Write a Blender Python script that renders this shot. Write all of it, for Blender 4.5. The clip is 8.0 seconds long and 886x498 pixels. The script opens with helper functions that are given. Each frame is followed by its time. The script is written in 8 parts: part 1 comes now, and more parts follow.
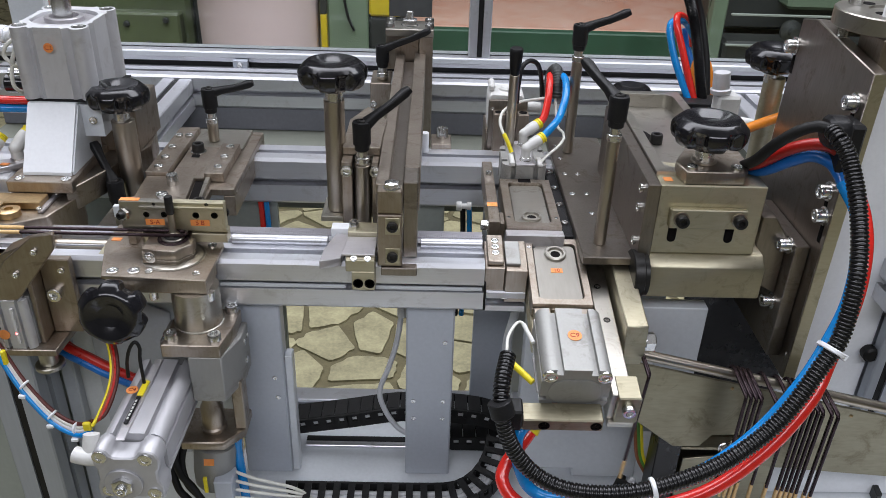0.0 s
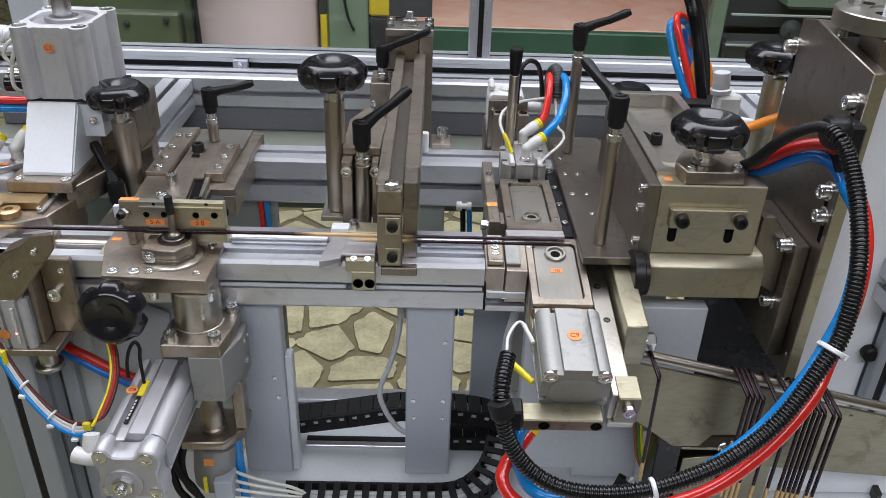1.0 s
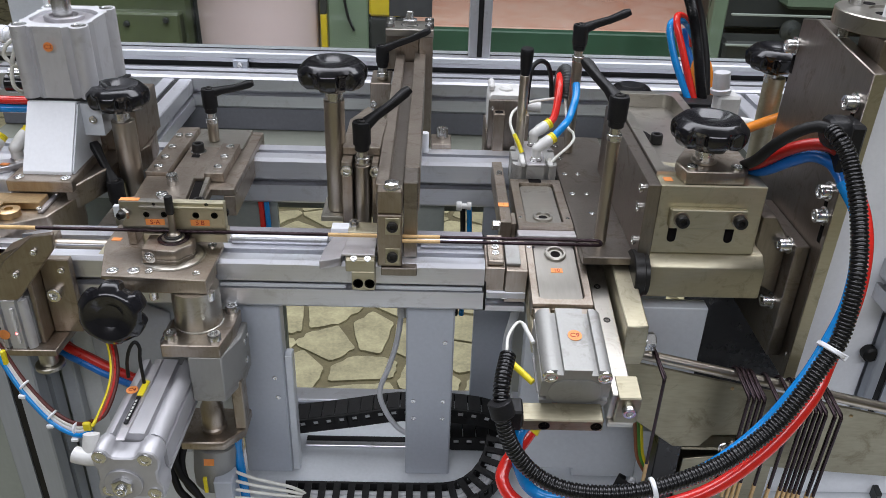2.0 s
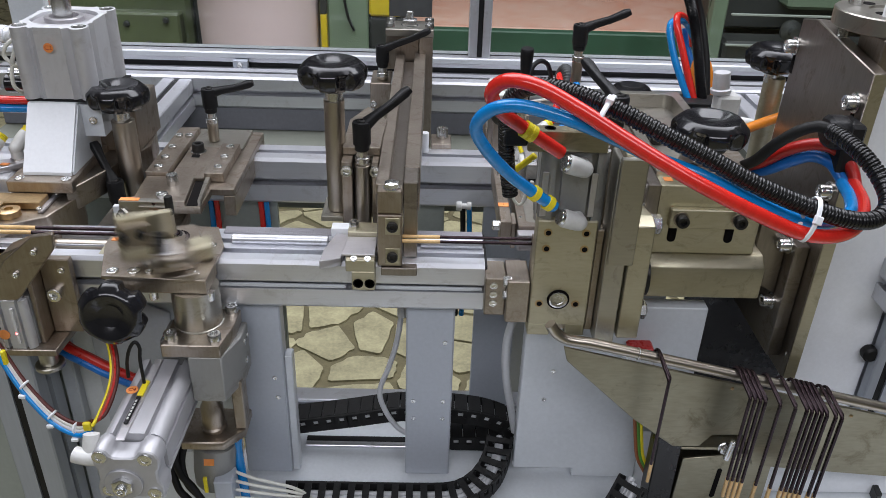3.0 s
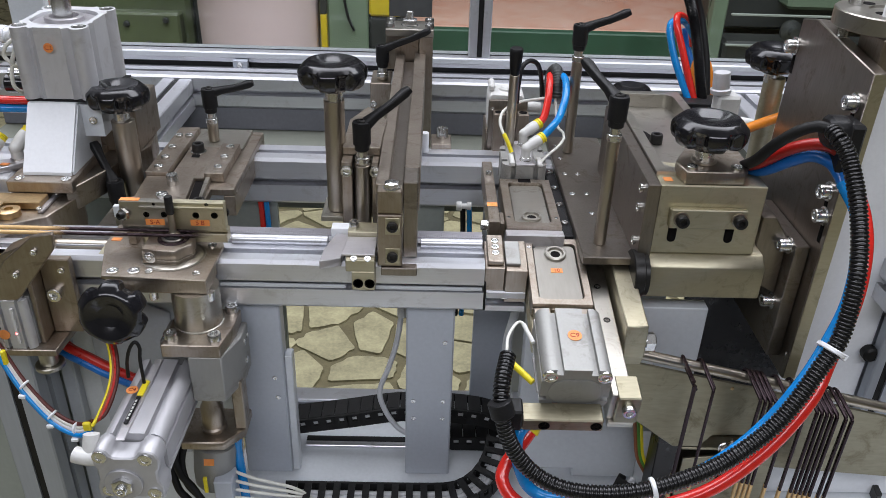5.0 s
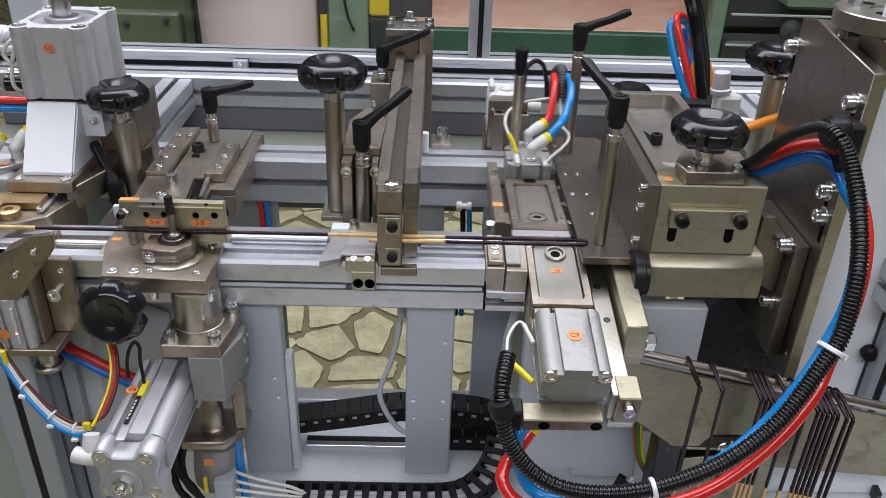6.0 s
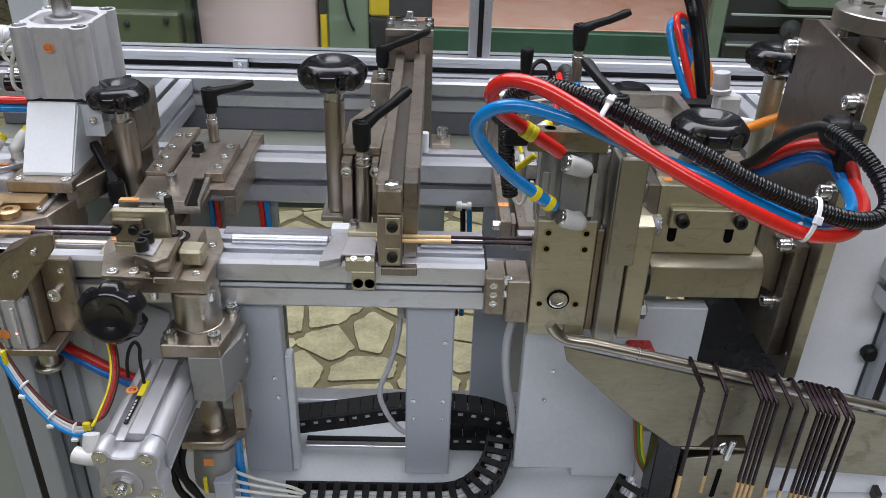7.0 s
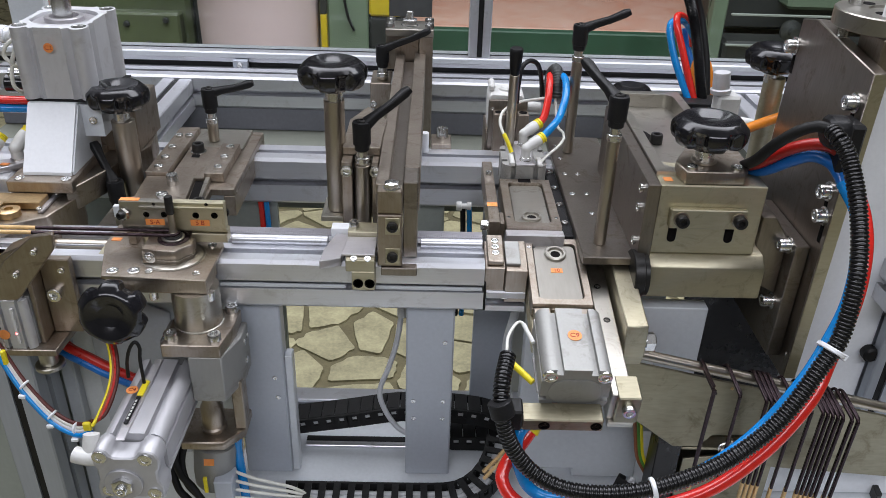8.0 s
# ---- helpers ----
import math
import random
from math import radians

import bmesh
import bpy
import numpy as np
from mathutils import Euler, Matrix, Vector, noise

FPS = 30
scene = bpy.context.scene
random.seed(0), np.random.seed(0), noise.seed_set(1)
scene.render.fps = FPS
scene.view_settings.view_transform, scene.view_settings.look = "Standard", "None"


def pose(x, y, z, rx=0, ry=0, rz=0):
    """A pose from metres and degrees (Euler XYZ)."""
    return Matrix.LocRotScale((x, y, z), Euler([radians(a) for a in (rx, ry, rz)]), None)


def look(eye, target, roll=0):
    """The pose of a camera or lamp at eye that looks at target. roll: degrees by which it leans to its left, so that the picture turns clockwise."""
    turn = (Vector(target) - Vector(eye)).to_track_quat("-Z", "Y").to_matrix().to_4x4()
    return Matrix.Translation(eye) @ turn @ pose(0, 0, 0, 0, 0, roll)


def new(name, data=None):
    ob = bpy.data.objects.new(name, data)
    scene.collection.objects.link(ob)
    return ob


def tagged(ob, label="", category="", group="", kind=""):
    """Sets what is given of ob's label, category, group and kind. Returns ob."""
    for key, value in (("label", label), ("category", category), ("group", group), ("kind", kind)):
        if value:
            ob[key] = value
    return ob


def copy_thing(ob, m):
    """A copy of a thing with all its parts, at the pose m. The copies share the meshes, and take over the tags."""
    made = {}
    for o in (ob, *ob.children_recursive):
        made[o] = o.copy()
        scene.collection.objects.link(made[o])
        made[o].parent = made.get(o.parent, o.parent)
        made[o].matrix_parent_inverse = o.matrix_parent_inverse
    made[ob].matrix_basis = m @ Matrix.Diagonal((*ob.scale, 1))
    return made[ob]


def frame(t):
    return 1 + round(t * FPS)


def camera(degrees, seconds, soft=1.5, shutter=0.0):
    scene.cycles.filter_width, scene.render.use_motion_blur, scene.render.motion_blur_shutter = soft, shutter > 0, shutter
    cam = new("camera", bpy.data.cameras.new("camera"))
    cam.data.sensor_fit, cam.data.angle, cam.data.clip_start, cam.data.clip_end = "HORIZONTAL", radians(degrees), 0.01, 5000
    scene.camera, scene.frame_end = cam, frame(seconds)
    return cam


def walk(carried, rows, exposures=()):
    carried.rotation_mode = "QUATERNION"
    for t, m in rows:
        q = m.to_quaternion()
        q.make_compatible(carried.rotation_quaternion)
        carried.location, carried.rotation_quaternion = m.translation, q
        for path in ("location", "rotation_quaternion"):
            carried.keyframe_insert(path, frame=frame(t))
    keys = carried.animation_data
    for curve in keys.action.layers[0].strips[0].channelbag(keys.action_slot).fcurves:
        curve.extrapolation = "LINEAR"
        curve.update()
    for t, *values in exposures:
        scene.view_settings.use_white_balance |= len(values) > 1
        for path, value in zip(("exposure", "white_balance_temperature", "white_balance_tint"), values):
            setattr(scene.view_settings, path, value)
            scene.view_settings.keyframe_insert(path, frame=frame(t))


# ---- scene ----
import collections

# ---------------- camera and its walk ----------------
EYE = (0.0, -0.612, 1.360)
AIM = (0.018263, 0.259889, 0.870617)
cam = camera(57.5, 8.0, soft=0.55, shutter=0.6)
walk(cam, [(0.0, look(EYE, AIM, 1.9)), (8.0, look(EYE, AIM, 1.9))])

# ---------------- world and lamps ----------------
world = bpy.data.worlds.new("hall_air")
scene.world = world
world.use_nodes = True
world.node_tree.nodes["Background"].inputs[0].default_value = (0.86, 0.88, 0.96, 1)
world.node_tree.nodes["Background"].inputs[1].default_value = 0.25
scene.view_settings.exposure = 0.0


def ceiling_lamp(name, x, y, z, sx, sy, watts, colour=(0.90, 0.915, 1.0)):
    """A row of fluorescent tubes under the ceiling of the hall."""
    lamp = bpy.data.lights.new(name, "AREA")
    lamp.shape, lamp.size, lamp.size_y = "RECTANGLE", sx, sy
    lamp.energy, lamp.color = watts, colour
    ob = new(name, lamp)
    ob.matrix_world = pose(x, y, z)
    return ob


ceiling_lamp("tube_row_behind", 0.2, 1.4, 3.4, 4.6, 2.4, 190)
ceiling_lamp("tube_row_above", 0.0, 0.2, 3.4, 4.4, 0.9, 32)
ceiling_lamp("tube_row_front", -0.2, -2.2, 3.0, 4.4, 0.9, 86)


# ---------------- helpers ----------------
def thing(name, at, label, category, group="", kind=""):
    """A thing: an Empty at its base that carries its parts."""
    ob = new(name)
    ob.empty_display_size = 0.02
    ob.location = at
    bpy.context.view_layer.update()
    return tagged(ob, label, category, group, kind)


def origin(ob):
    o = Vector((0, 0, 0))
    while ob is not None:
        o += Vector(ob.location)
        ob = ob.parent
    return o


def part(name, bm, material, parent, label="", smooth=True):
    """Links a bmesh, written in world metres, as one mesh under a thing or a part."""
    if parent is not None:
        bmesh.ops.translate(bm, verts=bm.verts, vec=-origin(parent))
    me = bpy.data.meshes.new(name)
    bm.to_mesh(me)
    bm.free()
    ob = new(name, me)
    me.materials.append(material)
    if smooth:
        for p in me.polygons:
            p.use_smooth = True
        me.set_sharp_from_angle(angle=radians(35))
    ob.parent = parent
    if label:
        ob["label"] = label
    return ob


def solo(name, bm, material, label, category, group="", kind="", at=None, smooth=True):
    """A thing that is one mesh, with its origin at `at`."""
    at = Vector(at or (0, 0, 0))
    bmesh.ops.translate(bm, verts=bm.verts, vec=-at)
    ob = part(name, bm, material, None, "", smooth)
    ob.location = at
    return tagged(ob, label, category, group, kind)


def B():
    return bmesh.new()


def box(bm, x0, x1, y0, y1, z0, z1, bev=0.0008, seg=1):
    r = bmesh.ops.create_cube(bm, size=1.0)
    vs = r["verts"]
    for v in vs:
        v.co = Vector(((x0 + x1) / 2 + v.co.x * (x1 - x0), (y0 + y1) / 2 + v.co.y * (y1 - y0), (z0 + z1) / 2 + v.co.z * (z1 - z0)))
    if bev > 0:
        es = list({e for v in vs for e in v.link_edges})
        r = bmesh.ops.bevel(bm, geom=es, offset=bev, segments=seg, profile=0.5, affect="EDGES")
        vs = list({v for f in r["faces"] for v in f.verts})
    return vs


def frame_of(axis):
    axis = Vector(axis).normalized()
    return axis.to_track_quat("Z", "Y").to_matrix().to_4x4()


def lathe(bm, at, axis, profile, n=32, shape=None):
    """Turns (radius, height) pairs about an axis through `at`. shape(angle, radius, height) may change a radius."""
    m = Matrix.Translation(Vector(at)) @ frame_of(axis)
    rings = []
    for r, h in profile:
        if r <= 1e-7:
            rings.append([bm.verts.new(m @ Vector((0, 0, h)))])
            continue
        ring = []
        for i in range(n):
            a = 2 * math.pi * i / n
            q = shape(a, r, h) if shape else r
            ring.append(bm.verts.new(m @ Vector((q * math.cos(a), q * math.sin(a), h))))
        rings.append(ring)
    for a, b in zip(rings, rings[1:]):
        for i in range(n):
            j = (i + 1) % n
            f = [a[i % len(a)], a[j % len(a)], b[j % len(b)], b[i % len(b)]]
            f = list(dict.fromkeys(f))
            if len(f) > 2:
                bm.faces.new(f)
    for ring, flip in ((rings[0], True), (rings[-1], False)):
        if len(ring) > 2:
            bm.faces.new(ring[::-1] if flip else ring)
    return [v for r in rings for v in r]


def cyl(bm, p0, p1, r, r1=None, n=28, ch=0.0006):
    p0, p1 = Vector(p0), Vector(p1)
    h = (p1 - p0).length
    r1 = r if r1 is None else r1
    prof = [(r - ch, 0), (r, ch), (r1, h - ch), (r1 - ch, h)] if ch > 0 else [(r, 0), (r1, h)]
    return lathe(bm, p0, p1 - p0, prof, n)


def tubing(bm, pts, r, n=12, cap=True, radius_at=None):
    """A round tube swept along points."""
    pts = [Vector(p) for p in pts]
    rings = []
    up = None
    for i, p in enumerate(pts):
        t = (pts[min(i + 1, len(pts) - 1)] - pts[max(i - 1, 0)]).normalized()
        if up is None:
            up = t.orthogonal().normalized()
        up = (up - t * up.dot(t)).normalized()
        side = t.cross(up)
        q = radius_at(i) if radius_at else r
        rings.append([bm.verts.new(p + q * (math.cos(2 * math.pi * k / n) * up + math.sin(2 * math.pi * k / n) * side)) for k in range(n)])
    for a, b in zip(rings, rings[1:]):
        for k in range(n):
            bm.faces.new((a[k], a[(k + 1) % n], b[(k + 1) % n], b[k]))
    if cap:
        bm.faces.new(rings[0][::-1])
        bm.faces.new(rings[-1])
    return [v for r_ in rings for v in r_]


def spline(pts, steps=10):
    """A smooth line through the points (Catmull-Rom)."""
    pts = [Vector(p) for p in pts]
    ext = [2 * pts[0] - pts[1]] + pts + [2 * pts[-1] - pts[-2]]
    out = []
    for i in range(1, len(ext) - 2):
        a, b, c, d = ext[i - 1:i + 3]
        for k in range(steps):
            t = k / steps
            out.append(0.5 * (2 * b + (c - a) * t + (2 * a - 5 * b + 4 * c - d) * t * t + (3 * b - a - 3 * c + d) * t ** 3))
    out.append(pts[-1])
    return out


def even(pts, count):
    """The same line at `count` even steps of length."""
    lens = [0.0]
    for a, b in zip(pts, pts[1:]):
        lens.append(lens[-1] + (b - a).length)
    out, j = [], 0
    for i in range(count):
        s = lens[-1] * i / (count - 1)
        while j < len(lens) - 2 and lens[j + 1] < s:
            j += 1
        d = max(lens[j + 1] - lens[j], 1e-9)
        out.append(pts[j].lerp(pts[j + 1], min(1, max(0, (s - lens[j]) / d))))
    return out


def prism(bm, poly, axis, a0, a1, bev=0.0):
    """Extrudes a polygon. axis x: (y, z) pairs; axis y: (x, z); axis z: (x, y)."""
    def put(p, a):
        return Vector((a, p[0], p[1])) if axis == "x" else Vector((p[0], a, p[1])) if axis == "y" else Vector((p[0], p[1], a))
    lo = [bm.verts.new(put(p, a0)) for p in poly]
    hi = [bm.verts.new(put(p, a1)) for p in poly]
    fs = [bm.faces.new(lo), bm.faces.new(hi[::-1])]
    n = len(poly)
    for i in range(n):
        fs.append(bm.faces.new((lo[i], hi[i], hi[(i + 1) % n], lo[(i + 1) % n])))
    bmesh.ops.recalc_face_normals(bm, faces=fs)
    vs = lo + hi
    if bev > 0:
        es = list({e for f in fs for e in f.edges})
        bmesh.ops.bevel(bm, geom=es, offset=bev, segments=1, profile=0.5, affect="EDGES")
    return vs


def turn(bm, vs, at, axis, degrees):
    bmesh.ops.rotate(bm, verts=[v for v in vs if v.is_valid], cent=Vector(at), matrix=Matrix.Rotation(radians(degrees), 3, Vector(axis)))


def slotted(w, h, slots, mouth=0.008, lip=0.0045, cave=0.016, depth=0.012, chamfer=0.0015):
    """The outline of a slotted aluminium profile, w by h from (0, 0); slots are (side, place)."""
    out = []

    def side(p, d, n, length, places):
        p, d, n = Vector(p), Vector(d), Vector(n)
        out.append(p + d * chamfer)
        for s in sorted(places):
            for a, b in ((s - mouth / 2, 0), (s - mouth / 2, lip), (s - cave / 2, lip), (s - cave / 2 * 0.6, depth), (s + cave / 2 * 0.6, depth),
                         (s + cave / 2, lip), (s + mouth / 2, lip), (s + mouth / 2, 0)):
                out.append(p + d * a + n * b)
        out.append(p + d * (length - chamfer))
    get = lambda k: [s for q, s in slots if q == k]
    side((0, 0), (1, 0), (0, 1), w, get("bottom"))
    side((w, 0), (0, 1), (-1, 0), h, get("right"))
    side((w, h), (-1, 0), (0, -1), w, [w - s for s in get("top")])
    side((0, h), (0, -1), (1, 0), h, [h - s for s in get("left")])
    return [(p.x, p.y) for p in out]


SCREWS = {}


def hex_radius(a, flat):
    k = (a + math.pi / 6) % (math.pi / 3) - math.pi / 6
    return flat / math.cos(k)


def screw_mesh(r, h, material):
    """A cap screw, head up, with a hexagon socket."""
    key = (r, h, material.name)
    if key not in SCREWS:
        bm = B()
        lathe(bm, (0, 0, 0), (0, 0, 1), [(r, 0), (r, h * 0.85), (r * 0.9, h), (r * 0.56, h), (r * 0.52, h * 0.94), (r * 0.5, h * 0.45), (0, h * 0.35)], 24,
              lambda a, q, z: hex_radius(a, q * 0.93) if q < r * 0.54 else q)
        me = bpy.data.meshes.new("screw")
        bm.to_mesh(me)
        bm.free()
        me.materials.append(material)
        for p in me.polygons:
            p.use_smooth = True
        me.set_sharp_from_angle(angle=radians(35))
        SCREWS[key] = me
    return SCREWS[key]


def screw(parent, at, axis=(0, 0, 1), r=0.005, h=0.006, material=None, name="screw"):
    ob = new(name, screw_mesh(r, h, material or ZINC))
    ob.parent = parent
    ob.matrix_basis = Matrix.Translation(Vector(at) - origin(parent)) @ frame_of(axis)
    return ob


def hex_bolt(parent, at, axis, flat=0.0065, h=0.006, material=None, name="hex_bolt"):
    bm = B()
    lathe(bm, at, axis, [(flat * 1.25, 0), (flat * 1.25, 0.0012), (flat, 0.0012), (flat, h * 0.88), (flat * 0.86, h)], 24,
          lambda a, q, z: hex_radius(a, q) if 0.0011 < z < h * 0.9 and q <= flat * 1.01 else q)
    return part(name, bm, material or ZINC, parent)


def words(parent, text, size, m, material, name="marking"):
    """Short lettering laid on a surface; m is its pose in the world."""
    cu = bpy.data.curves.new("lettering", "FONT")
    cu.body, cu.size, cu.align_x, cu.align_y, cu.extrude = text, size, "CENTER", "CENTER", 0.0001
    tmp = bpy.data.objects.new("lettering", cu)
    me = bpy.data.meshes.new_from_object(tmp)
    bpy.data.objects.remove(tmp)
    bpy.data.curves.remove(cu)
    me.materials.append(material)
    ob = new(name, me)
    ob.parent = parent
    ob.matrix_basis = Matrix.Translation(-origin(parent)) @ m
    return ob


# ---------------- materials ----------------
def surface(name, colour, rough=0.5, metal=0.0, vary=0.12, coarse=14.0, fine=220.0, bump=0.05, stretch=(1, 1, 1), gloss_vary=0.09, coat=0.0, tint=None, spec=0.5, stain=0.0):
    """A worn surface: the colour wanders at two scales, so does the gloss, and fine grain gives relief."""
    mat = bpy.data.materials.new(name)
    mat.use_nodes = True
    nt = mat.node_tree
    n, l = nt.nodes, nt.links
    bsdf = n["Principled BSDF"]
    co = n.new("ShaderNodeTexCoord")
    mp = n.new("ShaderNodeMapping")
    mp.inputs["Scale"].default_value = stretch
    l.new(co.outputs["Object"], mp.inputs["Vector"])
    big = n.new("ShaderNodeTexNoise")
    big.inputs["Scale"].default_value, big.inputs["Detail"].default_value, big.inputs["Roughness"].default_value = coarse, 5, 0.6
    l.new(co.outputs["Object"], big.inputs["Vector"])
    small = n.new("ShaderNodeTexNoise")
    small.inputs["Scale"].default_value, small.inputs["Detail"].default_value = fine, 3
    l.new(mp.outputs["Vector"], small.inputs["Vector"])
    info = n.new("ShaderNodeObjectInfo")
    mix = n.new("ShaderNodeMath")
    mix.operation = "MULTIPLY_ADD"
    mix.inputs[1].default_value = 0.65
    l.new(big.outputs["Fac"], mix.inputs[0])
    sm = n.new("ShaderNodeMath")
    sm.operation = "MULTIPLY"
    sm.inputs[1].default_value = 0.35
    l.new(small.outputs["Fac"], sm.inputs[0])
    l.new(sm.outputs[0], mix.inputs[2])
    ramp = n.new("ShaderNodeMapRange")
    ramp.inputs["From Min"].default_value, ramp.inputs["From Max"].default_value = 0.3, 0.7
    l.new(mix.outputs[0], ramp.inputs["Value"])
    c = n.new("ShaderNodeMix")
    c.data_type = "RGBA"
    t = tint or tuple(x * (1 - vary * 2) for x in colour)
    c.inputs["A"].default_value = (*t, 1)
    c.inputs["B"].default_value = (*[min(1, x * (1 + vary)) for x in colour], 1)
    l.new(ramp.outputs["Result"], c.inputs["Factor"])
    hsv = n.new("ShaderNodeHueSaturation")
    v = n.new("ShaderNodeMapRange")
    v.inputs["To Min"].default_value, v.inputs["To Max"].default_value = 1 - vary * 0.5, 1 + vary * 0.5
    l.new(info.outputs["Random"], v.inputs["Value"])
    l.new(v.outputs["Result"], hsv.inputs["Value"])
    l.new(c.outputs["Result"], hsv.inputs["Color"])
    tone = hsv.outputs["Color"]
    blot = None
    if stain > 0:
        spots = n.new("ShaderNodeTexNoise")
        spots.inputs["Scale"].default_value, spots.inputs["Detail"].default_value, spots.inputs["Roughness"].default_value, spots.inputs["Distortion"].default_value = 38, 9, 0.72, 0.8
        l.new(co.outputs["Object"], spots.inputs["Vector"])
        blot = n.new("ShaderNodeMapRange")
        blot.inputs["From Min"].default_value, blot.inputs["From Max"].default_value, blot.inputs["To Max"].default_value = 0.54, 0.70, stain
        l.new(spots.outputs["Fac"], blot.inputs["Value"])
        soil = n.new("ShaderNodeMix")
        soil.data_type = "RGBA"
        soil.inputs["B"].default_value = (*[x * k for x, k in zip(colour, (0.42, 0.36, 0.29))], 1)
        l.new(blot.outputs["Result"], soil.inputs["Factor"])
        l.new(tone, soil.inputs["A"])
        tone = soil.outputs["Result"]
    l.new(tone, bsdf.inputs["Base Color"])
    g = n.new("ShaderNodeMapRange")
    g.inputs["To Min"].default_value, g.inputs["To Max"].default_value = max(0.02, rough - gloss_vary), min(1, rough + gloss_vary)
    l.new(mix.outputs[0], g.inputs["Value"])
    gloss = g.outputs["Result"]
    if blot:
        dull = n.new("ShaderNodeMath")
        dull.operation = "MULTIPLY_ADD"
        dull.inputs[1].default_value = 0.22
        l.new(blot.outputs["Result"], dull.inputs[0])
        l.new(gloss, dull.inputs[2])
        gloss = dull.outputs[0]
    l.new(gloss, bsdf.inputs["Roughness"])
    bsdf.inputs["Metallic"].default_value = metal
    bsdf.inputs["Coat Weight"].default_value = coat
    bsdf.inputs["Specular IOR Level"].default_value = spec
    if bump > 0:
        b = n.new("ShaderNodeBump")
        b.inputs["Strength"].default_value, b.inputs["Distance"].default_value = bump, 0.001
        l.new(small.outputs["Fac"], b.inputs["Height"])
        l.new(b.outputs["Normal"], bsdf.inputs["Normal"])
    return mat


NICKEL = surface("nickel_plated_steel", (0.41, 0.368, 0.32), 0.37, 1.0, 0.10, 26, 420, 0.02, (1, 1, 0.15), 0.08, tint=(0.31, 0.255, 0.205), stain=0.75)
# Darker copy of NICKEL; dark reflections and shade put into its colour
NICKEL_DARK = surface("nickel_dark_copy", (0.305, 0.272, 0.242), 0.34, 1.0, 0.13, 16, 420, 0.02, (1, 1, 0.15), 0.05, stain=0.6)
SATIN = surface("satin_nickel_insert", (0.32, 0.305, 0.275), 0.50, 1.0, 0.08, 14, 420, 0.02, (1, 0.15, 1), 0.05)
GREY_CAST = surface("grey_cast_housing", (0.20, 0.20, 0.185), 0.5, 0.2, 0.08, 20, 300, 0.05)
NICKEL_BRIGHT = surface("ground_steel", (0.45, 0.43, 0.385), 0.34, 1.0, 0.06, 12, 500, 0.02, (0.1, 1, 1), 0.05, stain=0.6)
CHAMPAGNE = surface("nickel_plated_block", (0.55, 0.515, 0.39), 0.45, 1.0, 0.06, 18, 450, 0.02, (0.2, 1, 1), 0.07, tint=(0.47, 0.43, 0.31), stain=0.5)
GUIDE = surface("olive_tinted_steel", (0.335, 0.315, 0.235), 0.40, 1.0, 0.10, 12, 420, 0.02, (0.2, 1, 1), 0.08, tint=(0.24, 0.215, 0.15), stain=0.6)
ALU = surface("anodised_profile", (0.67, 0.68, 0.72), 0.34, 0.82, 0.05, 6, 380, 0.015, (0.05, 1, 1), 0.05, stain=0.35)
ALU_MATTE = surface("matte_anodised_profile", (0.40, 0.43, 0.48), 0.5, 0.35, 0.06, 6, 380, 0.015, (1, 1, 0.05), 0.05)
ALU_DULL = surface("cast_aluminium", (0.67, 0.675, 0.695), 0.54, 0.7, 0.05, 20, 300, 0.03, (1, 1, 0.2), 0.05, stain=0.25)
DIE_CAST = surface("grey_die_cast_aluminium", (0.49, 0.49, 0.51), 0.52, 0.55, 0.06, 20, 300, 0.03, (1, 0.2, 1), 0.06)
ALU_MILLED = surface("warm_milled_aluminium", (0.37, 0.37, 0.355), 0.60, 0.7, 0.05, 16, 400, 0.03, (1, 1, 0.2), 0.05, stain=0.4)
ALU_PLATE = surface("milled_aluminium", (0.58, 0.565, 0.585), 0.40, 0.85, 0.06, 16, 400, 0.02, (0.2, 1, 1), 0.05, stain=0.4)
RULER = surface("worn_scale_steel", (0.36, 0.35, 0.38), 0.45, 0.8, 0.10, 30, 400, 0.03, (0.1, 1, 1))
ZINC = surface("zinc_screw", (0.78, 0.78, 0.77), 0.25, 1.0, 0.10, 60, 600, 0.05)
BLACK_STEEL = surface("black_oxide_screw", (0.035, 0.034, 0.033), 0.38, 0.6, 0.2, 60, 500, 0.05)
CHROME = surface("brownish_steel_rod", (0.46, 0.415, 0.35), 0.32, 1.0, 0.05, 8, 300, 0.01, (1, 1, 0.1), 0.05)
BAKELITE = surface("black_phenolic", (0.010, 0.010, 0.012), 0.17, 0.0, 0.3, 20, 300, 0.03, coat=0.2)
BLACK_PLASTIC = surface("black_plastic", (0.014, 0.014, 0.015), 0.42, 0.0, 0.25, 30, 700, 0.2, spec=0.25)
CONDUIT = surface("black_conduit", (0.012, 0.012, 0.013), 0.22, 0.0, 0.25, 30, 400, 0.05)
RUBBER = surface("black_rubber", (0.010, 0.010, 0.010), 0.5, 0.0, 0.2, 30, 400, 0.1, spec=0.25)
RED = surface("red_hose", (0.70, 0.026, 0.018), 0.22, 0.0, 0.10, 12, 300, 0.03, coat=0.4)
DARK_RED = surface("dark_red_hose", (0.45, 0.016, 0.012), 0.28, 0.0, 0.15, 12, 300, 0.03)
BLUE = surface("blue_hose", (0.004, 0.23, 0.62), 0.22, 0.0, 0.10, 12, 300, 0.03, coat=0.4)
DARK_BLUE = surface("dark_blue_hose", (0.006, 0.12, 0.42), 0.28, 0.0, 0.15, 12, 300, 0.03)
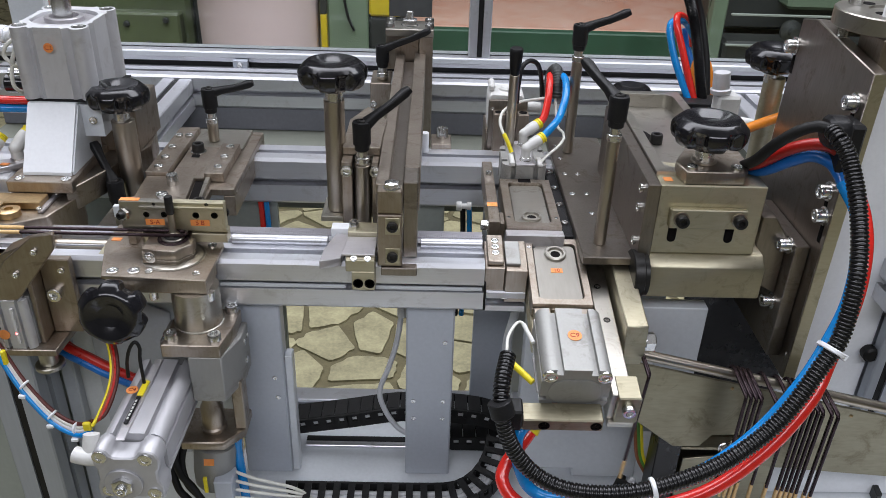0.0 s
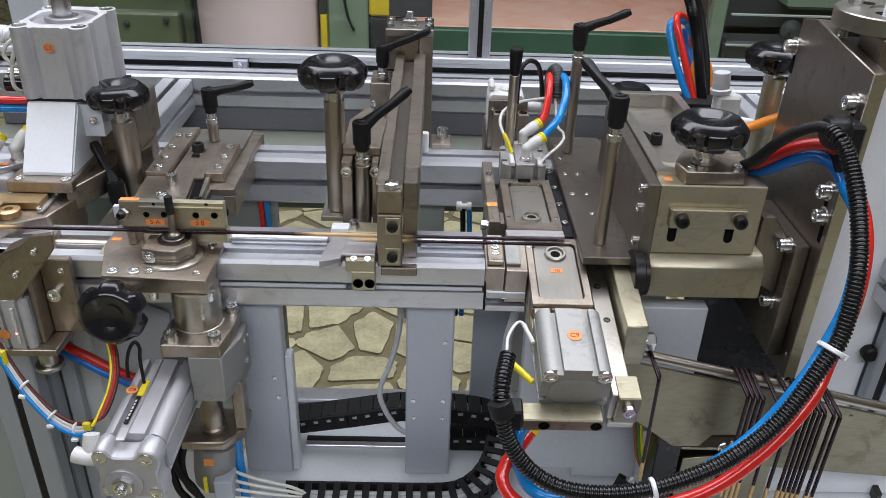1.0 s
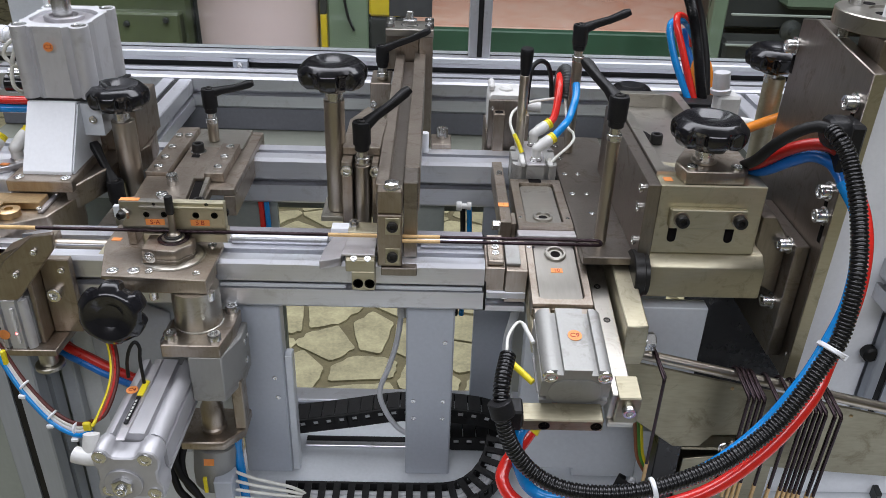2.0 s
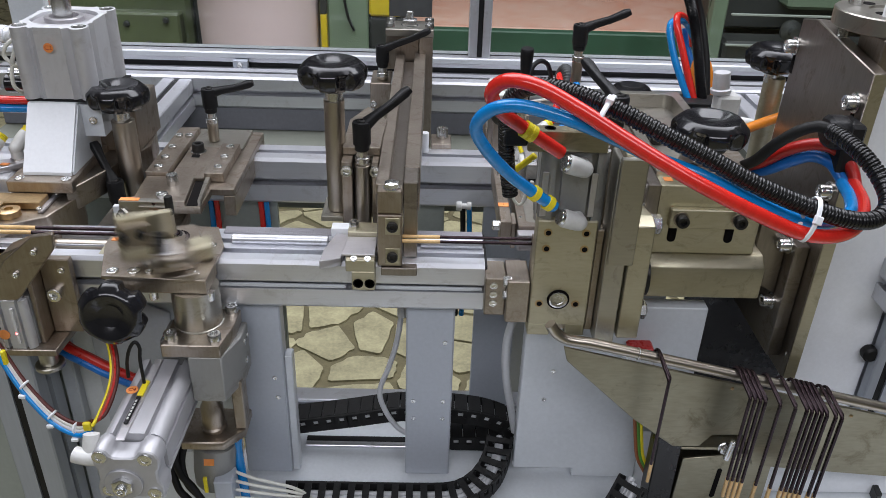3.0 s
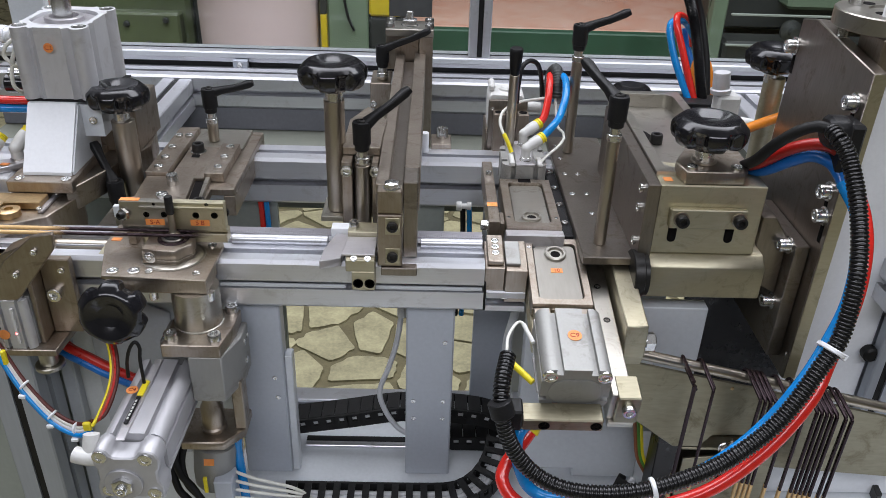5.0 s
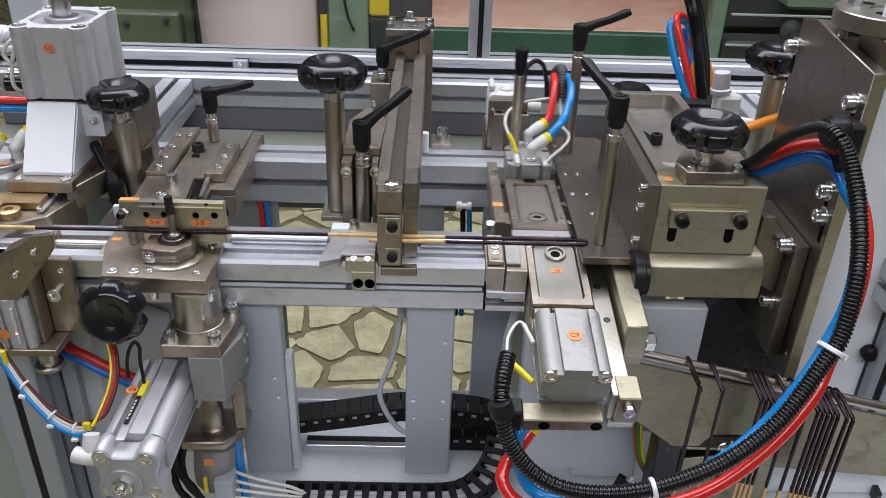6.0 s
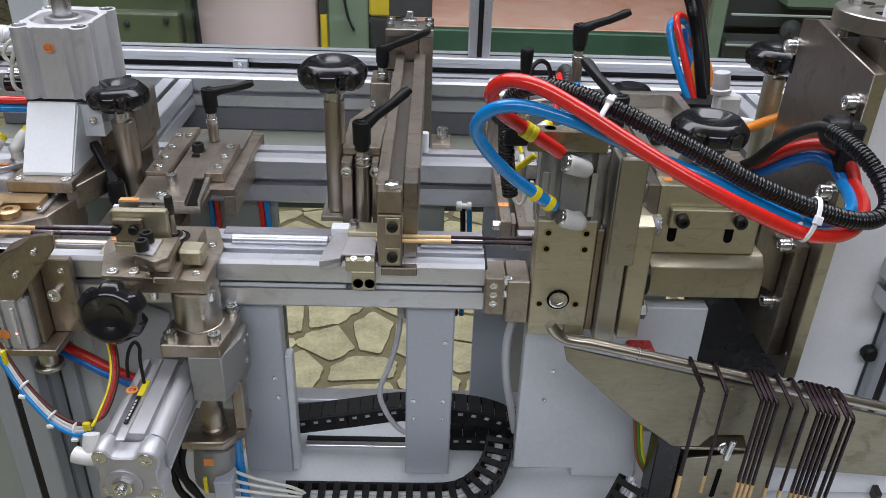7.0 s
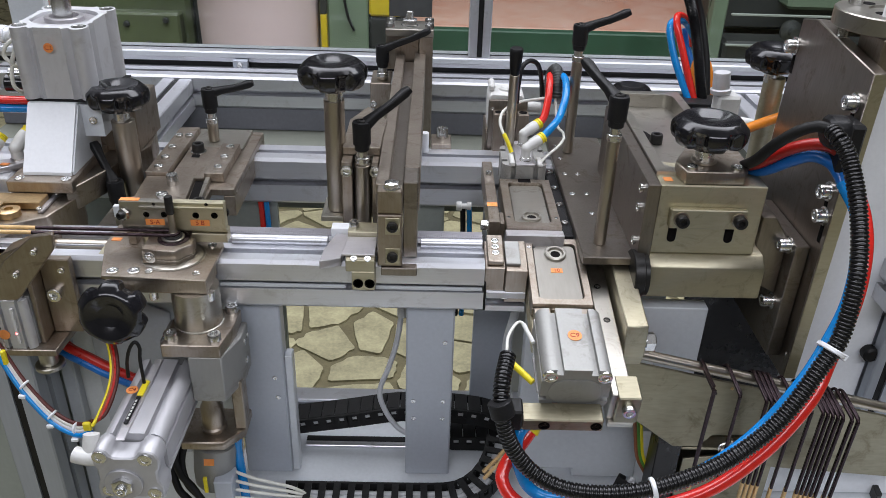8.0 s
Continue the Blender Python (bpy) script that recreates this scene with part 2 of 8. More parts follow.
ORANGE_CABLE = surface("orange_cable", (0.75, 0.24, 0.02), 0.4, 0.0, 0.1, 12, 300, 0.05)
YELLOW = surface("yellow_sleeve", (0.80, 0.66, 0.02), 0.4, 0.0, 0.1, 40, 300, 0.03)
GREEN_WIRE = surface("green_wire", (0.10, 0.30, 0.05), 0.4, 0.0, 0.1, 40, 300, 0.03)
MAROON = surface("maroon_wire", (0.085, 0.018, 0.014), 0.4, 0.0, 0.1, 40, 300, 0.03)
BROWN_WIRE = surface("brown_wire", (0.28, 0.09, 0.03), 0.4, 0.0, 0.1, 40, 300, 0.03)
WHITE_WIRE = surface("white_wire", (0.68, 0.68, 0.62), 0.4, 0.0, 0.08, 40, 300, 0.03)
WHITE_TUBE = surface("milky_tube", (0.55, 0.56, 0.58), 0.35, 0.0, 0.08, 20, 300, 0.03)
FITTING = surface("pale_grey_fitting", (0.60, 0.60, 0.58), 0.35, 0.0, 0.06, 40, 300, 0.04)
ORANGE = surface("orange_sticker", (0.85, 0.30, 0.08), 0.5, 0.0, 0.08, 60, 400, 0.03)
RED_INK = surface("dark_red_ink", (0.35, 0.03, 0.01), 0.6, 0.0, 0.1, 60, 400, 0.0)
WHITE_PAINT = surface("white_paint", (0.82, 0.84, 0.87), 0.38, 0.0, 0.04, 8, 300, 0.05)
GREY_PAINT = surface("blue_grey_paint", (0.43, 0.46, 0.51), 0.34, 0.0, 0.06, 6, 260, 0.06)
PALE_PAINT = surface("pale_grey_paint", (0.60, 0.63, 0.66), 0.33, 0.0, 0.06, 6, 260, 0.06)
GREEN_GREY = surface("grey_green_paint", (0.33, 0.36, 0.33), 0.5, 0.0, 0.07, 5, 200, 0.06)
CHAIN = surface("chain_plastic", (0.012, 0.012, 0.012), 0.5, 0.0, 0.25, 30, 500, 0.15, spec=0.25)
BRASS = surface("tarnished_brass", (0.55, 0.40, 0.22), 0.36, 1.0, 0.15, 30, 300, 0.1)
TAN = surface("tan_end_sleeve", (0.66, 0.44, 0.20), 0.45, 0.1, 0.15, 80, 600, 0.05)
ROD = surface("dark_heated_rod", (0.034, 0.020, 0.024), 0.24, 0.7, 0.25, 60, 500, 0.08)
# For flat pieces in place of holes, slots and gaps; shade put into colour
RECESS_SHADE = surface("recess_shade", (0.006, 0.005, 0.005), 0.8, 0.0, 0.2, 60, 300, 0.0, spec=0.1)
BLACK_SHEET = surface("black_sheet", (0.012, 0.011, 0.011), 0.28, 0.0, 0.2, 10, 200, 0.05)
STONE = surface("pale_paving_stone", (0.33, 0.305, 0.18), 0.6, 0.0, 0.24, 14, 110, 0.5)
MORTAR = surface("brown_mortar", (0.115, 0.10, 0.052), 0.9, 0.0, 0.2, 12, 120, 0.6)
RED_FLOOR = surface("worn_red_floor", (0.42, 0.17, 0.11), 0.7, 0.0, 0.25, 1.6, 18, 0.3, tint=(0.62, 0.42, 0.34))
GREEN_PAINT = surface("dark_green_paint", (0.030, 0.085, 0.050), 0.5, 0.0, 0.2, 3, 60, 0.1)
SAGE = surface("sage_green_paint", (0.17, 0.23, 0.16), 0.5, 0.0, 0.1, 3, 60, 0.1)
TABLE_GREY = surface("olive_grey_paint", (0.165, 0.175, 0.145), 0.55, 0.0, 0.1, 5, 200, 0.06)
# Dark tone that carries the shade under the table rail
SHADE_GREY = surface("shade_grey", (0.17, 0.175, 0.20), 0.5, 0.0, 0.1, 5, 200, 0.06)
OLIVE = surface("olive_green_paint", (0.13, 0.16, 0.08), 0.5, 0.0, 0.2, 3, 60, 0.1)
PINK_DRUM = surface("pinkish_drum", (0.80, 0.63, 0.66), 0.55, 0.0, 0.08, 2, 60, 0.1)
YELLOW_PAINT = surface("yellow_paint", (0.62, 0.46, 0.02), 0.5, 0.0, 0.12, 4, 60, 0.1)
DARK_STEEL = surface("dark_machine_grey", (0.045, 0.048, 0.048), 0.5, 0.3, 0.25, 4, 80, 0.1)
HALL_WALL = surface("hall_wall_paint", (0.36, 0.36, 0.34), 0.8, 0.0, 0.08, 1.2, 30, 0.1)
HALL_CEILING = surface("hall_ceiling_paint", (0.45, 0.45, 0.44), 0.85, 0.0, 0.05, 1.2, 30, 0.1)


def pane_material():
    """Clear plastic sheet: a faint reflection over what lies behind it."""
    mat = bpy.data.materials.new("clear_guard_sheet")
    mat.use_nodes = True
    n, l = mat.node_tree.nodes, mat.node_tree.links
    n.remove(n["Principled BSDF"])
    clear, shine, mix, fres = (n.new(k) for k in ("ShaderNodeBsdfTransparent", "ShaderNodeBsdfGlossy", "ShaderNodeMixShader", "ShaderNodeFresnel"))
    clear.inputs[0].default_value = (0.93, 0.96, 0.94, 1)
    shine.inputs["Roughness"].default_value = 0.08
    fres.inputs["IOR"].default_value = 1.4
    l.new(fres.outputs[0], mix.inputs[0])
    l.new(clear.outputs[0], mix.inputs[1])
    l.new(shine.outputs[0], mix.inputs[2])
    l.new(mix.outputs[0], n["Material Output"].inputs["Surface"])
    return mat


CLEAR = pane_material()


def led_material():
    mat = bpy.data.materials.new("red_indicator")
    mat.use_nodes = True
    bsdf = mat.node_tree.nodes["Principled BSDF"]
    bsdf.inputs["Base Color"].default_value = (0.8, 0.05, 0.05, 1)
    bsdf.inputs["Emission Color"].default_value = (1.0, 0.15, 0.15, 1)
    bsdf.inputs["Emission Strength"].default_value = 6.0
    return mat


LED = led_material()


# ---------------- the hall ----------------
def cells(x0, x1, y0, y1, step, seed):
    """Irregular paving: the Voronoi cells of scattered points, as polygons."""
    rnd = random.Random(seed)
    sites, grid = [], collections.defaultdict(list)
    nx, ny = int((x1 - x0) / step), int((y1 - y0) / step)
    for i in range(nx):
        for j in range(ny):
            if rnd.random() < 0.26:
                continue
            p = (x0 + (i + 0.5 + rnd.uniform(-0.46, 0.46)) * step, y0 + (j + 0.5 + rnd.uniform(-0.46, 0.46)) * step)
            sites.append((p, i, j))
            grid[i, j].append(p)
    out = []
    for (px_, py_), i, j in sites:
        poly = [(px_ - step * 1.5, py_ - step * 1.5), (px_ + step * 1.5, py_ - step * 1.5), (px_ + step * 1.5, py_ + step * 1.5), (px_ - step * 1.5, py_ + step * 1.5)]
        near = [q for di in range(-3, 4) for dj in range(-3, 4) for q in grid.get((i + di, j + dj), ()) if q != (px_, py_)]
        near.sort(key=lambda q: (q[0] - px_) ** 2 + (q[1] - py_) ** 2)
        for qx, qy in near[:18]:
            mx, my, dx, dy = (px_ + qx) / 2, (py_ + qy) / 2, qx - px_, qy - py_
            d = math.hypot(dx, dy)
            gap = 0.0085 + 0.0065 * math.sin(px_ * 140 + qy * 210)
            side = [((p[0] - mx) * dx + (p[1] - my) * dy) / d + gap for p in poly]
            nxt = []
            for a in range(len(poly)):
                b = (a + 1) % len(poly)
                if side[a] <= 0:
                    nxt.append(poly[a])
                if side[a] * side[b] < 0:
                    t = side[a] / (side[a] - side[b])
                    nxt.append((poly[a][0] + t * (poly[b][0] - poly[a][0]), poly[a][1] + t * (poly[b][1] - poly[a][1])))
            poly = nxt
            if len(poly) < 3:
                break
        if len(poly) >= 3:
            out.append(poly)
    return out


def hall():
    bm = B()
    box(bm, -7, 7, -6, 9, -0.1, 0.0, 0)
    floor = solo("floor", bm, MORTAR, "brown mortar bed of the paved workshop floor", "floor", kind="structure")
    rnd = random.Random(5)
    verts, faces = [], []
    for poly in cells(-6.99, 6.99, -5.99, 8.9, 0.128, 23):
        cx, cy = sum(p[0] for p in poly) / len(poly), sum(p[1] for p in poly) / len(poly)
        out, turn_by, slim = [], rnd.uniform(-0.16, 0.16), rnd.uniform(0.82, 1.04)
        poly = [(cx + (p[0] - cx) - turn_by * (p[1] - cy), cy + slim * (p[1] - cy) + turn_by * (p[0] - cx)) for p in poly]
        for i, p in enumerate(poly):
            q = poly[(i + 1) % len(poly)]
            out.append((p[0] * 0.94 + q[0] * 0.06, p[1] * 0.94 + q[1] * 0.06))
            for s in (0.27, 0.5, 0.76):
                w = rnd.uniform(-0.0035, 0.0035)
                out.append((p[0] * (1 - s) + q[0] * s + w, p[1] * (1 - s) + q[1] * s - w))
            out.append((p[0] * 0.06 + q[0] * 0.94, p[1] * 0.06 + q[1] * 0.94))
        if -0.78 < cx < 0.7 and 0.6 < cy < 2.9:
            bm = B()
            prism(bm, out, "z", 0.0005, 0.006 + rnd.uniform(0, 0.003))
            part("paving_stone", bm, STONE, floor, smooth=False)
        else:
            k, n = len(verts), len(poly)
            verts += [(x, y, 0.0005) for x, y in poly] + [(x, y, 0.006) for x, y in poly]
            faces.append(tuple(range(k + n, k + 2 * n)))
            faces += [(k + i, k + (i + 1) % n, k + n + (i + 1) % n, k + n + i) for i in range(n)]
    me = bpy.data.meshes.new("paving")
    me.from_pydata(verts, [], faces)
    rest = B()
    rest.from_mesh(me)
    tagged(part("paving", rest, STONE, floor, "pale paving stones across the hall", smooth=False), kind="stuff")
    for name, dims in (("wall_north", (-7, 7, 9, 9.2, 0, 5)), ("wall_south", (-7, 7, -6.2, -6, 0, 5)),
                       ("wall_west", (-7.2, -7, -6, 9, 0, 5)), ("wall_east", (7, 7.2, -6, 9, 0, 5))):
        bm = B()
        box(bm, *dims, 0)
        solo(name, bm, HALL_WALL, "plain painted wall of the workshop hall", "wall", kind="structure")
    bm = B()
    box(bm, -7.2, 7.2, -6.2, 9.2, 5.0, 5.2, 0)
    solo("ceiling", bm, HALL_CEILING, "pale ceiling of the workshop hall", "ceiling", kind="structure")


def far_side():
    """What stands beyond the clear guard behind the machine."""
    # raised red floor with a green edge
    bm = B()
    box(bm, -0.1, 3.2, 3.0, 7.5, 0.0, 0.47, 0.01)
    plat = solo("platform", bm, RED_FLOOR, "raised worn red floor with white scuffs", "platform", at=(1.0, 3.0, 0))
    bm = B()
    box(bm, -0.12, 1.32, 2.94, 2.997, 0.0, 0.468, 0.006)
    box(bm, -0.12, 1.32, 2.90, 2.94, 0.18, 0.22, 0.004)
    part("kerb", bm, GREEN_PAINT, plat, "dark green painted steel edge")
    # pinkish drum
    bm = B()
    r = 0.262
    lathe(bm, (-0.775, 3.05, 0.0), (0, 0, 1), [(r * 0.95, 0), (r * 0.97, 0.06), (r, 0.4), (r * 1.02, 0.82), (r * 1.05, 0.84), (r * 1.05, 0.87), (r * 0.98, 0.88)], 48)
    solo("drum", bm, PINK_DRUM, "pale pinkish plastic drum on the workshop floor", "drum", at=(-0.775, 3.05, 0))
    # striped post and sage cabinet
    th = thing("guard_post", (-0.484, 3.0, 0), "yellow steel post with black stripes", "post")
    for i in range(6):
        bm = B()
        box(bm, -0.497, -0.470, 2.98, 3.02, 0.17 * i, 0.17 * i + (0.168 if i < 5 else 0.05), 0.003)
        part("band", bm, YELLOW_PAINT if i % 2 == 0 else DARK_STEEL, th, "yellow band" if i % 2 == 0 else "black band")
    th = thing("cabinet", (-0.38, 3.1, 0), "sage green sheet steel machine cabinet", "cabinet")
    bm = B()
    box(bm, -0.468, -0.288, 3.0, 3.3, 0.0, 1.2, 0.008)
    part("body", bm, SAGE, th)
    bm = B()
    tubing(bm, spline([(-0.39, 2.99, 0.66), (-0.39, 2.985, 0.58), (-0.375, 2.98, 0.50), (-0.35, 2.985, 0.44)], 6), 0.006, 8)
    part("cable", bm, RUBBER, th, "black hanging cable")
    th = thing("machine", (-0.21, 3.1, 0), "dark machine under a yellow sheet cover", "machine")
    bm = B()
    box(bm, -0.284, -0.13, 3.0, 3.4, 0.0, 0.50, 0.01)
    part("base", bm, DARK_STEEL, th)
    bm = B()
    box(bm, -0.284, -0.14, 2.99, 3.4, 0.503, 0.75, 0.01)
    part("cover", bm, YELLOW_PAINT, th, "yellow sheet cover")
    # olive machine behind the drum
    th = thing("workshop_machine", (-1.3, 3.1, 0), "old olive green workshop machine with bolted panels", "machine")
    bm = B()
    box(bm, -1.75, -1.13, 3.2, 3.9, 0.0, 1.3, 0.02)
    part("housing", bm, OLIVE, th)
    bm = B()
    box(bm, -1.75, -1.16, 3.12, 3.196, 0.0, 0.46, 0.01)
    part("front_panel", bm, OLIVE, th)
    for x, z in ((-1.40, 0.41), (-1.22, 0.43), (-1.31, 0.32), (-1.17, 0.55), (-1.45, 0.55)):
        bm = B()
        lathe(bm, (x, 3.12 if z < 0.46 else 3.2, z), (0, -1, 0), [(0.014, 0.0), (0.014, 0.012), (0.009, 0.018)], 12)
        part("bolt", bm, DARK_STEEL, th)
    bm = B()
    box(bm, -1.13, -1.04, 3.25, 3.7, 0.0, 1.1, 0.01)
    part("column", bm, DARK_STEEL, th, "dark column")
    # dark machine at the other end
    th = thing("lathe_bed", (1.55, 3.1, 0), "dark machine bed with a green upright", "machine")
    bm = B()
    box(bm, 1.26, 2.3, 2.86, 3.4, 0.0, 0.47, 0.015)
    box(bm, 1.26, 2.3, 3.1, 3.4, 0.47, 0.62, 0.01)
    part("bed", bm, DARK_STEEL, th)
    bm = B()
    box(bm, 1.185, 1.245, 2.86, 2.94, 0.0, 0.9, 0.006)
    part("upright", bm, SAGE, th, "pale green upright")
    bm = B()
    box(bm, 1.55, 2.5, 2.98, 3.5, 0.585, 1.1, 0.015)
    part("headstock", bm, SAGE, th, "sage green housing")
    for z in (0.455, 0.585):
        bm = B()
        box(bm, 1.26, 2.3, 2.84, 2.855, z, z + 0.008, 0.001)
        part("rail", bm, GREEN_GREY, th, "dull steel rail")
    bm = B()
    lathe(bm, (1.52, 2.84, 0.53), (0, -1, 0), [(0.045, 0), (0.045, 0.02), (0.02, 0.03), (0.02, 0.06), (0, 0.06)], 28)
    part("dial", bm, DARK_STEEL, th, "dark round dial")


def profile_bar(name, axis, at, a0, a1, w, h, slots, label, parent=None, mat=None, chamfer=0.0015):
    """A slotted aluminium bar with its lower front corner at `at` across its axis."""
    bm = B()
    poly = [(p[0] + at[0], p[1] + at[1]) for p in slotted(w, h, slots, chamfer=chamfer)]
    prism(bm, poly, axis, a0, a1)
    if parent is not None:
        return part(name, bm, mat or ALU, parent, label, smooth=False)
    c = {"x": (a0, at[0], at[1]), "y": (at[0], a0, at[1]), "z": (at[0], at[1], a0)}[axis]
    return solo(name, bm, mat or ALU, label, "aluminium profile", "machine frame profiles", at=c, smooth=False)


def machine_frame():
    # front, rear and third rails, each a bar with slot inserts and an end cap
    def rail(y, z, x0, x1, w, h, slots, label, inserts, cap_x):
        th = thing("rail", (x0, y, z), label, "rail", "machine rails")
        profile_bar("bar", "x", (y, z), x0, x1, w, h, slots, "", th, chamfer=0.0032)
        for a, b, dz in inserts:
            bm = B()
            box(bm, a, b, y + 0.0012, y + 0.0034, z + dz - 0.0016, z + dz + 0.0016, 0.0003)
            part("slot_insert", bm, PALE_PAINT, th, "pale plastic strip in the slot")
        bm = B()
        box(bm, cap_x, cap_x + 0.002, y + 0.001, y + w - 0.001, z + 0.001, z + h - 0.001, 0.0005)
        part("end_cap", bm, BLACK_PLASTIC, th, "black plastic end cap")
    rail(0.0, 0.952, -0.62, 0.0505, 0.062, 0.048, [("left", 0.024), ("top", 0.018), ("top", 0.036), ("bottom", 0.031), ("right", 0.024)],
         "slotted aluminium front rail with a bright rounded top edge", ((-0.185, -0.073, 0.0225), (-0.046, 0.049, 0.0225)), 0.0507)
    profile_bar("rail_stub", "x", (0.0, 0.952), 0.0530, 0.088, 0.062, 0.022, [("left", 0.011), ("right", 0.011)], "short low aluminium profile continuing the front rail")
    rail(0.226, 0.945, -0.62, 0.36, 0.045, 0.055, [("left", 0.027), ("top", 0.0225), ("bottom", 0.0225), ("right", 0.027)],
         "slotted aluminium rear rail carrying the bridge plates", (), 0.3603)
    rail(0.5, 0.960, -0.62, 0.62, 0.045, 0.046, [("left", 0.023), ("top", 0.0225), ("right", 0.023)],
         "slotted aluminium table rail near the guard window", (), 0.6203)
    # Black strip added in the top slot for the shade inside it
    bm = B()
    box(bm, -0.62, 0.62, 0.5187, 0.5263, 1.0035, 1.0048, 0)
    solo("slot_strip", bm, BLACK_PLASTIC, "black strip for the shade in the table rail's top slot", "strip", at=(0, 0.5225, 1.0035))
    # cross profiles in depth
    profile_bar("cross_profile", "y", (-0.380, 0.957), 0.275, 0.498, 0.042, 0.045, [("top", 0.021), ("left", 0.022), ("right", 0.022)],
                "short slotted aluminium cross profile joining two rails")
    profile_bar("cross_profile", "y", (0.42, 0.957), 0.0, 0.498, 0.045, 0.045, [("top", 0.0225), ("left", 0.022), ("right", 0.022)],
                "slotted aluminium cross profile beside the white cover sheet")
    # Shade in the cross profile's slot, added as a black strip
    bm = B()
    box(bm, -0.3626, -0.3554, 0.276, 0.4975, 0.9985, 1.0, 0)
    solo("slot_strip", bm, BLACK_PLASTIC, "black strip for the shade inside the cross profile's slot", "strip", at=(-0.359, 0.276, 0.9985))
    th = thing("guide_shaft", (-0.14, 0.034, 1.0), "bright round guide shaft lying on the front rail", "guide shaft")
    for x0, x1 in ((-0.178, -0.091), (-0.007, 0.0495)):
        bm = B()
        cyl(bm, (x0, 0.0335, 1.0035), (x1, 0.0335, 1.0035), 0.0048)
        part("shaft", bm, ALU, th)
        bm = B()
        box(bm, x0, x1, 0.0305, 0.0365, 0.9990, 1.0002, 0)
        part("seat", bm, ALU_PLATE, th)
    # guard window
    fr = thing("guard_window", (0, 0.57, 0.95), "aluminium framed guard window with a scuffed clear sheet", "guard window")
    profile_bar("sill_profile", "x", (0.5615, 0.952), -1.3, 1.3, 0.04, 0.0400, [("top", 0.02)], "", fr)
    profile_bar("bottom_rail", "x", (0.56, 0.9938), -1.3, 1.3, 0.04, 0.0305, [("left", 0.012), ("top", 0.02)], "", fr)
    # Black strips darken the window slots; the shade inside is their colour
    bm = B()
    box(bm, -1.3, 1.3, 0.5612, 0.563, 1.0019, 1.0097, 0)
    part("slot_insert", bm, BLACK_PLASTIC, fr, "black strip for the shade inside the slot", smooth=False)
    bm = B()
    box(bm, 0.0650, 0.0722, 0.5662, 0.568, 1.0248, 1.9, 0)
    part("slot_insert", bm, BLACK_PLASTIC, fr, "black strip for the shade inside the slot", smooth=False)
    profile_bar("end_post", "z", (-0.607, 0.565), 1.0248, 1.9, 0.052, 0.03, [("left", 0.015), ("right", 0.015)], "pale end post", fr, PALE_PAINT)
    profile_bar("mullion", "z", (0.0525, 0.565), 1.0248, 1.9, 0.032, 0.03, [("bottom", 0.016), ("left", 0.015), ("right", 0.015)], "", fr)
    bm = B()
    box(bm, -1.3, 1.3, 0.556, 0.5595, 1.0168, 1.0238, 0.0005)
    part("seal", bm, PALE_PAINT, fr, "pale sealing strip")
    for x0, x1 in ((-0.554, 0.052), (0.085, 1.3)):
        bm = B()
        box(bm, x0, x1, 0.577, 0.581, 1.0246, 1.9, 0)
        p = part("pane", bm, CLEAR, fr, "clear plastic sheet")
        p.visible_shadow = False
    th = thing("window_clip", (-0.283, 0.555, 0.99), "small square aluminium clip screwed to the window rail", "bracket")
    bm = B()
    box(bm, -0.2910, -0.2700, 0.547, 0.5595, 0.9960, 1.0155, 0.001)
    part("plate", bm, ALU_MATTE, th)
    screw(th, (-0.2805, 0.547, 1.0095), (0, -1, 0), 0.004, 0.003)
    # table sheets under the rails
    bm = B()
    box(bm, -0.62, 0.62, 0.275, 0.60, 0.915, 0.925, 0.001)
    box(bm, -0.62, 0.62, 0.552, 0.559, 0.925, 0.975, 0.001)
    solo("table_sheet", bm, TABLE_GREY, "olive grey sheet between the rear rails", "sheet", at=(0, 0.38, 0.925))
    # Dark beam added in place of the shaded band under the table rail
    bm = B()
    box(bm, -0.62, 0.62, 0.506, 0.540, 0.9255, 0.9597, 0.001)
    solo("lower_beam", bm, SHADE_GREY, "dark beam added for the shade under the table rail", "beam", at=(0, 0.506, 0.9255))
    for x0, x1, paint in ((-0.62, -0.178, GREEN_GREY), (-0.022, 0.018, GREEN_GREY), (0.064, 0.3, GREY_PAINT)):
        bm = B()
        box(bm, x0, x1, 0.2405, 0.2465, 0.60, 0.9445, 0.001)
        solo("apron_panel", bm, paint, "grey painted panel below the rear rail", "panel", "apron panels", at=(x0, 0.243, 0.6))
    # bed plate
    bed = thing("machine_bed", (0, 0, 0), "white painted lower bed plate of the machine on square legs", "machine bed")
    bm = B()
    box(bm, -0.195, 0.60, -0.30, 0.140, 0.715, 0.735, 0.002)
    part("bed_plate", bm, PALE_PAINT, bed)
    for x in (-0.15, 0.15, 0.55):
        bm = B()
        box(bm, x - 0.02, x + 0.02, 0.04, 0.08, 0.0, 0.7145, 0.002)
        part("leg", bm, GREY_PAINT, bed, "square painted leg")
    bm = B()
    prism(bm, [(p[0] + 0.118, p[1] + 0.735) for p in slotted(0.022, 0.012, [("left", 0.006)], 0.003, 0.002, 0.005, 0.005, 0.001)], "x", -0.195, 0.60)
    part("edge_profile", bm, ALU, bed, "bright aluminium edge strip", smooth=False)
    # Black strip added in place of the dark slot at the bed's edge
    bm = B()
    box(bm, -0.129, 0.094, 0.0600, 0.0690, 0.7352, 0.7372, 0.0003)
    part("slot_strip", bm, BLACK_PLASTIC, bed, "black strip for the dark slot along the bed plate")
    bm = B()
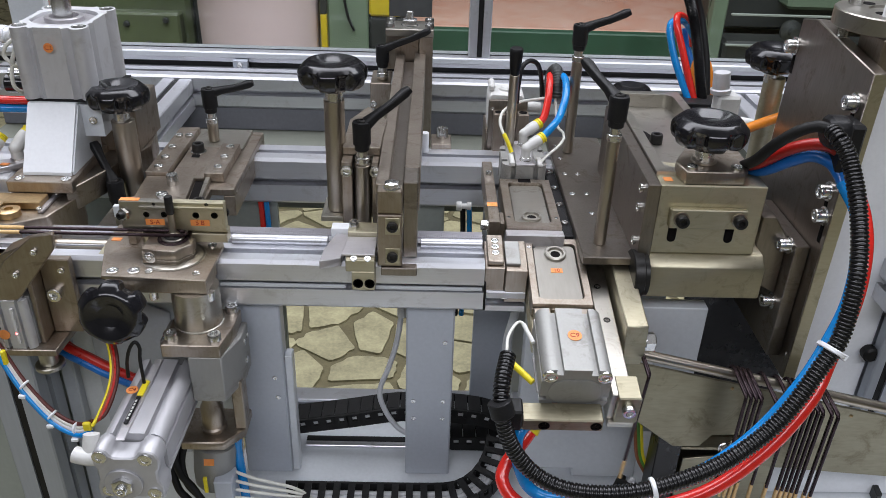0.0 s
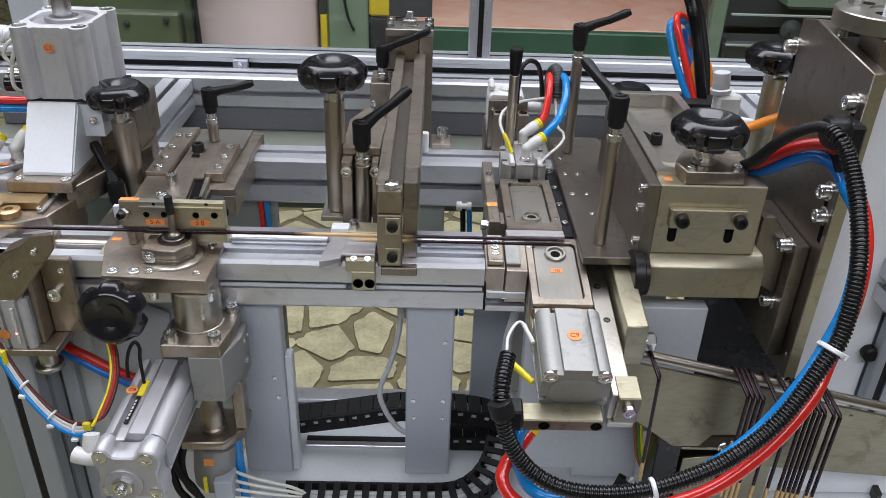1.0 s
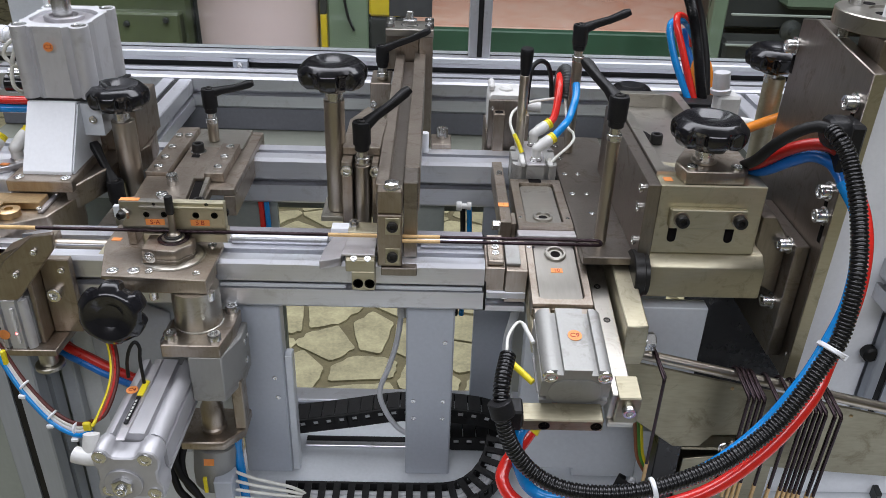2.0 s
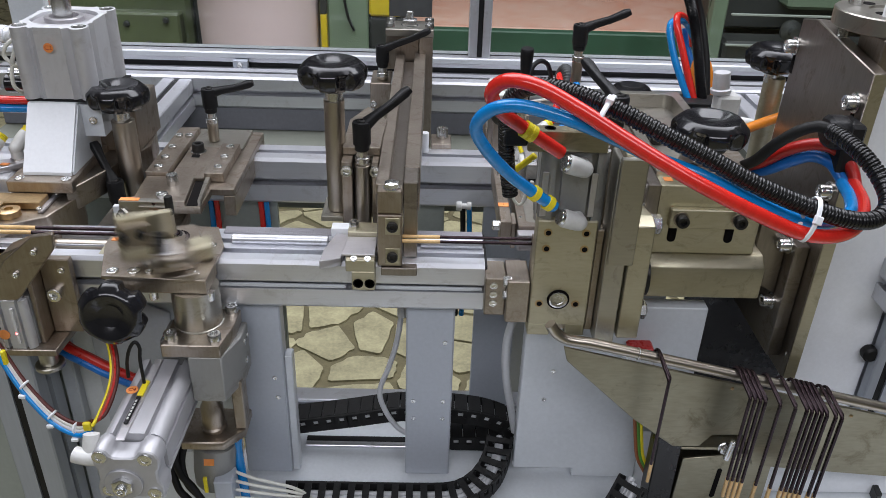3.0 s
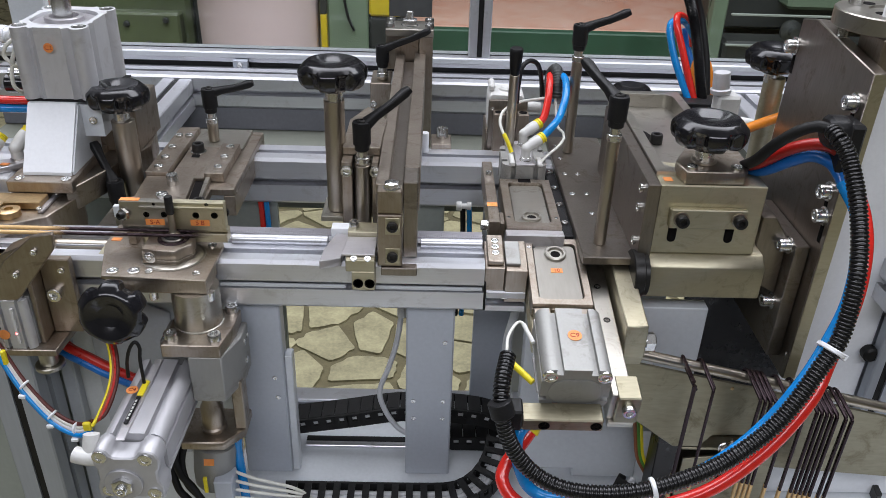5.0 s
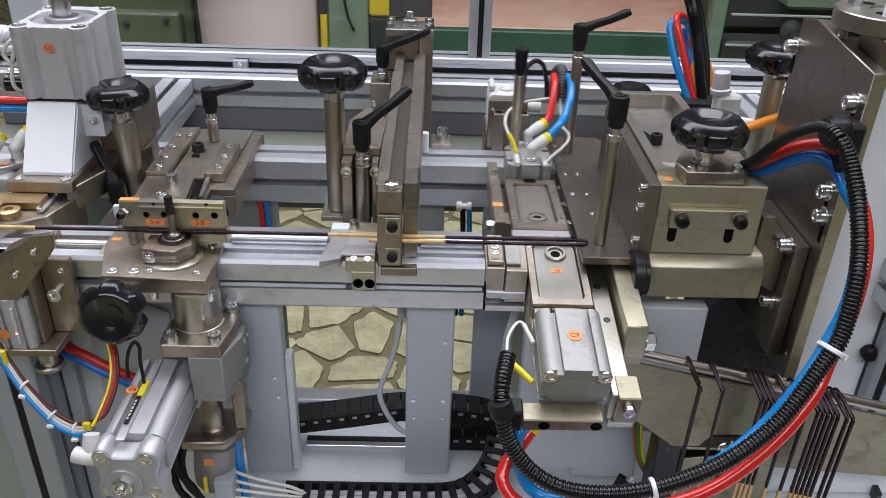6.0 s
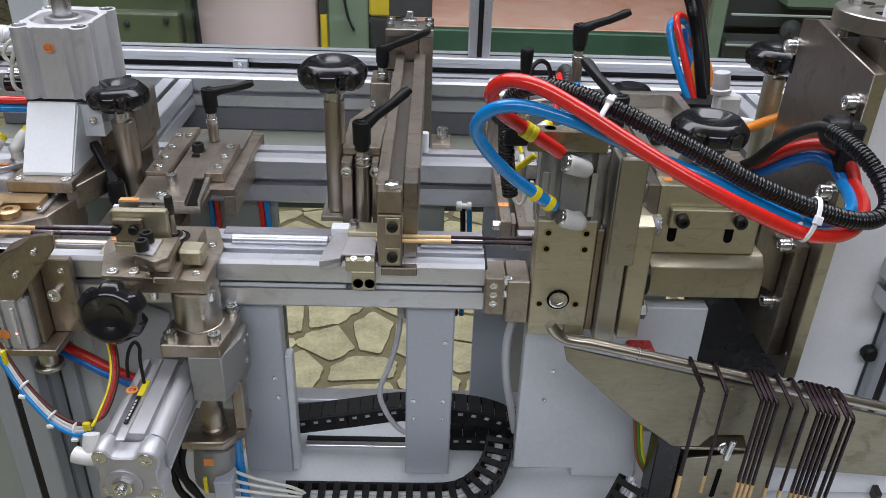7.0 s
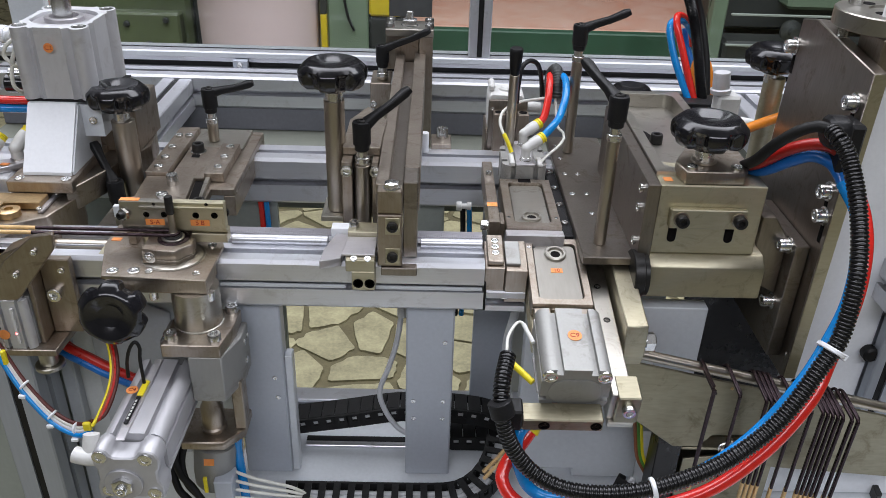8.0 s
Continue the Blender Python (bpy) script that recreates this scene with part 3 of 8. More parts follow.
    box(bm, -0.129, 0.094, 0.0520, 0.0595, 0.7352, 0.7385, 0.0006)
    part("ledge", bm, ALU, bed, "bright aluminium ledge")
    # upright sheet posts below the front rail
    for name, x0, x1, z0, holes in (("a", -0.183, -0.1365, 0.7375, ((-0.146, 0.862), (-0.1445, 0.838))), ("b", -0.019, 0.0265, 0.7375, ((-0.0115, 0.8365), (0.018, 0.8365), (-0.0110, 0.8145), (0.018, 0.8145), (0.018, 0.908)))):
        th = thing("support_post", (x0, 0.02, z0), "blue grey painted upright plate below the front rail", "post", "upright posts")
        bm = B()
        box(bm, x0, x1, 0.012, 0.030, z0, 0.9515, 0.0015)
        part("plate", bm, GREY_PAINT, th)
        for x, z in holes:
            screw(th, (x, 0.012, z), (0, -1, 0), 0.0024, 0.001)
    bm = B()
    box(bm, -0.1365, -0.129, 0.016, 0.030, 0.7375, 0.885, 0.001)
    solo("side_strip", bm, PALE_PAINT, "narrow pale strip standing beside an upright plate", "strip", at=(-0.133, 0.02, 0.7375))
    th = thing("support_plate", (0.15, 0.02, 0.74), "wide blue grey plate with a stepped lower edge", "plate")
    bm = B()
    prism(bm, [(0.094, 0.9515), (0.262, 0.9515), (0.262, 0.80), (0.222, 0.80), (0.222, 0.737), (0.156, 0.737), (0.156, 0.748), (0.094, 0.748)], "y", 0.014, 0.030, 0.001)
    part("plate", bm, PALE_PAINT, th)
    for x, z in ((0.124, 0.875), (0.118, 0.84), (0.2, 0.905)):
        screw(th, (x, 0.014, z), (0, -1, 0), 0.0024, 0.001)
    bm = B()
    box(bm, 0.050, 0.0935, 0.10, 0.11, 0.7375, 0.9, 0.001)
    solo("back_panel", bm, GREY_PAINT, "blue grey panel behind the upright plates", "panel", at=(0.07, 0.1, 0.7375))


hall()
far_side()
machine_frame()


# ---------------- repeated fittings ----------------
def star_knob(name, at, axis, radius, height, label, group="star knobs", parent=None):
    """A black lobed hand knob: domed top, scalloped rim, hub and steel collar. `at` is the underside of the hub."""
    if parent is None:
        parent = thing(name, at, label, "knob", group)
    R, h = radius, height

    def lobes(a, r, z):
        t = max(0.0, min(1.0, (r / R - 0.45) / 0.45))
        c = max(0.0, min(1.0, (0.5 + 0.5 * math.cos(6 * a + 0.35) - 0.40) / 0.50))
        c = c * c * (3 - 2 * c)
        low = max(0.0, min(1.0, (0.80 - z / h) / 0.16))
        return r * (1 - t * c * (0.012 + 0.21 * low))
    prof = [(R * 0.30, 0), (R * 0.38, h * 0.03), (R * 0.44, h * 0.14), (R * 0.66, h * 0.18), (R * 0.86, h * 0.22), (R * 0.94, h * 0.30), (R * 0.985, h * 0.42), (R, h * 0.56), (R, h * 0.66),
            (R * 0.98, h * 0.73), (R * 0.93, h * 0.79), (R * 0.84, h * 0.88), (R * 0.76, h * 0.955), (R * 0.71, h * 0.965), (R * 0.67, h * 0.95), (R * 0.36, h * 0.83), (R * 0.33, h * 0.81), (0, h * 0.80)]
    bm = B()
    lathe(bm, at, axis, prof, 126, lobes)
    part("knob", bm, BAKELITE, parent)
    bm = B()
    a = Vector(axis).normalized()
    cyl(bm, Vector(at) - a * 0.010, Vector(at) + a * 0.0005, R * 0.26)
    part("collar", bm, ZINC, parent, "bright steel collar")
    return parent


def sweep_bar(bm, pts, sizes):
    """A bar of rounded oblong section along points; sizes are (half width, half height)."""
    rings = []
    pts = [Vector(p) for p in pts]
    for i, p in enumerate(pts):
        t = (pts[min(i + 1, len(pts) - 1)] - pts[max(i - 1, 0)]).normalized()
        side = t.cross(Vector((0, 0, 1))).normalized()
        up = side.cross(t)
        w, h = sizes[i]
        ring = []
        for k in range(16):
            a = 2 * math.pi * (k + 0.5) / 16
            c, s = math.cos(a), math.sin(a)
            ring.append(bm.verts.new(p + side * w * math.copysign(abs(c) ** 0.55, c) + up * h * math.copysign(abs(s) ** 0.55, s)))
        rings.append(ring)
    for a, b in zip(rings, rings[1:]):
        for k in range(16):
            bm.faces.new((a[k], a[(k + 1) % 16], b[(k + 1) % 16], b[k]))
    bm.faces.new(rings[0][::-1])
    bm.faces.new(rings[-1])


def clamp_lever(foot, hub_z, tip, label, post_r=0.006):
    """An adjustable clamping lever on a steel post: foot, height of the hub's underside, tip of the handle."""
    foot, tip = Vector(foot), Vector(tip)
    th = thing("clamp_lever", foot, label, "clamp lever", "clamp levers")
    bm = B()
    cyl(bm, foot, (foot.x, foot.y, hub_z - 0.012), post_r)
    part("post", bm, CHROME, th, "round steel post")
    bm = B()
    cyl(bm, (foot.x, foot.y, hub_z - 0.012), (foot.x, foot.y, hub_z - 0.006), post_r * 1.12)
    cyl(bm, (foot.x, foot.y, hub_z - 0.0065), (foot.x, foot.y, hub_z + 0.001), post_r * 0.82)
    part("collar", bm, ZINC, th, "bright steel collar")
    bm = B()
    lathe(bm, (foot.x, foot.y, hub_z), (0, 0, 1), [(0.0060, 0), (0.0068, 0.001), (0.0070, 0.006), (0.0082, 0.0065), (0.0084, 0.020), (0.0086, 0.0255), (0.0080, 0.0275), (0.0055, 0.028), (0.005, 0.0265), (0, 0.0262)], 24)
    top = Vector((foot.x, foot.y, hub_z + 0.021))
    d = tip - top
    pts = [top, top + d * 0.12 + Vector((0, 0, 0.001)), top + d * 0.3 + Vector((0, 0, 0.001)), top + d * 0.6 - Vector((0, 0, 0.0005)), top + d * 0.9, tip]
    sweep_bar(bm, pts, [(0.0066, 0.0052), (0.0060, 0.0050), (0.0040, 0.0042), (0.0037, 0.0038), (0.0050, 0.0042), (0.0040, 0.0030)])
    part("handle", bm, BLACK_PLASTIC, th, "black moulded handle")
    bm = B()
    lathe(bm, (foot.x, foot.y, hub_z + 0.0262), (0, 0, 1), [(0.0042, 0), (0.0042, 0.0022), (0.0034, 0.003), (0.0018, 0.003), (0.0018, 0.0015), (0, 0.0015)], 20)
    part("cap_screw", bm, BLACK_STEEL, th)
    return th


def sticker(parent, m, w, h, text="", size=0.006, round_=False, ink=None):
    """An orange sticker; m is the pose of its middle, z out of the surface."""
    bm = B()
    if round_:
        lathe(bm, (0, 0, 0.0002), (0, 0, 1), [(w / 2, 0), (w / 2, 0.0003)], 28)
    else:
        box(bm, -w / 2, w / 2, -h / 2, h / 2, 0.0002, 0.0005, 0)
    bmesh.ops.transform(bm, matrix=m, verts=bm.verts)
    s = part("sticker", bm, ORANGE, parent, "orange marking sticker")
    if text:
        t = words(parent, text, size, m @ pose(0, 0, 0.0006), ink or RED_INK, "marking")
        t.parent = s
    return s


def bores(parent, spots, axis, r, name="bore"):
    """Drilled holes as flat dark discs, the shade inside put into their colour."""
    for p in spots:
        bm = B()
        lathe(bm, Vector(p), axis, [(r * 1.25, 0), (r * 1.25, 0.0003), (r, 0.0003), (r * 0.95, -0.0), (0, -0.0)], 20)
        part(name, bm, RECESS_SHADE, parent)




def at_up(x, y, z, turn_=0):
    return pose(x, y, z, 0, 0, turn_)


def at_front(x, y, z):
    return pose(x, y, z, 90, 0, 0)


# ---------------- bending station ----------------
PIN = (-0.2212, 0.006)


def cylinder_block(parent, x0, x1, y0, y1, z0, z1, axis="z", name="cylinder_body", mat=None):
    """The extruded body of a compact pneumatic cylinder: rounded square section with corner lobes and sensor grooves."""
    def section(w, h):
        out = []
        c = min(w, h) * 0.20
        g = min(w, h) * 0.13
        for (sx, sy, a0) in ((1, -1, -90), (1, 1, 0), (-1, 1, 90), (-1, -1, 180)):
            cx, cy = sx * (w / 2 - c), sy * (h / 2 - c)
            for k in range(7):
                a = radians(a0 + k * 15)
                out.append((cx + c * math.cos(a), cy + c * math.sin(a)))
            # a groove pair on the side that follows
            if (sx, sy) == (1, -1):
                line = [(w / 2, -h * 0.30), (w / 2 - g, -h * 0.30), (w / 2 - g, -h * 0.20), (w / 2, -h * 0.20), (w / 2, h * 0.20), (w / 2 - g, h * 0.20), (w / 2 - g, h * 0.30), (w / 2, h * 0.30)]
            elif (sx, sy) == (1, 1):
                line = [(w * 0.30, h / 2), (w * 0.30, h / 2 - g), (w * 0.20, h / 2 - g), (w * 0.20, h / 2), (-w * 0.20, h / 2), (-w * 0.20, h / 2 - g), (-w * 0.30, h / 2 - g), (-w * 0.30, h / 2)]
            elif (sx, sy) == (-1, 1):
                line = [(-w / 2, h * 0.30), (-w / 2 + g, h * 0.30), (-w / 2 + g, h * 0.20), (-w / 2, h * 0.20), (-w / 2, -h * 0.20), (-w / 2 + g, -h * 0.20), (-w / 2 + g, -h * 0.30), (-w / 2, -h * 0.30)]
            else:
                line = [(-w * 0.30, -h / 2), (-w * 0.30, -h / 2 + g), (-w * 0.20, -h / 2 + g), (-w * 0.20, -h / 2), (w * 0.20, -h / 2), (w * 0.20, -h / 2 + g), (w * 0.30, -h / 2 + g), (w * 0.30, -h / 2)]
            out.extend(line)
        return out
    bm = B()
    cx, cy, cz = (x0 + x1) / 2, (y0 + y1) / 2, (z0 + z1) / 2
    if axis == "z":
        prism(bm, [(p[0] + cx, p[1] + cy) for p in section(x1 - x0, y1 - y0)], "z", z0, z1)
    else:
        prism(bm, [(p[0] + cx, p[1] + cz) for p in section(x1 - x0, z1 - z0)], "y", y0, y1)
    return part(name, bm, mat or ALU_DULL, parent, "ribbed anodised cylinder body")


def bridge_plate():
    th = thing("bridge_plate", (-0.24, 0.2, 1.0), "nickel plated steel bridge plate bolted over the rear rail", "plate")
    bm = B()
    box(bm, -0.290, -0.197, 0.128, 0.286, 1.0005, 1.008, 0.0008)
    part("lower_plate", bm, NICKEL, th)
    # The reflection at the back is put into this plate's brighter steel
    bm = B()
    box(bm, -0.2700, -0.2090, 0.228, 0.285, 1.0083, 1.0110, 0.0005)
    part("back_plate", bm, NICKEL_BRIGHT, th, "back plate with a bright reflection put into its colour")
    bm = B()
    prism(bm, [(-0.2900, 0.1440), (-0.2670, 0.1440), (-0.2668, 0.272), (-0.2890, 0.270)], "z", 1.0083, 1.0180, 0.0007)
    part("guide_strip", bm, NICKEL, th, "raised strip with five screws")
    bm = B()
    box(bm, -0.2660, -0.2310, 0.1440, 0.2275, 1.0083, 1.0125, 0.0006)
    part("slide_plate", bm, NICKEL, th, "sliding plate with a slotted screw")
    bm = B()
    box(bm, -0.2305, -0.2105, 0.1440, 0.2250, 1.0083, 1.0180, 0.0007)
    part("guide_strip", bm, NICKEL, th, "raised strip with three screws")
    bm = B()
    box(bm, -0.2085, -0.197, 0.128, 0.286, 0.978, 1.000, 0.0006)
    part("side_bar", bm, NICKEL, th)
    for x, y in ((-0.2820, 0.241), (-0.2710, 0.242), (-0.2805, 0.208), (-0.2797, 0.180), (-0.2790, 0.155), (-0.2184, 0.212), (-0.2186, 0.184), (-0.2188, 0.157)):
        screw(th, (x, y, 1.018), (0, 0, 1), 0.0045, 0.0028)
    bm = B()
    prism(bm, [(-0.2575, 0.196), (-0.2490, 0.196), (-0.2490, 0.213), (-0.2575, 0.213)], "z", 1.0126, 1.0129)
    part("slot", bm, RECESS_SHADE, th, "dark slot")
    bm = B()
    lathe(bm, (-0.2530, 0.210, 1.0129), (0, 0, 1), [(0.0085, 0), (0.0085, 0.0014), (0.006, 0.0016)], 28)
    part("washer", bm, ZINC, th)
    screw(th, (-0.2530, 0.210, 1.0143), (0, 0, 1), 0.0066, 0.009, BLACK_STEEL)
    # tongue that reaches towards the bending pin
    bm = B()
    prism(bm, [(-0.2850, 0.086), (-0.2345, 0.086), (-0.2400, 0.1432), (-0.2885, 0.1432)], "z", 1.0083, 1.0140, 0.0006)
    box(bm, -0.2850, -0.2200, 0.086, 0.1272, 1.0004, 1.0082, 0.0005)
    part("tongue", bm, NICKEL, th)
    bm = B()
    prism(bm, [(-0.2230, 0.088), (-0.2200, 0.088), (-0.2240, 0.1432), (-0.2290, 0.1432)], "z", 1.0083, 1.0140, 0.0005)
    part("slot_strip", bm, NICKEL_BRIGHT, th, "bright edge strip beside the slot")
    bm = B()
    prism(bm, [(-0.2338, 0.088), (-0.2235, 0.088), (-0.2295, 0.1430), (-0.2393, 0.1430)], "z", 1.0083, 1.0089)
    part("slot", bm, RECESS_SHADE, th, "dark slot")
    screw(th, (-0.2560, 0.1240, 1.0140), (0, 0, 1), 0.0058, 0.011)
    screw(th, (-0.2582, 0.0945, 1.0140), (0, 0, 1), 0.0060, 0.004)
    clamp_lever((-0.2455, 0.2490, 1.0112), 1.0445, (-0.1971, 0.255, 1.0780), "black clamping lever on a steel post of the bridge plate")


def fixed_jaw():
    th = thing("clamp_jaw", (-0.245, 0.014, 1.02), "nickel plated clamp jaw with orange stickers", "clamp jaw")
    bm = B()
    box(bm, -0.2666, -0.2228, 0.0118, 0.0184, 1.0222, 1.0499, 0.0007)
    box(bm, -0.2490, -0.2228, 0.0098, 0.0119, 1.0432, 1.0458, 0.0004)
    part("body", bm, NICKEL_BRIGHT, th)
    sticker(th, at_up(-0.2575, 0.0150, 1.0499), 0.0165, 0.0055, "", 0.005)
    sticker(th, at_front(-0.2373, 0.0118, 1.0303), 0.0165, 0.0058, "S-A", 0.0060)
    bores(th, [(-0.2440, 0.0118, 1.0373), (-0.2289, 0.0118, 1.0377)], (0, -1, 0), 0.0021)
    bores(th, [(-0.2365, 0.0118, 1.0475)], (0, -1, 0), 0.0010)
    bm = B()
    lathe(bm, (-0.2622, 0.0116, 1.0375), (-0.5, -1, 0.1), [(0.0052, 0), (0.0052, 0.0030), (0.0040, 0.0034)], 24, lambda a, q, z: hex_radius(a, q * 0.93))
    part("lock_nut", bm, ZINC, th, "bright lock nut")
    screw(th, (-0.2637, 0.0085, 1.0378), (-0.5, -1, 0.1), 0.0033, 0.004, BLACK_STEEL)
    bm = B()
    box(bm, -0.2725, -0.2668, 0.0130, 0.0180, 1.0330, 1.0440, 0.0006)
    part("tab", bm, PALE_PAINT, th, "pale plastic tab")
    bm = B()
    box(bm, -0.2665, -0.2585, 0.0186, 0.0420, 1.0036, 1.0400, 0.0008)
    part("foot_block", bm, NICKEL, th)
    # the bending pin
    pin = thing("bending_pin", (PIN[0], PIN[1], 1.0), "upright steel bending pin with a dark tip", "pin")
    bm = B()
    lathe(bm, (PIN[0], PIN[1], 1.0040), (0, 0, 1), [(0.0058, 0), (0.0058, 0.0180), (0.0040, 0.0195), (0.0031, 0.0215), (0.0029, 0.0380)], 24)
    part("shank", bm, CHROME, pin)
    bm = B()
    lathe(bm, (PIN[0], PIN[1], 1.0415), (0, 0, 1), [(0.0032, 0), (0.0036, 0.001), (0.0036, 0.0155), (0.0031, 0.0167), (0.0012, 0.0167)], 24)
    part("tip", bm, BLACK_STEEL, pin, "dark steel tip")


def bender():
    """The turntable with its jaw, which swings half a turn about the pin. Returns it for keying."""
    th = thing("bender_table", (PIN[0], PIN[1], 1.004), "rotary bending table with a hexagonal block and a clamp jaw", "bending table")
    bm = B()
    prism(bm, [(-0.2435, -0.0150), (-0.2140, -0.0175), (-0.2030, -0.0040), (-0.2030, 0.0080), (-0.2100, 0.0112), (-0.2435, 0.0112)], "z", 1.0080, 1.0180, 0.0009)
    part("hex_block", bm, NICKEL, th)
    bm = B()
    prism(bm, [(-0.2435, -0.0150), (-0.2140, -0.0175), (-0.2030, -0.0040), (-0.2030, 0.0050), (-0.2435, 0.0050)], "z", 1.0042, 1.0079, 0.0004)
    part("block_base", bm, NICKEL, th)
    bm = B()
    lathe(bm, (-0.2366, -0.0155, 1.0105), (-0.08, -1, 0), [(0.0052, 0), (0.0052, 0.0008), (0.0045, 0.0012), (0.0033, 0.0012), (0.0031, 0.0002)], 28)
    part("bushing", bm, ZINC, th, "bright bushing")
    screw(th, (-0.2366, -0.0154, 1.0105), (-0.08, -1, 0), 0.0030, 0.0014)
    for r, z0, z1, mat in ((0.0135, 1.0180, 1.0188, ROD), (0.0098, 1.0188, 1.0206, NICKEL_BRIGHT), (0.0078, 1.0206, 1.0218, BLACK_STEEL)):
        bm = B()
        lathe(bm, (PIN[0], PIN[1] - 0.001, z0), (0, 0, 1), [(r * 0.94, 0), (r, 0.0003), (r, (z1 - z0) * 0.7), (r * 0.94, z1 - z0), (r * 0.72, z1 - z0), (r * 0.70, (z1 - z0) * 0.7)], 36)
        part("collar_ring", bm, mat, th)
    # swinging jaw
    bm = B()
    box(bm, -0.2218, -0.1762, 0.0118, 0.0184, 1.0222, 1.0499, 0.0007)
    box(bm, -0.2218, -0.1772, 0.0098, 0.0119, 1.0435, 1.0462, 0.0004)
    part("swing_jaw", bm, CHAMPAGNE, th)
    sticker(th, at_front(-0.1985, 0.0118, 1.0305), 0.0165, 0.0058, "S B", 0.0060)
    bores(th, [(-0.2015, 0.0118, 1.0375), (-0.1855, 0.0118, 1.0378)], (0, -1, 0), 0.0023)
    bores(th, [(-0.1915, 0.0118, 1.0482)], (0, -1, 0), 0.0012)
    bm = B()
    box(bm, -0.2075, -0.1765, 0.0118, 0.0240, 1.0110, 1.0196, 0.0006)
    box(bm, -0.2218, -0.1765, 0.0155, 0.0240, 1.0197, 1.0221, 0.0003)
    part("ledge", bm, CHAMPAGNE, th)
    bm = B()
    box(bm, -0.2020, -0.1780, 0.0186, 0.0225, 1.0222, 1.0440, 0.0006)
    box(bm, -0.2020, -0.1780, 0.0225, 0.0240, 1.0400, 1.0440, 0.0005)
    part("screw_plate", bm, NICKEL, th)
    for x in (-0.1945, -0.1800):
        screw(th, (x, 0.0225, 1.0346), (0, 1, 0), 0.0040, 0.0042, BLACK_STEEL)
    # stepped foot that carries the jaw, with two upright screws
    bm = B()
    prism(bm, [(-0.2310, 0.0186), (-0.2025, 0.0245), (-0.2025, 0.0530), (-0.2215, 0.0615), (-0.2310, 0.0550)], "z", 1.0180, 1.0265, 0.0008)
    box(bm, -0.2300, -0.2040, 0.0300, 0.0520, 1.0105, 1.0180, 0.0008)
    box(bm, -0.2355, -0.2180, 0.0300, 0.0600, 1.0042, 1.0104, 0.0008)
    part("foot", bm, NICKEL, th)
    bm = B()
    prism(bm, [(-0.2190, 0.0262), (-0.2030, 0.0262), (-0.2030, 0.0490), (-0.2190, 0.0540)], "z", 1.0266, 1.0282, 0.0004)
    part("washer_plate", bm, ALU_PLATE, th, "pale washer plate")
    for x, y in ((-0.2078, 0.0450), (-0.2080, 0.0315)):
        screw(th, (x, y, 1.0282), (0, 0, 1), 0.0056, 0.0090, BLACK_STEEL)
    # counter block on the far side of the foot
    bm = B()
    box(bm, -0.2515, -0.2305, 0.0125, 0.0315, 1.0044, 1.0195, 0.0022)
    blk = part("counter_block", bm, CHAMPAGNE, th)
    words(blk, "S", 0.0080, pose(-0.2410, 0.0317, 1.0110, 90, 0, 180), NICKEL)
    return th


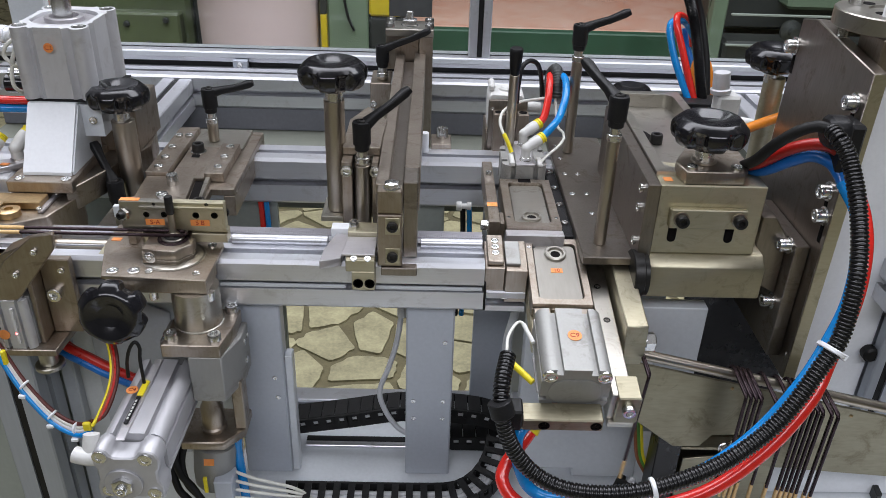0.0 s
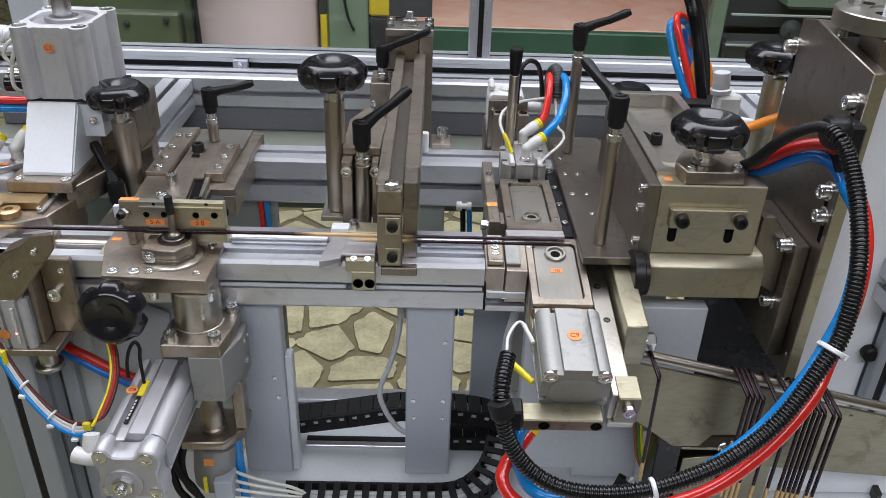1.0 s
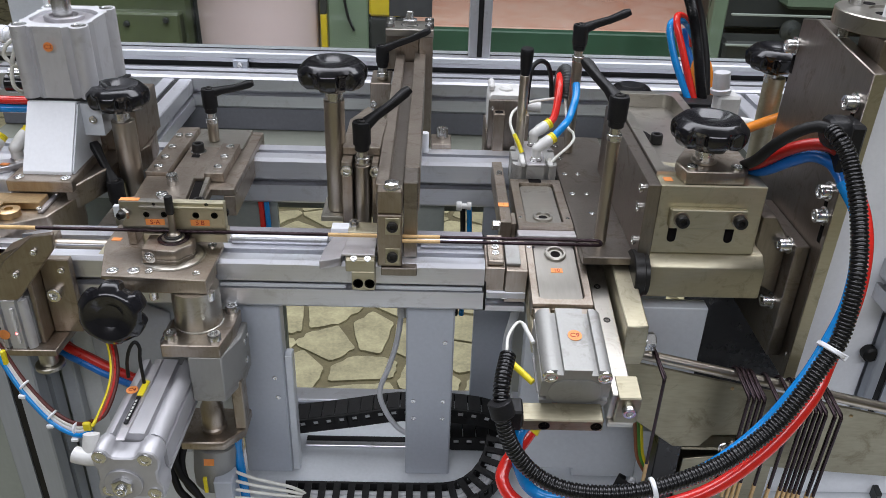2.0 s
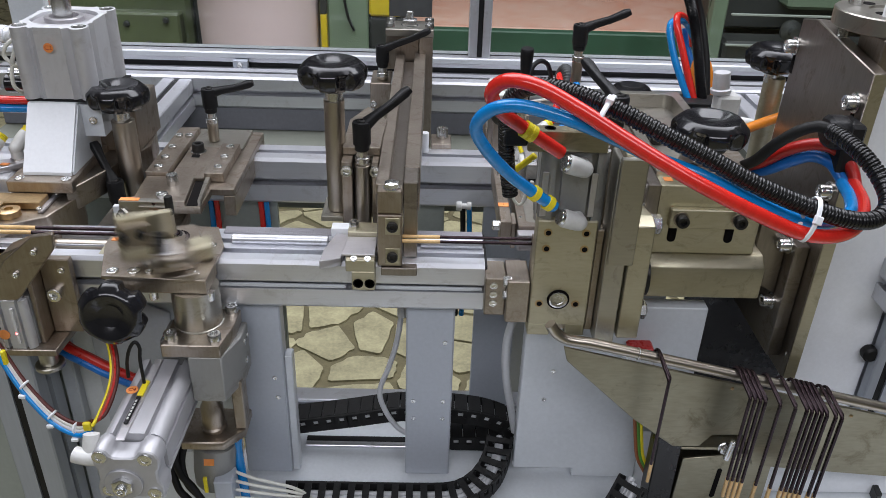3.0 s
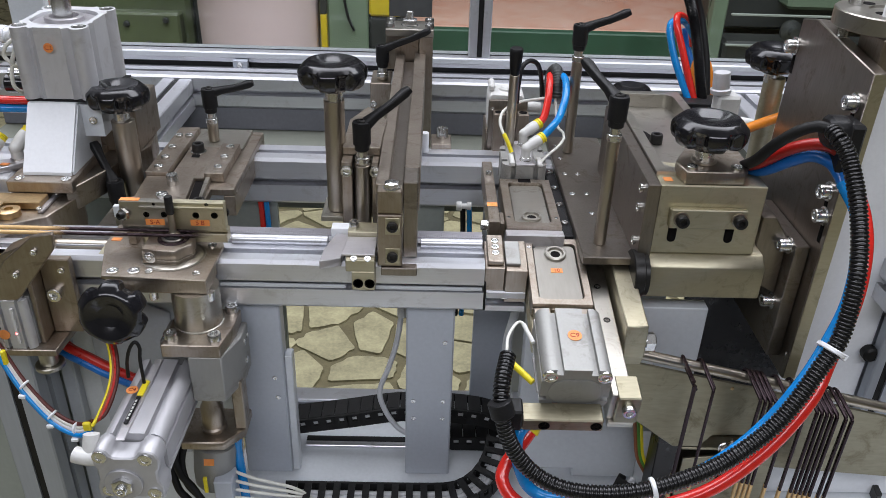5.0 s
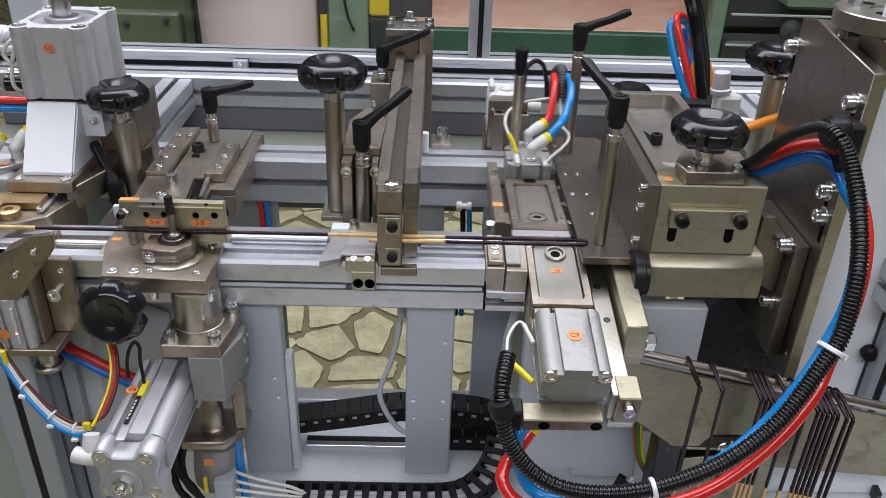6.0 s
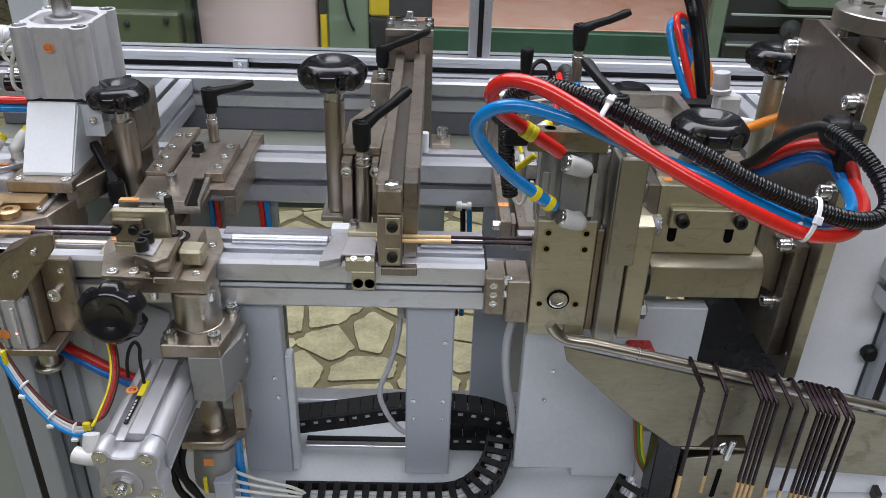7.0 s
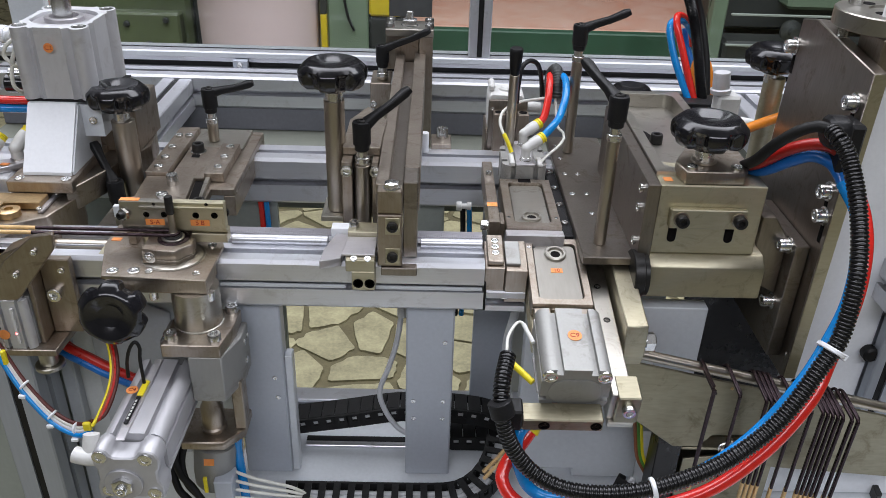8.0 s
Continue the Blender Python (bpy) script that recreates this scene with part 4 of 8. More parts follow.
def bender_support():
    th = thing("bender_stand", (-0.21, -0.03, 0.88), "nickel plated stand carrying the bending table in front of the rail", "stand")
    bm = B()
    prism(bm, [(-0.2720, -0.0360), (-0.1840, -0.0400), (-0.1825, 0.0200), (-0.1960, 0.0560), (-0.2880, 0.0560), (-0.2880, 0.0190)], "z", 1.0003, 1.0035, 0.0005)
    box(bm, -0.2705, -0.1855, -0.0345, -0.0010, 0.9865, 1.0003, 0.0008)
    part("top_plate", bm, NICKEL, th)
    sticker(th, at_up(-0.2800, 0.0270, 1.0035), 0.0085, 0.0055, "", 0.005)
    bm = B()
    lathe(bm, (-0.2215, 0.0005, 1.0036), (0, 0, 1), [(0.0272, 0), (0.0275, 0.0002), (0.0275, 0.0003), (0.0260, 0.0004), (0.0250, 0.0002), (0.0245, 0.0005), (0.0, 0.0005)], 64)
    part("disc", bm, NICKEL_BRIGHT, th, "turned bright disc")
    for x, y, r in ((-0.2647, -0.0325, 0.0052), (-0.2471, -0.0318, 0.0052), (-0.2343, -0.0322, 0.0034), (-0.1944, -0.0335, 0.0034), (-0.1925, 0.0150, 0.0038)):
        screw(th, (x, y + 0.004, 1.0035), (0, 0, 1), r, 0.0018)
    bm = B()
    lathe(bm, (-0.2005, -0.020, 0.9495), (0, 0, 1), [(0.0215, 0), (0.0215, 0.001), (0.0205, 0.0015), (0.0205, 0.0368)], 48)
    part("column", bm, NICKEL_BRIGHT, th)
    for x, y in ((-0.233, -0.030), (-0.185, -0.030)):
        screw(th, (x, y, 0.9864), (0, 0, -1), 0.004, 0.008)
    bm = B()
    prism(bm, [(-0.2245, -0.057), (-0.1745, -0.057), (-0.1685, -0.024), (-0.1685, 0.0), (-0.2245, 0.0)], "z", 0.9365, 0.9493, 0.0008)
    part("flange", bm, NICKEL, th)
    for x, y in ((-0.218, -0.047), (-0.1805, -0.048), (-0.1755, -0.004)):
        screw(th, (x, y, 0.9493), (0, 0, 1), 0.0058, 0.007)
    bm = B()
    prism(bm, [(-0.2035, -0.056), (-0.175, -0.056), (-0.164, -0.024), (-0.164, 0.0), (-0.234, 0.0), (-0.234, -0.033), (-0.2035, -0.033)], "z", 0.888, 0.9360, 0.001)
    part("gear_housing", bm, ALU_MILLED, th, "milled aluminium housing")
    for y, z in ((-0.016, 0.925), (-0.016, 0.905), (-0.006, 0.925)):
        screw(th, (-0.164, y, z), (1, 0, 0), 0.003, 0.0012)
    bm = B()
    box(bm, -0.176, -0.1655, -0.036, -0.020, 0.8390, 0.894, 0.001)
    prism(bm, [(-0.2220, -0.055), (-0.1830, -0.055), (-0.1670, -0.036), (-0.1670, -0.006), (-0.2220, -0.006)], "z", 0.8295, 0.8385, 0.001)
    part("bracket", bm, NICKEL, th)
    bm = B()
    lathe(bm, (-0.196, -0.034, 0.8388), (0, 0, 1), [(0.011, 0), (0.012, 0.004), (0.0105, 0.006), (0.0105, 0.026), (0.008, 0.030), (0.008, 0.052)], 28)
    part("coupling", bm, NICKEL, th, "brownish coupling")
    # handwheel knob facing the operator
    star_knob("star_knob", (-0.2535, -0.050, 0.9865), (0.02, -1, 0.12), 0.0275, 0.030, "black lobed hand knob on a horizontal spindle")
    # drive cylinder
    cy = thing("pneumatic_cylinder", (-0.232, -0.09, 0.87), "silver compact cylinder lying towards the front, with a sensor groove", "pneumatic cylinder", "pneumatic cylinders")
    cylinder_block(cy, -0.2535, -0.2040, -0.130, -0.0345, 0.870, 0.9175, "y", mat=DIE_CAST)
    bm = B()
    prism(bm, [(-0.2545, 0.9080), (-0.2530, 0.9155), (-0.2480, 0.9195), (-0.2430, 0.9170), (-0.2400, 0.9115), (-0.2370, 0.9100), (-0.2240, 0.9100), (-0.2205, 0.9115), (-0.2180, 0.9160), (-0.2130, 0.9180), (-0.2060, 0.9150), (-0.2030, 0.9080),
               (-0.2040, 0.9000), (-0.2065, 0.8960), (-0.2065, 0.8860), (-0.2030, 0.8800), (-0.2035, 0.8690), (-0.2545, 0.8690), (-0.2545, 0.8800), (-0.2520, 0.8850), (-0.2520, 0.8980), (-0.2545, 0.9020)], "y", -0.150, -0.1303, 0.0012)
    part("end_cap", bm, DIE_CAST, cy, "cast end cap with raised corners")
    bm = B()
    lathe(bm, (-0.2335, -0.1499, 0.884), (0, -1, 0), [(0.0150, 0), (0.0150, 0.0014), (0.0143, 0.0020), (0.0078, 0.0020), (0.0070, 0.0010), (0, 0.0010)], 40)
    part("boss", bm, DIE_CAST, cy, "round machined boss")
    for x, z in ((-0.2480, 0.9115), (-0.2135, 0.9095), (-0.2455, 0.8770), (-0.2105, 0.8745)):
        screw(cy, (x, -0.150, z), (0, -1, 0), 0.0056, 0.0016)
    hex_bolt(cy, (-0.2335, -0.150, 0.884), (0, -1, 0), 0.0075, 0.006, name="hex_plug")
    screw(cy, (-0.2335, -0.156, 0.884), (0, -1, 0), 0.0045, 0.004)
    bm = B()
    box(bm, -0.2385, -0.2315, -0.1390, -0.0365, 0.9176, 0.9192, 0.0005)
    part("sensor_rail", bm, ALU_PLATE, cy)
    bm = B()
    box(bm, -0.2378, -0.2342, -0.1220, -0.0890, 0.9192, 0.9212, 0.0006)
    sen = part("sensor", bm, BLACK_PLASTIC, cy, "small black sensor with pale marks")
    for k in range(6):
        bm = B()
        box(bm, -0.2368, -0.2352, -0.1180 + 0.0042 * k, -0.1152 + 0.0042 * k, 0.9212, 0.9213, 0)
        part("mark", bm, FITTING, sen)
    bm = B()
    box(bm, -0.2382, -0.2330, -0.0885, -0.0690, 0.9192, 0.9217, 0.0008)
    part("tag", bm, YELLOW, cy, "yellow cable tag")
    bm = B()
    tubing(bm, spline([(-0.2365, -0.073, 0.921), (-0.2362, -0.0735, 0.9456), (-0.2345, -0.074, 0.959), (-0.2372, -0.075, 0.965), (-0.2425, -0.075, 0.958), (-0.248, -0.072, 0.942), (-0.252, -0.066, 0.922)], 8), 0.0015, 10)
    part("lead", bm, RUBBER, cy, "thin black sensor lead")
    sticker(cy, at_up(-0.2455, -0.078, 0.9176), 0.0100, 0.0100, "C4", 0.0054, True)
    bm = B()
    tubing(bm, spline([(-0.2535, -0.141, 0.902), (-0.261, -0.141, 0.902), (-0.266, -0.141, 0.903), (-0.272, -0.140, 0.904)], 5), 0.0065, 16)
    lathe(bm, (-0.2600, -0.139, 0.901), (0, 0.5, 1), [(0.0062, 0), (0.0068, 0.004), (0.0062, 0.018), (0.0045, 0.0185)], 20)
    part("elbow_fitting", bm, FITTING, cy, "pale grey push-in elbow")


def rim(bm, outer, centre, r, z0, z1):
    """A ring between an outline and a round hole."""
    turns, last = [], None
    for p in outer:
        a = math.atan2(p[1] - centre[1], p[0] - centre[0])
        if last is not None:
            while a < last - math.pi:
                a += 2 * math.pi
            a = max(a, last + 0.002)
        turns.append(a)
        last = a
    rows = [[bm.verts.new((p[0], p[1], z)) for p in outer] for z in (z0, z1)]
    rows += [[bm.verts.new((centre[0] + r * math.cos(a), centre[1] + r * math.sin(a), z)) for a in turns] for z in (z1, z0)]
    n = len(outer)
    for low, high in zip(rows, rows[1:]):
        for i in range(n):
            j = (i + 1) % n
            bm.faces.new((low[i], low[j], high[j], high[i]))


def feeder_head():
    """The clamping tower at the infeed. Returns it for keying."""
    th = thing("clamp_tower", (-0.36, 0.15, 1.0), "infeed clamp with a silver air cylinder and a white sloped cover", "clamp tower")
    # cylinder with corner lobes
    w = 0.0355
    cx, cy = -0.3590, 0.185
    bm = B()
    ring = []
    for k in range(4):
        a0 = 45 + 90 * k
        c = (cx + w * 0.86 * math.cos(radians(a0)) * 1.28, cy + w * 0.86 * math.sin(radians(a0)) * 1.28)
        for j in range(9):
            a = radians(a0 - 110 + 220 * j / 8)
            ring.append((c[0] + 0.0085 * math.cos(a), c[1] + 0.0085 * math.sin(a)))
        for d in (-9, -8, 8, 9):
            a = radians(a0 + 45)
            r = w * (0.985 if abs(d) == 9 else 0.93)
            ring.append((cx + r * math.cos(a) - d * 0.0016 * math.sin(a) * -1 * -1, cy + r * math.sin(a) + d * 0.0016 * math.cos(a)))
    prism(bm, [(q[0], cy + (q[1] - cy) * 1.3) for q in ring], "z", 1.0935, 1.157)
    outer = [(q[0], cy + (q[1] - cy) * 1.3) for q in ring]
    rim(bm, outer, (cx, cy), 0.0315, 1.1571, 1.162)
    part("cylinder_body", bm, ALU_DULL, th, "ribbed silver cylinder body")
    bm = B()
    lathe(bm, (cx, cy, 1.1572), (0, 0, 1), [(0.0300, 0), (0.0300, 0.0014), (0.0285, 0.002), (0.0185, 0.002), (0.0185, 0.0055), (0.0178, 0.0062), (0.0135, 0.0062), (0.0132, 0.002)], 48)
    part("cover_ring", bm, ALU_PLATE, th)
    bm = B()
    cyl(bm, (cx - 0.001, cy, 1.1575), (cx - 0.001, cy, 1.225), 0.0090)
    part("piston_rod", bm, ZINC, th, "polished piston rod")
    for k in range(4):
        a = radians(45 + 90 * k)
        bm = B()
        lathe(bm, (cx + w * 1.1 * math.cos(a), cy + w * 1.1 * 1.3 * math.sin(a), 1.1620), (0, 0, 1), [(0.0068, 0), (0.0068, 0.0004), (0.0060, 0.0004), (0.0058, 0.0001), (0, 0.0001)], 20)
        part("corner_bore", bm, ZINC, th)
    sticker(th, pose(-0.3590, cy - w * 1.3 * 0.99, 1.1440, 90, 0, 0), 0.009, 0.009, "C2", 0.0058, True)
    # sloped white cover
    bm = B()
    prism(bm, [(0.138, 1.0905), (0.100, 1.0345), (0.100, 1.0315), (0.1015, 1.0315), (0.140, 1.0890), (0.175, 1.0890), (0.175, 1.0905)], "x", -0.3895, -0.3435, 0)
    part("cover", bm, WHITE_PAINT, th, "white sheet cover", smooth=False)
    bm = B()
    prism(bm, [(0.139, 1.0882), (0.102, 1.035), (0.102, 1.0315), (0.175, 1.0315), (0.175, 1.0882)], "x", -0.3432, -0.3417, 0)
    prism(bm, [(0.142, 1.088), (0.142, 1.056), (0.175, 1.056), (0.175, 1.088)], "x", -0.3415, -0.322, 0)
    part("side_sheet", bm, PALE_PAINT, th, "pale side sheet", smooth=False)
    screw(th, (-0.3305, 0.142, 1.073), (0, -1, 0), 0.004, 0.003)
    bm = B()
    box(bm, -0.4000, -0.3385, 0.085, 0.20, 1.0195, 1.0312, 0.0008)
    part("slide_block", bm, NICKEL, th)
    for x in (-0.396, -0.352):
        screw(th, (x + 0.006, 0.092, 1.0312), (0, 0, 1), 0.0048, 0.0015)
    bm = B()
    prism(bm, [(-0.346, 0.086), (-0.338, 0.094), (-0.300, 0.20), (-0.306, 0.24), (-0.346, 0.24)], "z", 1.0, 1.024, 0.0008)
    box(bm, -0.345, -0.304, 0.18, 0.25, 1.0245, 1.075, 0.001)
    part("wedge", bm, NICKEL, th)
    bm = B()
    box(bm, -0.392, -0.3185, 0.142, 0.225, 1.0905, 1.093, 0.0005)
    part("base_sheet", bm, BLACK_PLASTIC, th, "dark gasket")
    return th


def infeed():
    th = thing("infeed_block", (-0.37, 0.05, 0.98), "tarnished brass and steel infeed guide for the rods", "guide block")
    bm = B()
    prism(bm, [(-0.420, 0.010), (-0.352, 0.052), (-0.338, 0.100), (-0.345, 0.118), (-0.44, 0.118), (-0.44, 0.010)], "z", 0.965, 1.002, 0.0008)
    part("body", bm, NICKEL, th)
    bm = B()
    box(bm, -0.396, -0.362, 0.064, 0.084, 1.0023, 1.010, 0.0008)
    box(bm, -0.425, -0.397, 0.036, 0.090, 1.0023, 1.007, 0.0006)
    part("guide", bm, BRASS, th, "brass guide piece")
    bm = B()
    lathe(bm, (-0.385, 0.052, 1.0022), (0, 0, 1), [(0.010, 0), (0.010, 0.006), (0.008, 0.007), (0.004, 0.007), (0.004, 0.004), (0, 0.004)], 28)
    part("roller", bm, BRASS, th, "brass roller")
    bm = B()
    box(bm, -0.362, -0.357, 0.058, 0.098, 1.0023, 1.005, 0.0005)
    part("link", bm, ALU_PLATE, th)
    for x, y in ((-0.361, 0.060), (-0.359, 0.094), (-0.400, 0.088)):
        screw(th, (x, y, 1.005), (0, 0, 1), 0.0028, 0.0018)
    bm = B()
    box(bm, -0.43, -0.352, 0.0, 0.012, 0.950, 0.990, 0.001)
    part("front_rail", bm, BRASS, th, "discoloured guide rail")
    th.location.z += 0.010
    # spare lever behind it
    clamp_lever((-0.3165, 0.130, 0.960), 0.9860, (-0.3391, 0.150, 1.0461), "black clamping lever leaning beside the clamp tower", 0.006)
    # rod guide tube lying on the rail
    th = thing("rod_guide", (-0.31, 0.03, 1.0), "bright round guide tube lying on the front rail", "guide tube")
    bm = B()
    cyl(bm, (-0.345, 0.028, 0.995), (-0.282, 0.028, 0.995), 0.007)
    part("tube", bm, CHROME, th)
    bm = B()
    box(bm, -0.342, -0.335, 0.018, 0.040, 0.985, 1.006, 0.001)
    part("holder", bm, NICKEL, th)
    bm = B()
    box(bm, -0.290, -0.268, 0.006, 0.050, 0.9985, 1.0002, 0.0004)
    part("strip", bm, CHAMPAGNE, th)
    # gripper wing and cylinder below the infeed
    th = thing("gripper", (-0.33, -0.03, 0.93), "small gripper with a dark angled cheek and a silver cylinder", "gripper")
    bm = B()
    prism(bm, [(-0.360, 0.984), (-0.358, 1.0), (-0.343, 1.022), (-0.316, 1.045), (-0.299, 1.048), (-0.300, 1.034), (-0.322, 1.006), (-0.338, 0.986), (-0.342, 0.984)], "y", -0.0465, -0.0412, 0.0008)
    part("cheek", bm, NICKEL, th, "polished cheek plate")
    for x, z in ((-0.316, 1.0315), (-0.335, 1.010)):
        screw(th, (x, -0.0465, z), (0, -1, 0), 0.0028, 0.003)
    bm = B()
    prism(bm, [(-0.375, 0.990), (-0.352, 1.02), (-0.33, 1.03), (-0.33, 1.0), (-0.36, 0.97), (-0.375, 0.96)], "y", -0.033, -0.012, 0.001)
    part("finger", bm, NICKEL, th, "worn finger block")
    cylinder_block(th, -0.368, -0.3395, -0.039, -0.010, 0.929, 0.978, "z", "cylinder_body")
    bm = B()
    box(bm, -0.3390, -0.3347, -0.030, 0.012, 0.9288, 1.010, 0.0008)
    prism(bm, [(-0.385, -0.040), (-0.3225, -0.0400), (-0.3195, 0.0090), (-0.334, 0.0270), (-0.385, 0.0270)], "z", 0.9215, 0.9285, 0.0008)
    box(bm, -0.3345, -0.3085, -0.012, -0.004, 0.9288, 1.004, 0.0008)
    part("bracket", bm, NICKEL, th)
    screw(th, (-0.3250, -0.012, 0.9705), (0, -1, 0), 0.0066, 0.006)
    screw(th, (-0.3160, -0.012, 0.9935), (0, -1, 0), 0.003, 0.002)
    sticker(th, pose(-0.3635, -0.0392, 0.944, 90, 0, 0), 0.010, 0.010, "", 0.005, True)
    bm = B()
    box(bm, -0.3525, -0.3500, -0.0418, -0.0392, 0.936, 0.972, 0.0004)
    s = part("sensor", bm, FITTING, th, "slim pale sensor")
    bm = B()
    lathe(bm, (-0.3512, -0.0418, 0.9470), (0, -1, 0), [(0.0011, 0), (0.0010, 0.0005), (0.0005, 0.0009), (0, 0.001)], 12)
    part("indicator", bm, LED, s, "glowing red indicator")
    bm = B()
    cyl(bm, (-0.336, -0.030, 0.908), (-0.336, -0.030, 0.9212), 0.008)
    cyl(bm, (-0.336, -0.030, 0.904), (-0.336, -0.030, 0.908), 0.0125)
    part("stem", bm, NICKEL_BRIGHT, th)
    bm = B()
    box(bm, -0.3565, -0.3530, -0.064, -0.060, 0.930, 0.944, 0.0006)
    part("tag", bm, YELLOW, th, "yellow cable tag")
    # adjusting spindle behind
    kn = thing("star_knob", (-0.306, 0.150, 0.975), "black lobed hand knob on a thick steel spindle", "knob", "star knobs")
    bm = B()
    cyl(bm, (-0.3055, 0.150, 0.960), (-0.3055, 0.150, 1.071), 0.0112)
    part("spindle", bm, CHROME, kn, "thick steel spindle")
    star_knob("star_knob", (-0.306, 0.150, 1.0795), (0, 0, 1), 0.0295, 0.0285, "", parent=kn)
    bm = B()
    box(bm, -0.345, -0.26, 0.128, 0.175, 0.945, 0.960, 0.001)
    part("foot", bm, NICKEL, kn)


bridge_plate()
fixed_jaw()
BENDER = bender()
bender_support()
TOWER = feeder_head()
infeed()


# ---------------- middle station ----------------
def measuring_strip():
    th = thing("ruler", (0, 0.055, 1.0), "thin steel ruler lying along the back of the front rail", "ruler")
    bm = B()
    box(bm, -0.19, 0.0502, 0.049, 0.0615, 1.0002, 1.0012, 0)
    part("strip", bm, RULER, th)
    bm = B()
    for i in range(120):
        x = -0.188 + i * 0.002
        long_ = 0.0075 if i % 10 == 0 else 0.0055 if i % 5 == 0 else 0.0035
        box(bm, x, x + 0.00022, 0.0497, 0.0497 + long_, 1.00125, 1.0014, 0)
    tagged(part("scale_marks", bm, GREY_CAST, th, "faint scale marks", smooth=False), kind="stuff")


def cross_arm():
    th = thing("bridge_beam", (-0.03, 0.2, 1.0), "long nickel plated cross beam with a bolted front block", "beam")
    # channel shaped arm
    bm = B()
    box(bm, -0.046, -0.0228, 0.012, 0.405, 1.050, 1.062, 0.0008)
    part("web", bm, NICKEL_DARK, th, "darker channel floor")
    bm = B()
    box(bm, -0.046, -0.0350, 0.012, 0.405, 1.0623, 1.0715, 0.0006)
    part("flange", bm, NICKEL, th)
    bm = B()
    box(bm, -0.0226, -0.009, 0.045, 0.405, 1.030, 1.0735, 0.0006)
    part("side_bar", bm, NICKEL, th)
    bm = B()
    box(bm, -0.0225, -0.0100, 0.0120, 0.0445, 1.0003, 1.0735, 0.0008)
    part("side_block", bm, NICKEL_DARK, th)
    # front block
    bm = B()
    box(bm, -0.044, -0.0228, -0.004, 0.0118, 1.000, 1.050, 0.0010)
    box(bm, -0.044, -0.0228, -0.002, 0.0118, 1.0502, 1.0715, 0.0008)
    part("front_block", bm, NICKEL, th)
    bm = B()
    box(bm, -0.041, -0.0095, -0.006, 0.005, 0.9915, 0.9995, 0.0008)
    part("toe", bm, NICKEL_DARK, th)
    hex_bolt(th, (-0.032, 0.004, 1.0715), (0, 0, 1), 0.0058, 0.006)
    for z in (1.040, 1.0105):
        bm = B()
        box(bm, -0.0372, -0.0245, -0.0052, -0.0042, z - 0.008, z + 0.008, 0.0004)
        part("slot_plate", bm, CHAMPAGNE, th)
        screw(th, (-0.031, -0.0052, z), (0, -1, 0), 0.0048, 0.003, BLACK_STEEL)
    # rear tower
    bm = B()
    box(bm, -0.060, 0.001, 0.405, 0.450, 1.094, 1.1035, 0.0008)
    part("cap_plate", bm, NICKEL_BRIGHT, th)
    bm = B()
    box(bm, -0.0175, 0.0, 0.405, 0.450, 0.945, 1.0938, 0.0008)
    box(bm, -0.060, -0.0178, 0.412, 0.450, 1.050, 1.0938, 0.0008)
    part("upright", bm, NICKEL, th)
    for x, y in ((-0.054, 0.413), (-0.005, 0.413), (-0.054, 0.440), (-0.005, 0.440)):
        screw(th, (x, y, 1.1035), (0, 0, 1), 0.0058, 0.006)
    hex_bolt(th, (-0.030, 0.424, 1.1035), (0, 0, 1), 0.009, 0.009)
    bm = B()
    cyl(bm, (-0.030, 0.424, 1.112), (-0.030, 0.424, 1.122), 0.0045)
    part("stud", bm, ZINC, th)
    bm = B()
    prism(bm, [(0.40, 1.095), (0.445, 1.105), (0.445, 1.14), (0.41, 1.14)], "x", -0.058, -0.002, 0.001)
    bmesh.ops.translate(bm, verts=bm.verts, vec=(0, 0.055, 0.012))
    part("rear_housing", bm, DARK_STEEL, th, "dark housing behind the tower")
    clamp_lever((-0.0637, 0.400, 1.0400), 1.056, (-0.004, 0.388, 1.107), "black clamping lever at the back of the cross beam", 0.0068)
    bm = B()
    box(bm, -0.0785, -0.0525, 0.384, 0.440, 1.0062, 1.0397, 0.001)
    blk = solo("lever_block", bm, NICKEL, "nickel plated block under a clamping lever on the table rail", "block", at=(-0.065, 0.41, 1.0062))
    screw(blk, (-0.0740, 0.384, 1.013), (0, -1, 0), 0.0040, 0.003)
    bm = B()
    box(bm, -0.075, -0.0465, 0.37, 0.42, 0.945, 1.000, 0.001)
    part("lever_base", bm, NICKEL, th)


